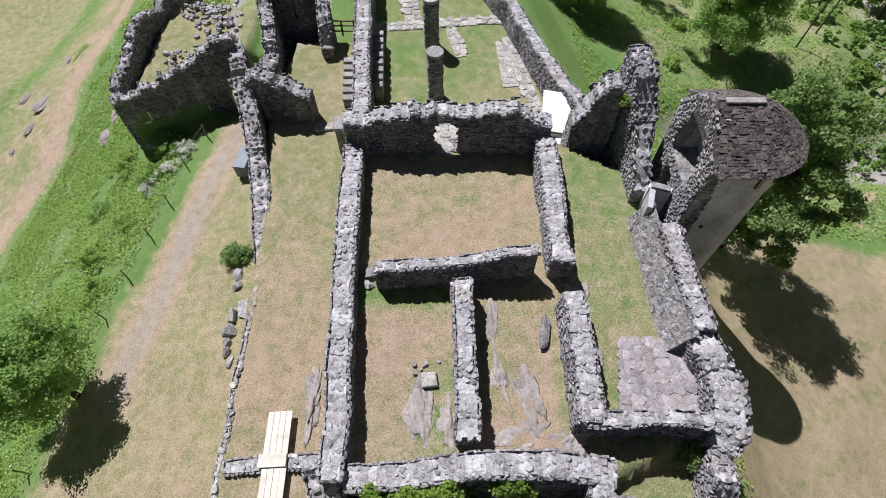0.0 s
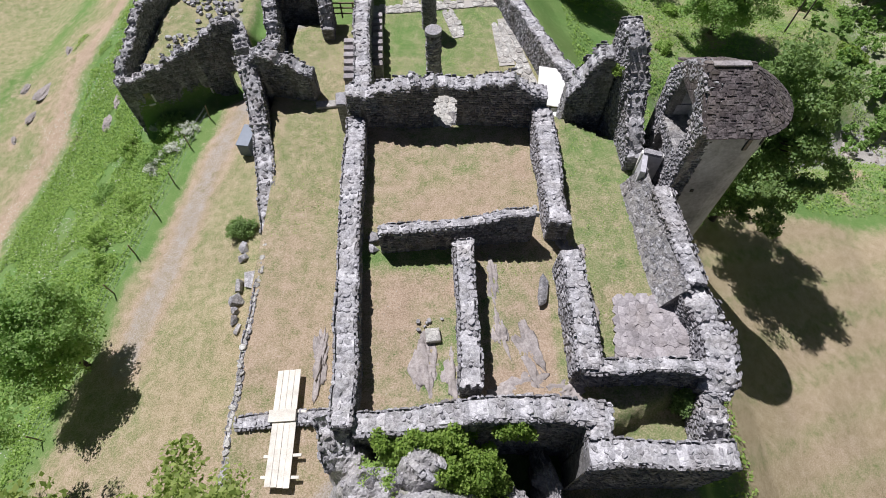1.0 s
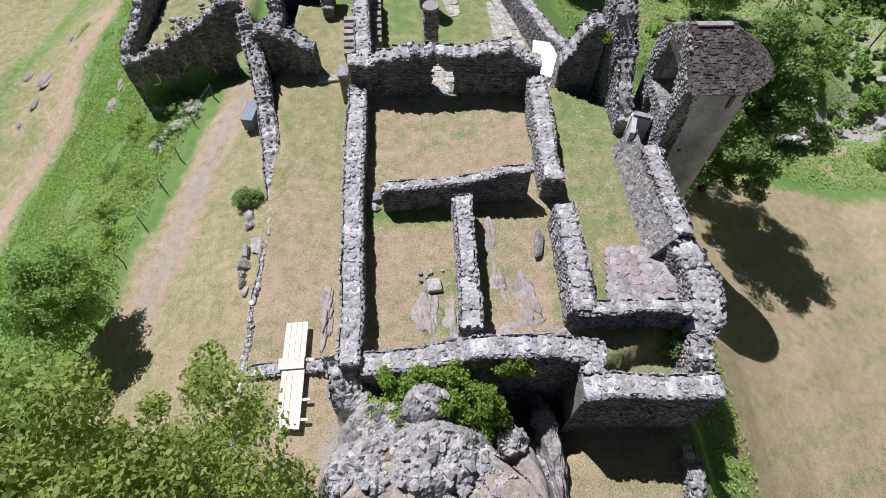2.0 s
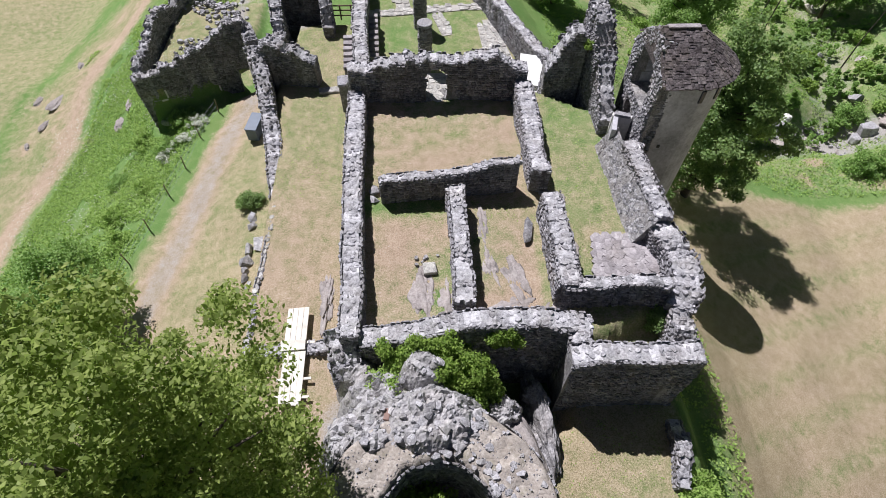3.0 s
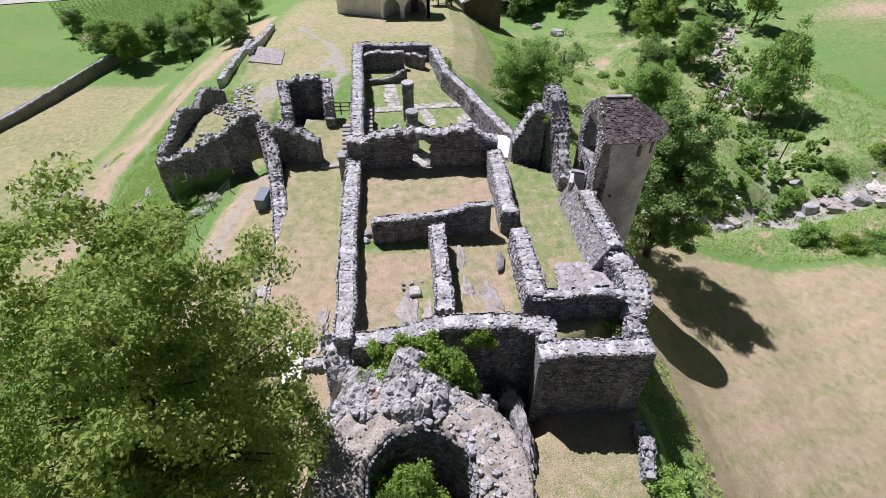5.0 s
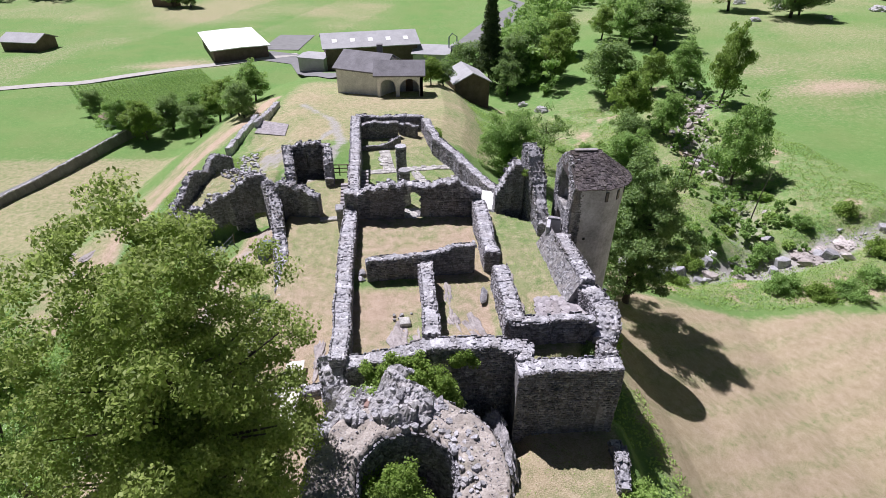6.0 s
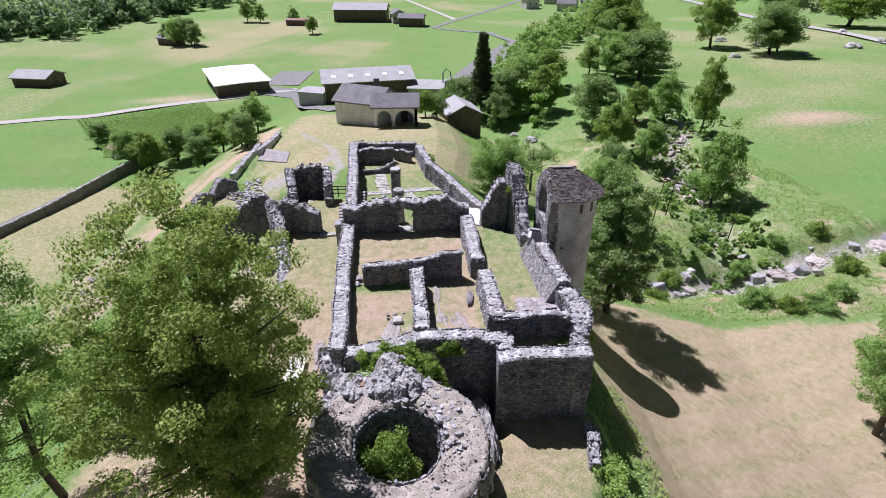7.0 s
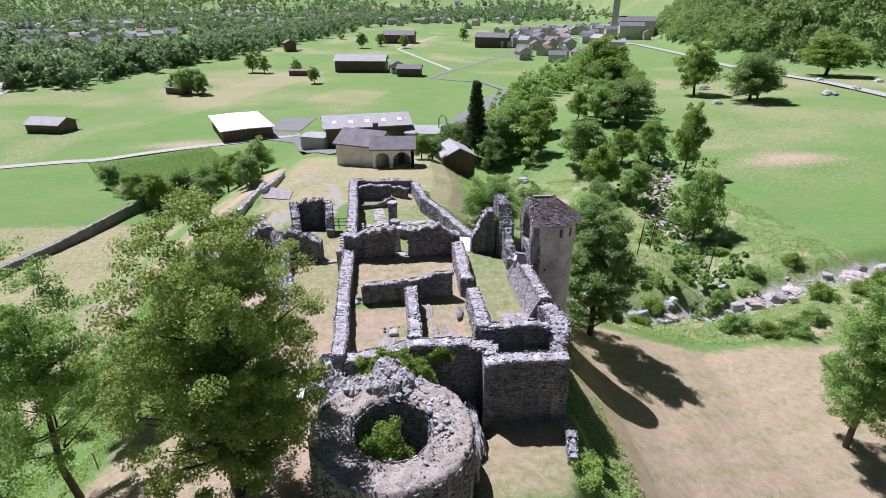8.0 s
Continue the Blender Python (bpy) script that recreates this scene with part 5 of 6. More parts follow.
door_sill.matrix_basis = Matrix.LocRotScale((0.12, 18.7, 0.03), Euler((0, 0, 0)), (1.2, 1.05, 0.14))

shelter = tagged(holder("information_shelter", (6.55, 21.9, -2.8), -8), "white sloping shelter roof beside the gate wall", "shelter")
part("roof_panel", *box((1.75, 3.1, 0.06), (-0.2, 0, 2.1), (0, 4, 0), 0.01), WHITE, shelter)
part("lower_panel", *box((0.75, 1.1, 0.06), (-0.2, -1.95, 1.75), (6, 0, 0), 0.01), WHITE, shelter)
for x in (-0.45, 0.45):
    for y in (-1.1, 1.1):
        part("post", *box((0.09, 0.09, 2.1), (x, y, 1.03), (0, 0, 0), 0.01), WOOD, shelter)
sign = tagged(mesh_object("notice_board", *box((0.06, 0.6, 0.75), (0, 0, 0), (0, -14, 0), 0.01), WHITE), "small white notice board on the wall", "sign")
sign.matrix_basis = pose(7.05, 20.7, 1.0, 0, 0, 15)

rail = tagged(holder("wooden_rail", (-6.6, 30.6, -2.3), 0), "dark wooden safety rail between the walls", "railing")
for x in (-0.8, 0.0, 0.8):
    part("post", *box((0.1, 0.1, 1.2), (x, 0, 0.55)), WOOD, rail)
for z in (0.35, 0.75, 1.1):
    part("rail_bar", *box((2.0, 0.06, 0.1), (0, -0.06, z)), WOOD, rail)

# rubble spread in the ruined house
for k in range(150):
    u = RNG.uniform(0, 1)
    x, y = -16.9 - 2.2 * u + RNG.normal() * 0.75, 34.2 + 10.5 * u + RNG.normal() * 0.6
    s = RNG.uniform(0.18, 0.5)
    ob = new("rubble_stone", CAPS[k % 14])
    ob.matrix_basis = Matrix.LocRotScale((x, y, gz(x, y) + s * 0.15), Euler((RNG.uniform(-0.3, 0.3), 0, RNG.uniform(0, 6))), (s, s * 0.8, s * 0.6))
    tagged(ob, "loose pale rubble stone inside the ruined house", "stone", "rubble in the house")

house_wall = bpy.data.objects["wall_house_south"]
# pale blocks added for the sunlit interior that shows through both windows
for x, y, a in ((-20.12, 26.77, 24), (-16.65, 28.27, 16)):
    part("window_sill", *box((0.46, 0.95, 0.16), (x, y, -5.9 if x < -17 else -6.7), (14, 0, a), 0.02), WHITEWASH, house_wall, "pale plastered sill")
    part("window_reveal", *box((0.12, 0.95, 0.7), (x + 0.27, y + 0.1, -5.5 if x < -17 else -6.3), (0, 0, a), 0.02), WHITEWASH, house_wall, "pale plastered reveal")

# ---- wire fence on the slope ----
FENCE = [(-20.8, 4.5), (-20.15, 7.0), (-19.6, 9.7), (-19.1, 12.5), (-18.5, 15.0), (-17.9, 17.8), (-17.35, 20.2), (-16.95, 23.2), (-16.05, 25.6)]
fence = tagged(holder("wire_fence"), "old wire fence on thin leaning posts along the slope", "fence")
tops = []
for k, (x, y) in enumerate(FENCE):
    z = gz(x, y)
    lx = RNG.uniform(0.0, 0.25)
    part("post", *tube([(x, y, z - 0.3), (x + lx, y - 0.1, z + 1.25)], [0.045, 0.035], 6), WOOD, fence)
    tops.append((x + lx, y - 0.1, z))
for h in (0.35, 0.75, 1.15):
    part("wire", *tube([(x, y, z + h) for x, y, z in tops], [0.006] * len(tops), 4), STEEL, fence)

# pale rubble heaps in the ruined house and rocks beside the low track
for hx, hy, rx, ry, n in ((-18.6, 36.8, 1.9, 1.5, 46), (-16.2, 34.5, 1.3, 1.8, 34), (-18.8, 31.2, 1.2, 0.7, 16)):
    heap = tagged(holder("rubble_heap", (hx, hy, gz(hx, hy))), "heap of pale fallen stones on the house floor", "rubble", "house rubble")
    for k in range(n):
        a, q = RNG.uniform(0, 6.28), RNG.uniform(0, 1) ** 0.6
        s = RNG.uniform(0.2, 0.48)
        x, y = q * rx * math.cos(a), q * ry * math.sin(a)
        piece("stone", (CAPS + ROUGHS)[int(RNG.integers(len(CAPS) + 14))], heap, (x, y, gz(hx + x, hy + y) - gz(hx, hy) + 0.25 * (1 - q) + 0.04), (s, s * 0.8, s * 0.6), (RNG.uniform(-0.4, 0.4), RNG.uniform(-0.4, 0.4), RNG.uniform(0, 6)))
for k, (x, y, s) in enumerate(((-37.8, 38.4, 1.5), (-38.2, 35.4, 0.9), (-40.9, 40.0, 0.9), (-26.9, 30.0, 1.1), (-26.3, 31.6, 0.8), (-36.9, 43.5, 0.8), (-39.2, 33.0, 0.6))):
    ob = mesh_object("rock_outcrop", *outcrop((s * 0.42, s * 0.85, 0.22), 150 + k, 4, 0.3, 0.5), FLOORROCK)
    ob.matrix_basis = pose(x, y, gz(x, y) + 0.02, 0, 0, -25 + 9 * k)
    tagged(ob, "flat grey rock showing through the meadow grass", "rock", "slope rocks")
slab = mesh_object("rock_ridge", *outcrop((0.55, 2.3, 1.5), 91, 4, 0.22, 0.2), ROCK)
slab.matrix_basis = pose(4.1, 0.6, gz(4.3, 0.0) + 0.2, 0, 0, 8)
tagged(slab, "long grey rock ridge running down beside the terrace", "rock")


# ---- plants ----
def leaf_cloud(centres, spread, per, size, rng, up=0.8, squash=0.75):
    """Small folded leaves scattered about cluster centres."""
    c = np.repeat(np.asarray(centres, float), per, axis=0)
    n = len(c)
    off = rng.normal(size=(n, 3))
    off /= np.linalg.norm(off, axis=1)[:, None]
    off *= (rng.uniform(0, 1, n) ** 0.45)[:, None] * np.repeat(spread, per)[:, None]
    off[:, 2] *= squash
    p = c + off
    a = rng.normal(size=(n, 3))
    a[:, 2] -= 0.25
    a /= np.linalg.norm(a, axis=1)[:, None]
    nrm = rng.normal(size=(n, 3)) * 0.8 + off / (np.repeat(spread, per)[:, None] + 1e-6) * 0.6
    nrm[:, 2] += up * 2
    b = np.cross(nrm, a)
    b /= np.linalg.norm(b, axis=1)[:, None] + 1e-9
    up_v = np.cross(a, b)
    s = size * rng.uniform(0.6, 1.3, n)[:, None]
    v = np.empty((n, 4, 3))
    v[:, 0] = p - a * s * 0.5
    v[:, 1] = p + b * s * 0.28 + up_v * s * 0.1
    v[:, 2] = p + a * s * 0.5
    v[:, 3] = p - b * s * 0.28 + up_v * s * 0.1
    return v.reshape(-1, 3)


def quads(name, v, mat, parent=None):
    me = bpy.data.meshes.new(name)
    n = len(v) // 4
    me.vertices.add(len(v))
    me.vertices.foreach_set("co", np.ascontiguousarray(v, float).ravel())
    me.loops.add(4 * n)
    me.loops.foreach_set("vertex_index", np.arange(4 * n))
    me.polygons.add(n)
    me.polygons.foreach_set("loop_start", np.arange(0, 4 * n, 4))
    me.update(calc_edges=True)
    me.materials.append(mat)
    ob = new(name, me)
    if parent is not None:
        ob.parent = parent
    return ob


def crown_centres(count, radii, rng, lump=0.3, fill=0.55, seed=0):
    """Cluster centres in an uneven egg: denser towards the outside, with bays in the outline."""
    d = rng.normal(size=(count, 3))
    d /= np.linalg.norm(d, axis=1)[:, None]
    k = rng.uniform(0, 1, count) ** fill
    bay = np.array([noise.noise(Vector(q * 1.7) + Vector((seed, seed * 2.3, 0))) for q in d]) + 0.6 * np.array([noise.noise(Vector(q * 4.0) + Vector((seed, 0, seed))) for q in d])
    return d * (k * (1 + lump * bay))[:, None] * np.asarray(radii)


def tree(name, label, loc, height, crown, low, clusters, per, leaf, mat, seed, spread=0.8, trunk_r=None, lump=0.35, category="tree", limbs=12, stems=1, lean=(0, 0), squash=0.75, sides=7, taper=0.3, turn=None):
    """A tree: tapered trunk and limbs, and a crown of leaf clusters. crown: half widths; low: height of the crown's foot."""
    rng = np.random.default_rng(seed)
    spin = rng.uniform(0, 360)
    top = tagged(holder(name, loc, spin if turn is None else turn), label, category)
    mid = (height + low) / 2
    half = (height - low) / 2
    cen = crown_centres(clusters, (crown[0], crown[1], half), rng, lump, 0.5, seed)
    cen[:, :2] *= (1.0 - taper * np.clip(cen[:, 2:3] / half, -0.4, 1))
    cen += np.array([lean[0], lean[1], mid])
    r0 = trunk_r or height * 0.022
    wood = []
    for s in range(stems):
        bx, by = (0.0, 0.0) if stems == 1 else (rng.uniform(-0.5, 0.5) * crown[0] * 0.5, rng.uniform(-0.5, 0.5) * crown[1] * 0.5)
        bend = rng.normal(size=(5, 2)) * height * 0.012
        pts = [(bx * k + lean[0] * k + bend[i][0] * (i > 0), by * k + lean[1] * k + bend[i][1] * (i > 0), -0.4 + (height * 0.84 + 0.4) * k) for i, k in enumerate((0, 0.25, 0.5, 0.75, 1.0))]
        wood.append(tube(pts, [r0 * 1.25, r0, r0 * 0.72, r0 * 0.42, r0 * 0.12], sides))
    inner = np.flatnonzero(cen[:, 2] < low + 0.72 * (height - low))
    pick = rng.choice(inner, min(limbs, len(inner)), replace=False)
    for i in pick:
        tip = Vector((lean[0], lean[1], cen[i][2] - 0.5)).lerp(Vector(cen[i]), 0.86)
        start = max(low * 0.8, min(height * 0.85, tip.z - 0.55 * math.hypot(tip.x - lean[0], tip.y - lean[1]) - 0.2))
        k = start / height
        a = Vector((lean[0] * k, lean[1] * k, start))
        m = a.lerp(tip, 0.5) + Vector((0, 0, -0.06 * (tip - a).length))
        wood.append(tube([a, m, tip], [r0 * 0.42 * (1 - 0.6 * k), r0 * 0.26 * (1 - 0.5 * k), r0 * 0.07], 5))
    part("trunk", *join(*wood), BARK, top, "", True)
    sp = np.full(len(cen), spread) * rng.uniform(0.65, 1.35, len(cen))
    quads("crown", leaf_cloud(cen, sp, per, leaf, rng, squash=squash), mat, top)
    return top


# the large ash beside the bastion
tree("ash_tree", "tall full ash tree with olive-green sunlit crown", (-8.3, -3.6, gz(-8.3, -3.6)), 15.5, (4.6, 4.4), 1.2, 480, 260, 0.15, LEAF, 21, 0.62, 0.34, 0.32, limbs=90, taper=0.06, lean=(0.6, -0.4), squash=0.55, turn=0)
tree("ash_tree", "slender young ash tree on the lane edge", (-20.3, 1.6, gz(-20.3, 1.6)), 16.2, (3.6, 3.4), 4.0, 190, 190, 0.17, LEAF_GREEN, 22, 0.7, 0.2, 0.45, limbs=44, lean=(0.5, 0.3), squash=0.55, turn=0)
tree("ash_tree", "low leafy tree leaning over the wire fence", (-19.3, 8.2, gz(-19.3, 8.2)), 6.8, (2.5, 2.6), 2.2, 130, 220, 0.17, LEAF_GREEN, 23, 0.6, 0.16, 0.25, limbs=20)
tree("ash_tree", "slim tree on the meadow slope", (-25.0, 1.0, gz(-25.0, 1.0)), 13.0, (2.6, 2.6), 3.0, 100, 200, 0.19, LEAF_GREEN, 24, 0.75, 0.17, 0.4, limbs=22)
tree("field_tree", "round leafy tree alone in the dry field", (36.4, 6.8, gz(36.4, 6.8)), 16.2, (3.6, 3.6), 2.0, 300, 220, 0.19, LEAF_GREEN, 27, 0.72, 0.22, 0.22, limbs=26, squash=0.55, taper=0.05, turn=0)
tree("tower_tree", "dark spreading tree behind the half-round tower", (18.1, 18.6, gz(18.1, 18.6)), 12.6, (3.9, 3.9), 0.9, 260, 230, 0.21, LEAF_DARK, 26, 0.72, 0.26, 0.5, limbs=44, squash=0.5)
tree("slope_tree", "leafy tree on the bank behind the tower", (26.0, 42.5, gz(26.0, 42.5)), 9.5, (3.6, 3.6), 0.9, 150, 300, 0.21, LEAF_GREEN, 29, 0.85, 0.2, 0.4, limbs=22)
tree("slope_tree", "bushy green tree below the curtain wall", (12.5, 45.0, gz(12.5, 45.0)), 8.5, (3.5, 3.5), 0.8, 150, 300, 0.21, LEAF_GREEN, 27, 0.85, 0.2, 0.35, limbs=22)
tree("slope_tree", "thin half-bare tree below the curtain wall", (18.5, 52.0, gz(18.5, 52.0)), 8.0, (3.0, 3.0), 2.5, 34, 70, 0.28, LEAF_DARK, 28, 0.7, 0.18, 0.5, limbs=26)

# shrubs: bastion hollow, mound, yard, weeds by the terrace
def shrub(name, label, loc, size, clusters, per, leaf, mat, seed, spread=0.35, group="", category="shrub"):
    rng = np.random.default_rng(seed)
    s = tagged(holder(name, loc), label, category, group)
    cen = crown_centres(clusters, size, rng, 0.35, 0.6, seed)
    cen[:, 2] = np.abs(cen[:, 2]) * 1.0 + 0.1
    stems = [tube([(0, 0, -0.2), tuple(c * 0.5), tuple(c * 0.95)], [0.03, 0.02, 0.008], 4) for c in cen[:: max(1, clusters // 8)]]
    part("stems", *join(*stems), BARK, s)
    quads("foliage", leaf_cloud(cen, np.full(clusters, spread), per, leaf, rng), mat, s)
    return s


shrub("bush", "bright green bush growing in the bastion hollow", (-1.05, -3.9, -1.1), (1.4, 1.5, 3.1), 160, 130, 0.13, LEAF_BUSH, 41, 0.38)
shrub("bush", "dense green bush climbing the south wall", (0.6, 1.4, -1.2), (1.7, 1.1, 2.6), 150, 150, 0.13, LEAF_BUSH, 42, 0.36)
shrub("bush", "dense green bush climbing the south wall", (-0.8, 2.2, 0.1), (2.1, 0.65, 1.6), 120, 130, 0.14, LEAF_BUSH, 43, 0.3)
shrub("bush", "low green bush on the rocky mound", (-2.3, 1.2, 0.0), (1.0, 0.9, 0.7), 60, 80, 0.12, WEED, 44, 0.28)
shrub("ivy", "green ivy hanging over the south wall", (2.2, 2.6, 0.6), (0.8, 0.25, 0.8), 40, 70, 0.12, LEAF_BUSH, 45, 0.25)
shrub("ivy", "green ivy hanging on the curtain corner", (10.9, 5.2, -1.6), (0.4, 1.1, 2.4), 50, 70, 0.13, LEAF_BUSH, 46, 0.28)
shrub("ivy", "dark ivy on the pocket wall", (9.3, 3.9, -0.9), (0.5, 0.5, 1.4), 40, 60, 0.12, LEAF_DARK, 47, 0.26)
shrub("juniper", "dark low juniper shrub on the lane", (-11.55, 15.3, gz(-11.55, 15.3)), (0.95, 0.8, 0.55), 60, 90, 0.11, LEAF_DARK, 48, 0.26)
shrub("bush", "green weeds at the terrace edge", (10.2, -2.6, gz(10.2, -2.6)), (1.1, 1.6, 0.9), 60, 60, 0.14, WEED, 49, 0.3)
shrub("bush", "light green shrub at the ridge end", (3.2, 45.5, gz(3.2, 45.5)), (1.0, 1.6, 1.2), 50, 60, 0.18, LEAF_BUSH, 50, 0.35)
shrub("ivy", "small yellow-green tuft on the tall fragment", (8.35, 18.6, 3.0), (0.25, 0.4, 0.5), 16, 40, 0.1, LEAF_BUSH, 51, 0.15)
for k, (x, y, s) in enumerate(((37.4, 24.6, 1.9), (40.2, 23.2, 1.3), (43.5, 23.4, 1.8), (50.7, 28.9, 1.7), (40.8, 33.2, 1.5), (30.4, 30.4, 1.4), (47.0, 25.0, 1.5), (55.5, 28.5, 1.6), (34.5, 33.6, 0.8), (27, 26.5, 1.2), (46.5, 36.0, 1.2), (60, 30.5, 1.7), (24, 29.5, 1.1), (52.5, 37, 1.3))):
    shrub("bush", "round green bush among the creek stones", (x, y, gz(x, y)), (s, s * 0.9, s * 0.85), 90, 70, 0.2, LEAF_BUSH if k % 2 else LEAF_GREEN, 60 + k, 0.45, "creek bushes")
for k, (x, y) in enumerate(((-20.4, 19.5), (-19.5, 23.0), (-22.0, 17.0), (-23.5, 21.5), (-20.8, 14.5), (-18.6, 25.5), (-24.2, 14.0), (-21.5, 11.8), (-22.6, 25.2))):
    s = 0.8 + 0.5 * (k % 3) * 0.5
    shrub("bush", "low leafy weed bush on the meadow slope", (x, y, gz(x, y)), (s, s * 1.2, s * 0.6), 40, 60, 0.15, LEAF_GREEN if k % 2 else WEED, 80 + k, 0.3, "slope weeds")
for k, (x, y) in enumerate(((-18.2, 23.4), (-17.4, 24.6), (-19.3, 22.0), (-20.0, 26.0))):
    shrub("elder", "white-flowered elder shrub by the fence", (x, y, gz(x, y)), (0.9, 0.8, 0.6), 22, 40, 0.12, BLOSSOM, 95 + k, 0.22, "flowering shrubs")


def scatter(count, x0, x1, y0, y1, seed, keep):
    rng = np.random.default_rng(seed)
    x, y = rng.uniform(x0, x1, count), rng.uniform(y0, y1, count)
    k = keep(x, y, rng)
    return x[k], y[k], rng


def tufts(name, label, x, y, rng, tall, wide, mat):
    """Upright blades of grass and weeds, as one mass."""
    z = ground_z(x, y) + tall * rng.uniform(0.05, 0.8, len(x))
    cen = np.stack([x, y, z], 1)
    ob = quads(name, leaf_cloud(cen, np.full(len(x), tall * 0.6), 2, wide, rng, 1.3, 0.6), mat)
    return tagged(ob, label, "grass", kind="stuff")


x, y, rng = scatter(95000, -36, -17, -10, 45, 3, lambda x, y, r: (x < -17.4 - 0.19 * np.maximum(0, 24 - y) + r.uniform(-0.6, 0.6, len(x))) & (rough_noise(x, y, 3.0, 40) > 0.38) & (near_line(TRACK_LOW, x, y) > 2.4) & (outside(HOUSE, x, y) > 1.2))
tufts("meadow_weeds", "tall green meadow weeds on the slope", x, y, rng, 0.3, 0.15, WEED)
x, y, rng = scatter(9000, -36, -17, -4, 42, 4, lambda x, y, r: (x < -18.5 - 0.19 * np.maximum(0, 24 - y)) & (rough_noise(x, y, 4.0, 44) > 0.53))
tufts("meadow_flowers", "small white meadow flowers among weeds", x, y, rng, 0.4, 0.1, BLOSSOM)
x, y, rng = scatter(14000, -9.5, 10.0, -5, 44, 6, lambda x, y, r: ((outside(COURT, x, y) < -0.2) & ((x > 5.8) | ((y > 9.2) & (y < 10.7))) | (outside(CLOISTER, x, y) < -0.3) | (outside(TERRACE, x, y) < 0.3) | ((outside(YARD, x, y) < 0) & (y > 13))) & (rough_noise(x, y, 2.2, 42) > 0.42))
tufts("green_grass", "short green grass on the castle floors", x, y, rng, 0.02, 0.08, WEED)
x, y, rng = scatter(110000, 10.8, 60, -12, 85, 7, lambda x, y, r: ((y > 21.4) | (x < 14.5)) & (rough_noise(x, y, 3.5, 43) > 0.45))
tufts("bank_weeds", "rough green weeds on the creek banks", x, y, rng, 0.24, 0.17, WEED)

# creek stones
creek = tagged(holder("creek_bed"), "grey boulders and gravel of a dry creek", "creek bed", kind="structure")
count = 0
rng = np.random.default_rng(9)
while count < 250:
    k = rng.uniform(0, 1)
    line = CREEK if rng.random() < 0.72 else GULLY
    seg = int(rng.integers(1 if line is CREEK else 0, len(line) - 1))
    a, b = np.array(line[seg]), np.array(line[seg + 1])
    p = a + (b - a) * k + rng.normal(size=2) * 1.25
    s = float(rng.uniform(0.15, 0.6) if rng.random() < 0.9 else rng.uniform(0.9, 1.9))
    piece("rock", (ROCKS + CAPS + GULLY_ROCKS + GULLY_ROCKS)[int(rng.integers(38))], creek, (p[0], p[1], gz(*p) + s * 0.18), (s, s * 0.75, s * 0.55), (rng.uniform(-0.3, 0.3), rng.uniform(-0.3, 0.3), rng.uniform(0, 6)))
    count += 1
for k, (x, y, s) in enumerate(((59.5, 33.9, 2.8), (49.8, 32.6, 2.0), (44.6, 31.0, 2.6), (47.2, 31.9, 1.8), (36.2, 29.8, 0.9))):
    ob = mesh_object("creek_boulder", *outcrop((s * 0.75, s * 0.5, 0.5), 120 + k, 4, 0.4, 0.6), GULLYROCK)
    ob.matrix_basis = pose(x, y, gz(x, y) + 0.02, 0, 0, 20 + 47 * k)
    tagged(ob, "broad flat grey boulder in the creek", "rock", "creek boulders")
gully = tagged(holder("gully_bed"), "pale pinkish boulders tumbled down a gully", "gully bed", kind="structure")
for k in range(190):
    u = rng.uniform(0, 1)
    k_g = u * 3
    p = np.array([np.interp(k_g, [0, 1, 2, 3], [57.5, 51.5, 47.5, 46.3]), np.interp(k_g, [0, 1, 2, 3], [84, 76, 66, 57])]) + rng.normal(size=2) * 1.9
    s = float(rng.uniform(0.3, 1.0) if rng.random() < 0.85 else rng.uniform(1.0, 2.0))
    piece("rock", GULLY_ROCKS[int(rng.integers(8))], gully, (p[0], p[1], gz(*p) + s * 0.18), (s, s * 0.75, s * 0.6), (rng.uniform(-0.4, 0.4), rng.uniform(-0.4, 0.4), rng.uniform(0, 6)))
for k in range(26):
    x, y = rng.uniform(18, 52), rng.uniform(32, 80)
    s = rng.uniform(0.5, 1.1)
    shrub("bush", "low green bush on the creek bank", (x, y, gz(x, y)), (s, s, s * 0.8), 26, 50, 0.26, (LEAF_BUSH, LEAF_GREEN, WEED)[k % 3], 200 + k, 0.42, "bank bushes")
log = tagged(mesh_object("fallen_log", *tube([(48.6, 53.2, gz(48.6, 53.2) + 0.4), (46.4, 57.4, gz(46.4, 57.4) + 0.7), (43.2, 60.5, gz(43.2, 60.5) + 0.4)], [0.28, 0.25, 0.15], 8), BARK), "dark fallen tree trunk across the gully", "log")
for x, y in ((42.0, 38.8), (33.5, 43.0), (36.5, 45.5)):
    p = tagged(mesh_object("bare_sapling", *tube([(x, y, gz(x, y) - 0.2), (x + 0.4, y + 0.3, gz(x, y) + 4), (x + 1.0, y + 0.4, gz(x, y) + 8)], [0.09, 0.06, 0.02], 5), BARK), "thin bare sapling on the gully bank", "sapling", "bare saplings")


# ---- middle distance: trees ----
MID = [tree("meadow_tree", "leafy broad tree on the creek bank", (0, 0, -300 - 60 * k), 10.0, (3.6, 3.6), 1.2, 95, 170, 0.32, m, 140 + k, 0.95, 0.2, 0.45, limbs=10) for k, m in enumerate((LEAF_GREEN, LEAF_BUSH, LEAF_DARK))]


def plant(src, x, y, size, wide=1.0, turn=0.0, label=""):
    m = Matrix.LocRotScale((x, y, gz(x, y) - 0.1), Euler((0, 0, turn)), (size * wide, size * wide, size))
    ob = copy_thing(src, m)
    if label:
        ob["label"] = label
    return ob


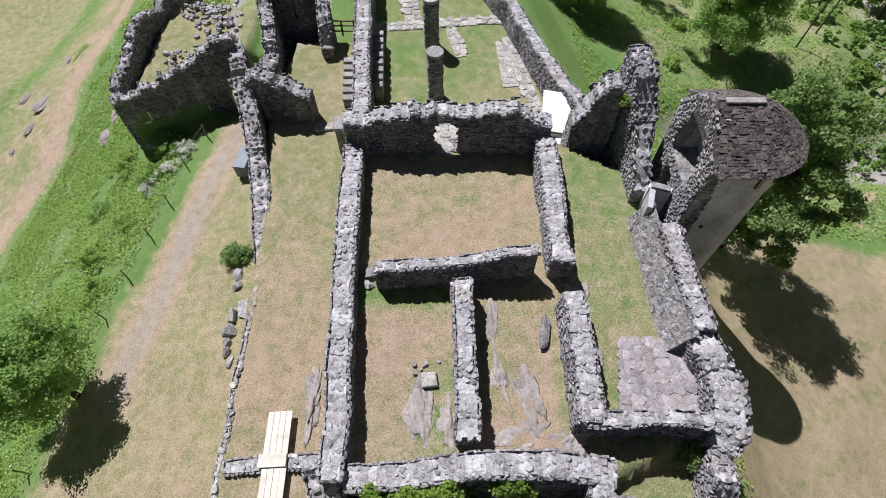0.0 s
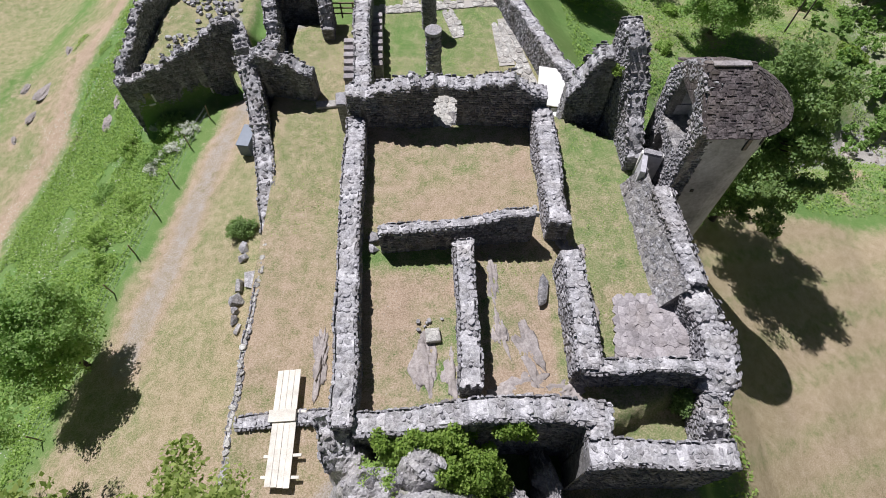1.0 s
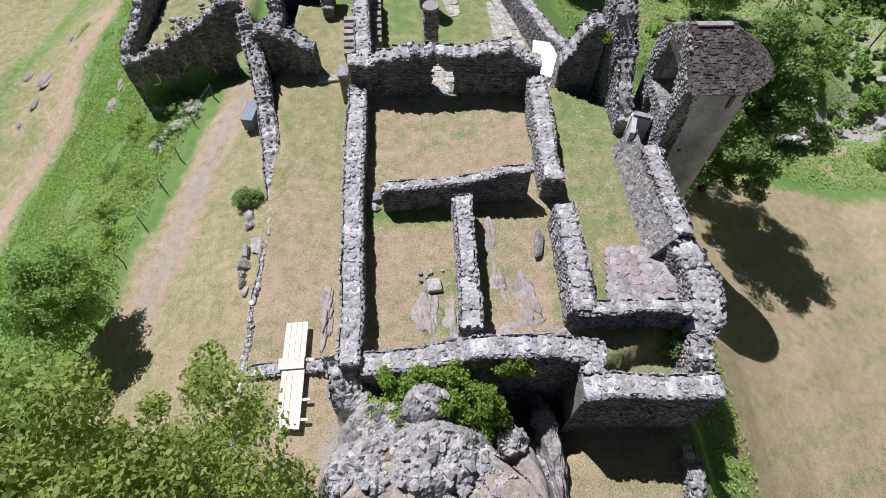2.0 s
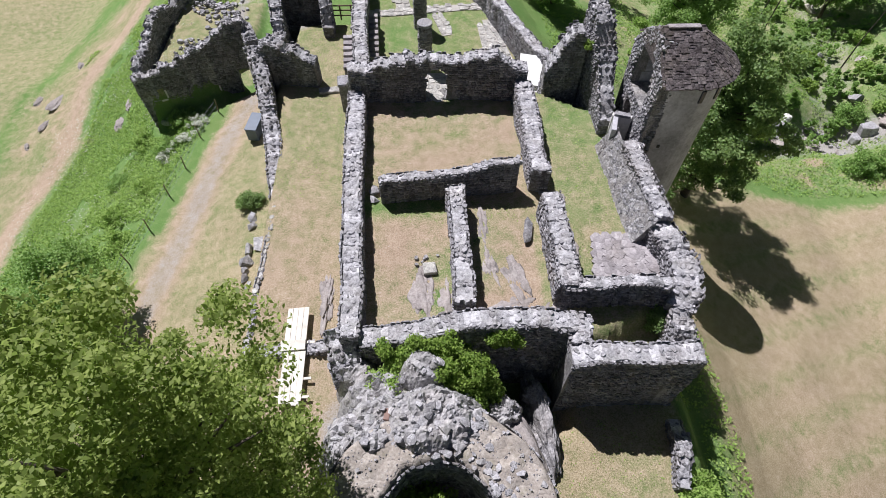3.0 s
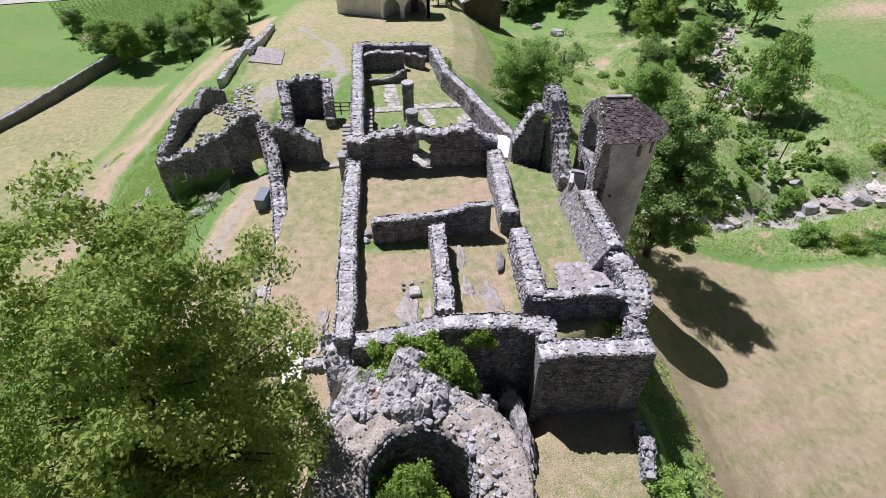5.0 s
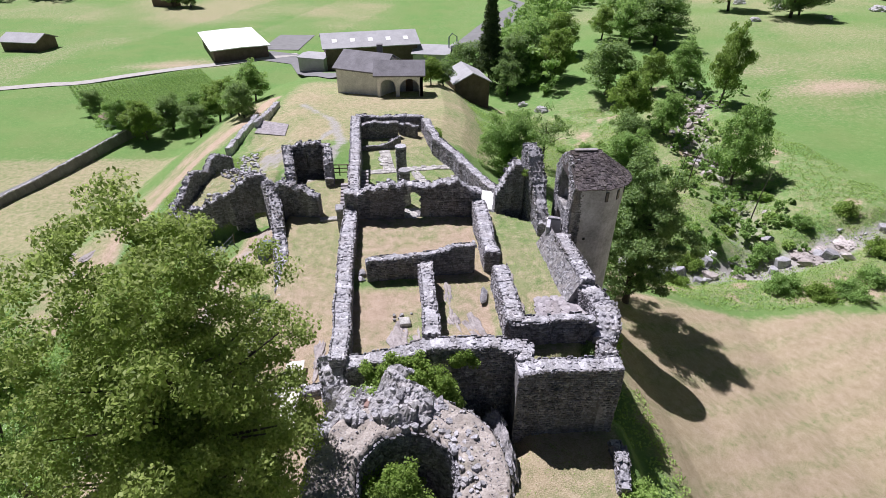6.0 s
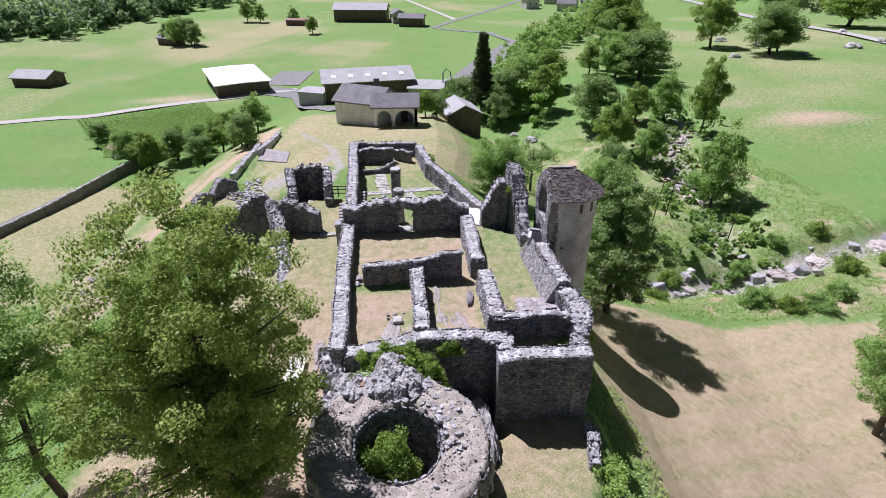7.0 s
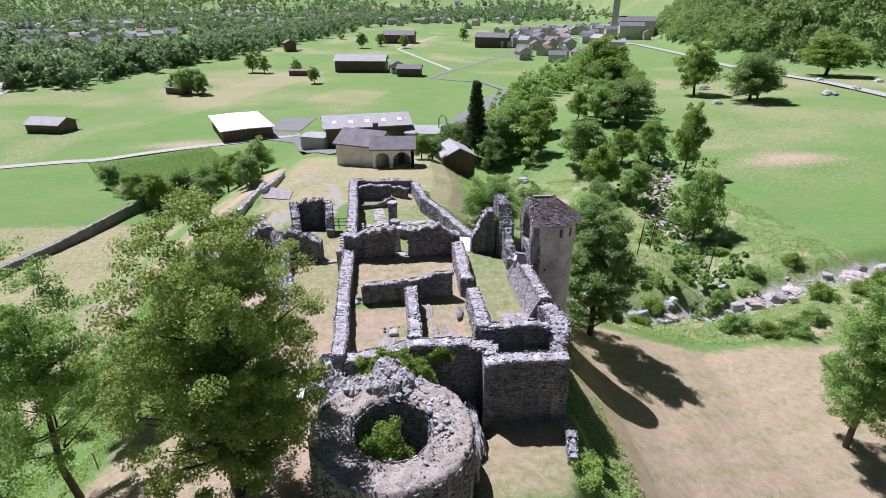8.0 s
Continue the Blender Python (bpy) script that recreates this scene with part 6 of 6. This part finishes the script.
SPOTS = (
    (46.0, 50.5, 1.3, 0.8), (57.8, 78.5, 1.5, 0.6), (40.3, 90, 1.15, 1.3), (55.5, 90, 0.95, 0.95), (38.5, 72.5, 0.95, 1.1), (34.5, 62, 0.8, 1.1), (42.5, 66.5, 0.75, 1.0), (48.5, 88, 0.8, 1.0),
    (62.5, 121, 1.3, 1.5), (57, 124, 1.0, 1.4), (70.6, 167, 2.3, 1.1), (76, 172, 1.9, 1.2), (66, 158, 1.3, 1.2), (109.7, 174, 1.85, 1.1), (118.6, 154, 1.6, 1.4), (124, 158, 1.2, 1.3), (194, 218, 1.9, 2.0),
    (25, 109, 1.2, 1.2), (28.5, 113, 1.25, 1.2), (33.5, 105, 1.1, 0.95), (22, 101, 0.9, 1.2), (31, 118, 1.2, 1.3), (38, 122, 1.1, 1.2), (14, 112, 1.0, 1.2), (60, 135, 1.1, 1.2), (52, 131, 0.9, 1.2),
    (-64, 96, 0.55, 1.15), (-53, 83, 0.7, 1.15), (-48, 81, 0.75, 1.15), (-45, 86, 0.7, 1.15), (-41, 88, 0.75, 1.15), (-35, 83, 0.75, 1.15), (-25.5, 67, 0.62, 1.15), (-28, 84, 0.7, 1.15), (-31, 78, 0.65, 1.15), (-38, 80, 0.7, 1.15), (-27.5, 71, 0.6, 1.15), (4.5, 84, 0.55, 1.15), (7, 87, 0.5, 1.15),
)
for k, (x, y, s, wide) in enumerate(SPOTS):
    ob = plant(MID[k % 3], x, y, s * (0.95 + 0.02 * (k % 5)), wide * (0.95 + 0.03 * (k % 4)), k * 1.3, "leafy orchard tree below the old terrace wall" if x < -20 else "leafy tree on the sloping meadow" if x > 100 else "")
    ob["group"] = "terrace trees" if x < -20 else "meadow trees" if x > 100 else "creek trees"
for ob in MID:
    ob.matrix_basis = Matrix.LocRotScale((66 + 4 * MID.index(ob), 128 + 9 * MID.index(ob), gz(66 + 4 * MID.index(ob), 128 + 9 * MID.index(ob))), Euler((0, 0, 1)), (1.2, 1.2, 1.3))


def conifer(loc, height, seed):
    rng = np.random.default_rng(seed)
    c = tagged(holder("spruce_tree", loc), "tall dark spruce beside the farm shed", "tree")
    part("trunk", *tube([(0, 0, -0.3), (0, 0, height * 0.5), (0, 0, height)], [0.25, 0.15, 0.02], 6), BARK, c)
    cen = []
    for k in range(330):
        u = rng.uniform(0.04, 1) ** 0.9
        r = (1 - u) * height * 0.2 * rng.uniform(0.5, 1.1) + 0.1
        a = rng.uniform(0, 6.28)
        cen.append((r * math.cos(a), r * math.sin(a), 0.6 + u * (height - 0.8) - 0.25 * r))
    quads("needles", leaf_cloud(cen, np.full(330, 0.95), 50, 0.5, rng, 0.1, 0.45), NEEDLE, c)
    return c


conifer((18.7, 107.0, gz(18.7, 107.0)), 20, 3)

# far woods: river belt, hedge and hillside
def woods(name, label, spots, leaf, mat, seed, per=70, blob=10):
    rng = np.random.default_rng(seed)
    cen, spr = [], []
    for x, y, h in spots:
        z = gz(x, y)
        for _ in range(blob):
            u = rng.uniform(0.06, 1)
            r = h * 0.34 * math.sin(min(1, u * 1.15) * math.pi * 0.85) + 0.2
            a = rng.uniform(0, 6.28)
            q = rng.uniform(0.2, 1) ** 0.5
            cen.append((x + r * q * math.cos(a), y + r * q * math.sin(a), z + h * u * 0.93))
            spr.append(h * 0.15)
    cen, spr = np.array(cen), np.array(spr)
    return tagged(quads(name, leaf_cloud(cen, spr, per, leaf, rng), mat), label, "woods", kind="stuff")


rng = np.random.default_rng(31)
belt = []
for (ax, ay), (bx, by), wide, n in (((-190, 205), (-170, 255), 14, 16), ((-165, 250), (-140, 337), 24, 130), ((-140, 337), (-105, 513), 34, 190), ((-105, 513), (-70, 760), 50, 190), ((-70, 760), (300, 1100), 80, 150), ((-330, 560), (-150, 700), 60, 90), ((-240, 300), (-190, 420), 14, 30), ((-700, 700), (-60, 1000), 130, 200)):
    for _ in range(n):
        k = rng.uniform(0, 1)
        belt.append((ax + (bx - ax) * k + rng.normal() * wide * 0.4, ay + (by - ay) * k + rng.normal() * wide * 0.4, rng.uniform(9, 16)))
woods("river_woods", "dark belt of trees along the valley river", belt, 1.9, LEAF_HAZED, 33, 18, 11)
hill = []
while len(hill) < 900:
    x, y = 198 + 135 * rng.uniform(0, 1) ** 1.3, rng.uniform(225, 560)
    if x > np.interp(y, [235, 262, 300, 384, 520, 700], [262, 228, 204, 204, 250, 320]) + 3 * rng.normal():
        hill.append((x, y, rng.uniform(11, 19)))
woods("hill_woods", "dense green woods on the steep hillside", hill, 1.5, LEAF_DARK, 34, 22, 10)
hedge = [(np.interp(y, [104, 158, 220, 278, 342], [26, 38, 72, 100, 132]) + rng.normal() * 4, y + rng.normal() * 3, rng.uniform(5, 10)) for y in np.linspace(104, 345, 130)]
woods("creek_hedge", "thick hedge of shrubs along the creek", hedge, 0.9, LEAF_GREEN, 35, 30, 13)
scrub = []
for k in range(150):
    u = rng.uniform(30, 95)
    scrub.append((np.interp(u, [31, 44, 58, 75, 82, 95], [38, 44, 46.5, 51, 56, 60]) + rng.normal() * 4.5 - 1.5, u, rng.uniform(0.7, 2.0)))
woods("gully_scrub", "low scrub in the rocky gully", scrub, 0.32, LEAF_GREEN, 36, 34, 10)

# ---- buildings ----
def gable_house(name, label, loc, size, turn, roof_mat, wall_mat, pitch=0.45, over=0.5, windows=0, group="", category="house", roof_label=""):
    """Walls with thickness in a closed box, a two-sided roof with eaves, and windows."""
    w, d, h = size
    b = tagged(holder(name, loc, turn), label, category, group)
    rise = w / 2 * pitch
    v = [(-w / 2, -d / 2, -3), (w / 2, -d / 2, -3), (w / 2, d / 2, -3), (-w / 2, d / 2, -3), (-w / 2, -d / 2, h), (w / 2, -d / 2, h), (w / 2, d / 2, h), (-w / 2, d / 2, h), (0, -d / 2, h + rise), (0, d / 2, h + rise)]
    f = [(0, 1, 5, 8, 4), (1, 2, 6, 5), (2, 3, 7, 9, 6), (3, 0, 4, 7)]
    part("wall", v, f, wall_mat, b)
    rv, rf = [], []
    e, t = over, 0.22
    for sgn in (-1, 1):
        k = len(rv)
        for y in (-d / 2 - e, d / 2 + e):
            x1 = sgn * (w / 2 + e)
            z1 = h - e * pitch
            rv += [(0, y, h + rise + 0.02), (x1, y, z1 + 0.02), (x1, y, z1 + t), (0, y, h + rise + t)]
        rf += [tuple(k + i for i in q) for q in ((0, 1, 5, 4), (1, 2, 6, 5), (2, 3, 7, 6), (0, 3, 2, 1), (4, 5, 6, 7))]
    part("roof", rv, rf, roof_mat, b, roof_label)
    for k in range(windows):
        x = -w / 2 + (k + 0.5) * w / windows
        part("window", *box((0.9, 0.12, 1.1), (x, -d / 2 - 0.02, h * 0.55)), GLASS_AND_SHADE, b)
    return b


def gable_roof(w, d, h, pitch, over, t):
    """A two-sided roof with eaves, ridge along y."""
    rv, rf = [], []
    rise = w / 2 * pitch
    for sgn in (-1, 1):
        k = len(rv)
        for y in (-d / 2 - over, d / 2 + over):
            x1, z1 = sgn * (w / 2 + over), h - over * pitch
            rv += [(0, y, h + rise + 0.02), (x1, y, z1 + 0.02), (x1, y, z1 + t), (0, y, h + rise + t)]
        rf += [tuple(k + i for i in q) for q in ((0, 1, 5, 4), (1, 2, 6, 5), (2, 3, 7, 6), (0, 3, 2, 1), (4, 5, 6, 7))]
    return rv, rf


def gable_box(w, d, h, pitch):
    r = w / 2 * pitch
    v = [(-w / 2, -d / 2, -3), (w / 2, -d / 2, -3), (w / 2, d / 2, -3), (-w / 2, d / 2, -3), (-w / 2, -d / 2, h), (w / 2, -d / 2, h), (w / 2, d / 2, h), (-w / 2, d / 2, h), (0, -d / 2, h + r), (0, d / 2, h + r)]
    return v, [(0, 1, 5, 8, 4), (1, 2, 6, 5), (2, 3, 7, 9, 6), (3, 0, 4, 7)]


ch = tagged(holder("chapel", (-3.6, 76.0, -8.6), 0), "old whitewashed chapel with arched porch and slab roof", "chapel")
part("nave_wall", *moved(gable_box(7.6, 8.4, 4.3, 0.5), (-2.7, 1.5, 0), -116), WHITEWASH, ch)
part("nave_roof", *moved(gable_roof(7.6, 8.4, 4.3, 0.5, 0.45, 0.25), (-2.7, 1.5, 0), -116), ROOFSLATE, ch, "dark stone slab roof")
part("porch_roof", *moved(gable_roof(5.4, 7.6, 4.2, 0.55, 0.4, 0.25), (2.5, -2.2, 0), -92), ROOFSLATE, ch, "dark stone slab roof")
# porch with two arches


def arch_wall(length, height, thick, spans, base=-3.0):
    """A wall along x pierced by round arches: (centre, half width, spring)."""
    xs = [0.0, length]
    for c, r, s in spans:
        xs += list(c + r * np.cos(np.linspace(math.pi, 0, 13)))
    xs = sorted(set(round(float(x), 4) for x in xs))

    def lower(x):
        for c, r, s in spans:
            if c - r - 1e-6 <= x <= c + r + 1e-6:
                return s + math.sqrt(max(0, r * r - (x - c) ** 2))
        return None

    v, f = [], []
    for x0, x1 in zip(xs, xs[1:]):
        inside = any(c - r < (x0 + x1) / 2 < c + r for c, r, s in spans)
        z0, z1 = (lower(x0), lower(x1)) if inside else (base, base)
        k = len(v)
        for y in (0, thick):
            v += [(x0, y, z0), (x1, y, z1), (x1, y, height), (x0, y, height)]
        f += [tuple(k + i for i in q) for q in ((0, 1, 2, 3), (7, 6, 5, 4), (3, 2, 6, 7), (0, 4, 5, 1), (1, 5, 6, 2), (0, 3, 7, 4))]
    return v, f


pv, pf = arch_wall(7.4, 4.2, 0.5, [(1.7, 1.25, 2.2), (5.2, 1.6, 1.9)])
part("porch_front", [(x - 1.2, y - 4.6, z) for x, y, z in pv], pf, WHITEWASH, ch, "two open round arches")
pv, pf = arch_wall(5.0, 4.2, 0.5, [(2.5, 1.5, 2.0)])
part("porch_side", [(6.2 - y, x - 4.6, z) for x, y, z in pv], pf, WHITEWASH, ch)
# greyer plaster than the arches: the porch's inner shade as colour
part("shaded_porch_back", *box((7.0, 0.4, 7.0), (2.4, 0.6, 0.7)), PLASTER, ch)
for x in (0.6, 4.0):
    part("porch_door", *box((1.2, 0.1, 2.2), (x, 0.36, 1.1)), DARKWOOD, ch, "dark wooden door")
part("porch_floor", *box((7.2, 5.0, 0.2), (2.4, -2.1, -0.1)), CONCRETE, ch)
part("bell_cote", *box((1.0, 0.8, 1.6), (-0.8, 3.2, 6.4)), ROOFSLATE, ch)

V = -18.0
barn = gable_house("cattle_barn", "long grey-roofed barn behind the chapel", (-9.5, 131, V), (13, 23, 6.0), -80, ROOFGREY, DARKWOOD, 0.3, 0.8, 0, "", "barn")
for k in range(5):
    part("skylight", *box((1.6, 1.2, 0.06), (4.0, -9 + 4.5 * k, 6.0 + (6.5 - 4.0) * 0.3 + 0.26), (0, 16.7, 0)), WHITE, barn)
gable_house("white_roofed_shed", "open shed with a glaring white roof", (-48.5, 146, V), (14, 24, 3.4), 24, WHITE, DARKWOOD, 0.025, 0.7, 0, "", "shed")
gable_house("small_barn", "low grey barn alone in the meadow", (-108, 153, V), (7.5, 11, 2.6), 78, ROOFGREY, DARKWOOD, 0.4, 0.6, 0, "", "barn")
gable_house("long_barn", "long brown barn with skylights on the plain", (-20, 292, V), (14, 27, 6), 84, ROOFGREY, DARKWOOD, 0.35, 0.8, 4, "", "barn")
gable_house("farm_house", "brown farm building beside the long barn", (6, 270, V), (8, 12, 4), 80, ROOFSLATE, DARKWOOD, 0.4, 0.6, 3, "", "house")
gable_house("farm_house", "grey-roofed farm building beside the long barn", (-1, 283, V), (7, 9, 4.5), 10, ROOFSLATE, FACADE, 0.5, 0.5, 3, "", "house")
gable_house("farm_shed", "small sheds by the meadow trees", (-50, 275, V), (4, 13, 2.5), 80, ROOFRED, DARKWOOD, 0.3, 0.4, 0, "", "shed")
gable_house("farm_shed", "small grey hut among bushes", (-94, 222, V), (5, 9, 2.6), 70, ROOFSLATE, DARKWOOD, 0.4, 0.5, 0, "", "shed")
gable_house("farm_shed", "wooden hut on the far meadow", (-80, 410, V), (8, 9, 6), 20, ROOFSLATE, DARKWOOD, 0.5, 0.6, 0, "", "shed")
gable_house("lean_to_shed", "grey sheet-roofed shed beside the chapel", (12.0, 92, -14.0), (7, 8, 3.2), 10, ROOFGREY, DARKWOOD, 0.5, 0.4, 0, "", "shed")
gable_house("yard_shed", "low grey shed in the farmyard", (7, 128, V), (10, 9, 4.0), 80, ROOFGREY, CONCRETE, 0.2, 0.4, 0, "", "shed")
gable_house("garden_hut", "tiny red-roofed hut at the vineyard corner", (-57.5, 88, gz(-57.5, 88)), (2.0, 2.6, 1.7), 50, ROOFRED, WHITEWASH, 0.5, 0.25, 0, "", "hut")
gable_house("annex", "low flat annex of the barn", (-22.5, 125, V), (6, 7, 3.6), 70, ROOFGREY, CONCRETE, 0.12, 0.2, 0, "", "annex")
gable_house("far_barn", "dark hall on the far plain", (2, 480, V), (16, 26, 7), 80, ROOFSLATE, DARKWOOD, 0.35, 0.8, 0, "", "barn")
gable_house("far_barn", "brown hall at the village edge", (76, 432, V), (14, 26, 8), 70, ROOFSLATE, DARKWOOD, 0.4, 0.8, 3, "", "barn")
silo = tagged(holder("silo", (13, 126, V)), "grey metal silo in the farmyard", "silo")
part("drum", *tube([(0, 0, 0), (0, 0, 5.5), (0, 0, 6.4)], [1.6, 1.6, 0.3], 16), ROOFGREY, silo)
part("pipe", *tube([(-2.0, 0, 0), (-2.0, 0, 7.5), (-1.2, 0, 8.4), (0, 0, 7.6), (0, 0, 6.3)], [0.16] * 5, 8), STEEL, silo)

# village and town houses
rng = np.random.default_rng(77)
HOUSES = []
for cx, cy, wx, wy, n, grp in ((100, 345, 22, 26, 16, "village houses"), (125, 440, 40, 60, 44, "village houses"), (180, 540, 60, 60, 50, "village houses"), (-300, 480, 90, 70, 34, "town houses"), (-420, 620, 140, 90, 44, "town houses"), (-160, 820, 200, 70, 40, "town houses"), (-330, 380, 50, 40, 14, "town houses"), (120, 800, 90, 80, 24, "village houses"), (-420, 800, 170, 110, 60, "town houses"), (-250, 1000, 220, 90, 50, "town houses"), (-520, 560, 120, 110, 45, "town houses"), (60, 1050, 170, 100, 30, "town houses")):
    for _ in range(int(n * 1.45) if "town" in grp else n):
        x, y = cx + rng.normal() * wx * 0.55, cy + rng.normal() * wy * 0.55
        if any((x - a) ** 2 + (y - b) ** 2 < 150 for a, b in HOUSES) or near_line([(-190, 205), (-128, 330), (-95, 440), (-10, 640), (260, 1000)], x, y) < 24:
            continue
        HOUSES.append((x, y))
        kind = int(rng.choice([0, 0, 0, 1, 1, 2, 3, 3]))
        roof = (ROOFSLATE, ROOFGREY, ROOFRED, ROOFSLATE)[kind]
        word = ("slate-roofed", "grey-roofed", "red-roofed", "dark-roofed")[kind]
        gable_house("village_house" if "village" in grp else "town_house", f"pale {word} house in the valley", (x, y, gz(x, y)), (rng.uniform(6.5, 9), rng.uniform(7.5, 11.5), rng.uniform(4, 6.5)), rng.uniform(0, 180), roof, FACADE, 0.6, 0.5, 2 if "village" in grp and y < 600 else 0, grp)
church = gable_house("church", "large pale church building above the village", (226, 512, gz(226, 512)), (15, 32, 13), 70, ROOFSLATE, FACADE, 0.5, 0.6, 4, "", "church")
part("bell_tower", *box((6, 6, 34), (6, 20, 14)), FACADE, church, "pale square bell tower")
gable_house("manor", "pale large house above the village", (204, 470, gz(204, 470)), (12, 20, 11), 75, ROOFSLATE, FACADE, 0.4, 0.6, 4)

# roads, vineyard, long wall, terrace walls
def strip(name, label, pts, width, mat, lift=0.12, spacing=4.0):
    rows, _ = polyline(pts, spacing)
    v, f = [], []
    for p, d, s in rows:
        n = np.array([-d[1], d[0]]) * width / 2
        z = max(gz(*(p - n)), gz(*(p + n)), gz(*p)) + lift
        for q in (p - n, p + n):
            v.append((q[0], q[1], z))
    for k in range(len(rows) - 1):
        f.append((2 * k, 2 * k + 1, 2 * k + 3, 2 * k + 2))
    return tagged(mesh_object(name, v, f, mat), label, "road", kind="structure")


strip("road_field", "pale farm track across the meadows", [(-140, 98), (-78.5, 116), (-62, 124), (-46, 132), (-30, 141)], 3.0, GRAVEL)
strip("road_farm", "asphalt farmyard and lane", [(-40, 140), (-26, 134), (-14, 128), (4, 132), (16, 142), (30, 172), (46, 200)], 9.0, ASPHALT)
strip("road_yard", "paved yard beside the white shed", [(-36, 146), (-34, 166)], 11.0, ASPHALT, 0.14)
strip("road_chapel", "paved lane descending from the chapel", [(-14, 100), (-22, 114), (-28, 132)], 5.0, ASPHALT, 0.2, 1.5)
strip("road_north", "narrow lane across the plain", [(46, 200), (40, 240), (26, 252), (16, 262), (30, 290), (70, 360), (90, 400)], 3.2, ASPHALT)
strip("road_plain", "narrow lane across the far plain", [(30, 290), (0, 420), (40, 560)], 3.0, GRAVEL)
strip("road_hill", "valley road along the hill foot", [(150, 520), (187, 409), (186, 330), (179, 264), (176, 197), (166, 152), (158, 110)], 6.0, CONCRETE, 0.3)
strip("river", "pale gravel river bed", [(-160, 180), (-177, 236), (-205, 320), (-228, 383), (-290, 500), (-345, 623), (-335, 753), (-240, 860)], 12.0, GRAVEL, 0.2)
strip("road_town", "motorway on the far river side", [(-330, 240), (-215, 300), (-215, 420), (-80, 760)], 9.0, CONCRETE, 0.4)
# slate-dark core: the shade on the wall's face is put into its colour
rubble_wall("wall_garden", "long garden wall along the low field, shaded face coloured dark", [(-62, 47), (-56.5, 61.5), (-51.3, 81), (-47, 90)], 0.5, -19.5, [-16.3, -16.3, -16.1, -15.9], 0.05, 81, faces=False, limit=90, mat=ROOFSLATE)
strip("road_wall", "narrow paved lane beside the garden wall", [(-64.5, 47), (-58.8, 62), (-53.3, 82), (-49, 91)], 1.6, ASPHALT, 0.4, 1.5)
tagged(mesh_object("old_floor", *prism([(-20.0, 51.9), (-15.9, 50.7), (-16.1, 54.8), (-19.8, 56.4)], -7.6, -6.1), SLAB), "mauve stone floor of a vanished building", "paving", kind="structure")
rubble_wall("wall_old_terrace", "pale old terrace wall below the chapel", [(-22.2, 47.0), (-22.1, 62.0)], 0.8, -12, [-6.1, -7.1], 0.1, 82, faces=False, limit=90, mat=LIME)
rubble_wall("wall_old_footing", "pale broken wall beside the ridge path", [(-20.1, 53.9), (-20.2, 67.6)], 0.8, -12, [-5.3, -7.2], 0.15, 83, faces=False, limit=60, mat=LIME)
vine = tagged(holder("vineyard"), "rows of green vines in a fenced plot", "vineyard", kind="stuff")
vc = np.array([(-76.5, 111.5), (-51.5, 123.5), (-43.5, 110.5), (-59, 87)])
rows_v = []
rng = np.random.default_rng(5)
for k in range(17):
    u = (k + 0.5) / 17
    a, b = vc[0] + (vc[3] - vc[0]) * u, vc[1] + (vc[2] - vc[1]) * u
    for q in np.linspace(0, 1, 34):
        p = a + (b - a) * q
        rows_v.append((p[0], p[1], gz(*p) + 0.9))
rows_v = np.array(rows_v)
quads("vine_rows", leaf_cloud(rows_v, np.full(len(rows_v), 0.42), 60, 0.26, rng), LEAF_GREEN, vine)
for x, y, s in ((-79, 288, 0.8), (-72, 286, 0.7), (-54, 280, 0.6), (-40, 246, 0.6), (-90, 218, 0.8), (-86, 221, 0.85), (-83, 217, 0.7), (-95, 224, 0.7), (-28, 430, 0.9), (5, 430, 0.8), (-14, 445, 0.8), (60, 500, 0.9)):
    ob = plant(MID[int(abs(x)) % 3], x, y, s, 1.1, x, "small round tree on the open plain")
    ob["group"] = "plain trees"
for k, (x, y, s) in enumerate(((105, 150, 1.6), (126, 172, 2.2), (128, 150, 1.4), (150, 158, 2.6), (120, 186, 2.0), (135, 186, 2.4), (175, 196, 2.4), (196, 190, 2.0), (27, 88, 1.4), (24, 93, 1.0), (168, 168, 2.2))):
    ob = mesh_object("field_boulder", *outcrop((s, s * 0.7, s * 0.6), 160 + k, 3, 0.3, 0.6), ROCK)
    ob.matrix_basis = pose(x, y, gz(x, y) + 0.2, 0, 0, k * 40)
    tagged(ob, "grey boulder lying on the green slope", "rock", "slope boulders")


def far_town():
    """Gardens and woods that fill the valley between the distant houses."""
    r = np.random.default_rng(91)
    spots = []
    while len(spots) < 3000:
        x, y = r.uniform(-900, 330), r.uniform(430, 1320)
        if (x < np.interp(y, [430, 620, 800, 1300], [-215, -330, -150, 60]) - 12 or (y > 800 and x < 330)) and value_noise(x, y, 60, 77) > 0.3:
            spots.append((x, y, r.uniform(7, 15)))
    woods("town_woods", "dark trees and gardens between the distant town houses", spots, 3.2, LEAF_HAZED, 92, 7, 8)


far_town()
pale = mesh_object("pale_boulder", *outcrop((0.5, 0.45, 0.5), 171, 3, 0.25, 0.3), WHITEWASH)
pale.matrix_basis = pose(33.8, 32.0, gz(33.8, 32.0) + 0.3)
tagged(pale, "small white boulder on the creek bank", "rock")
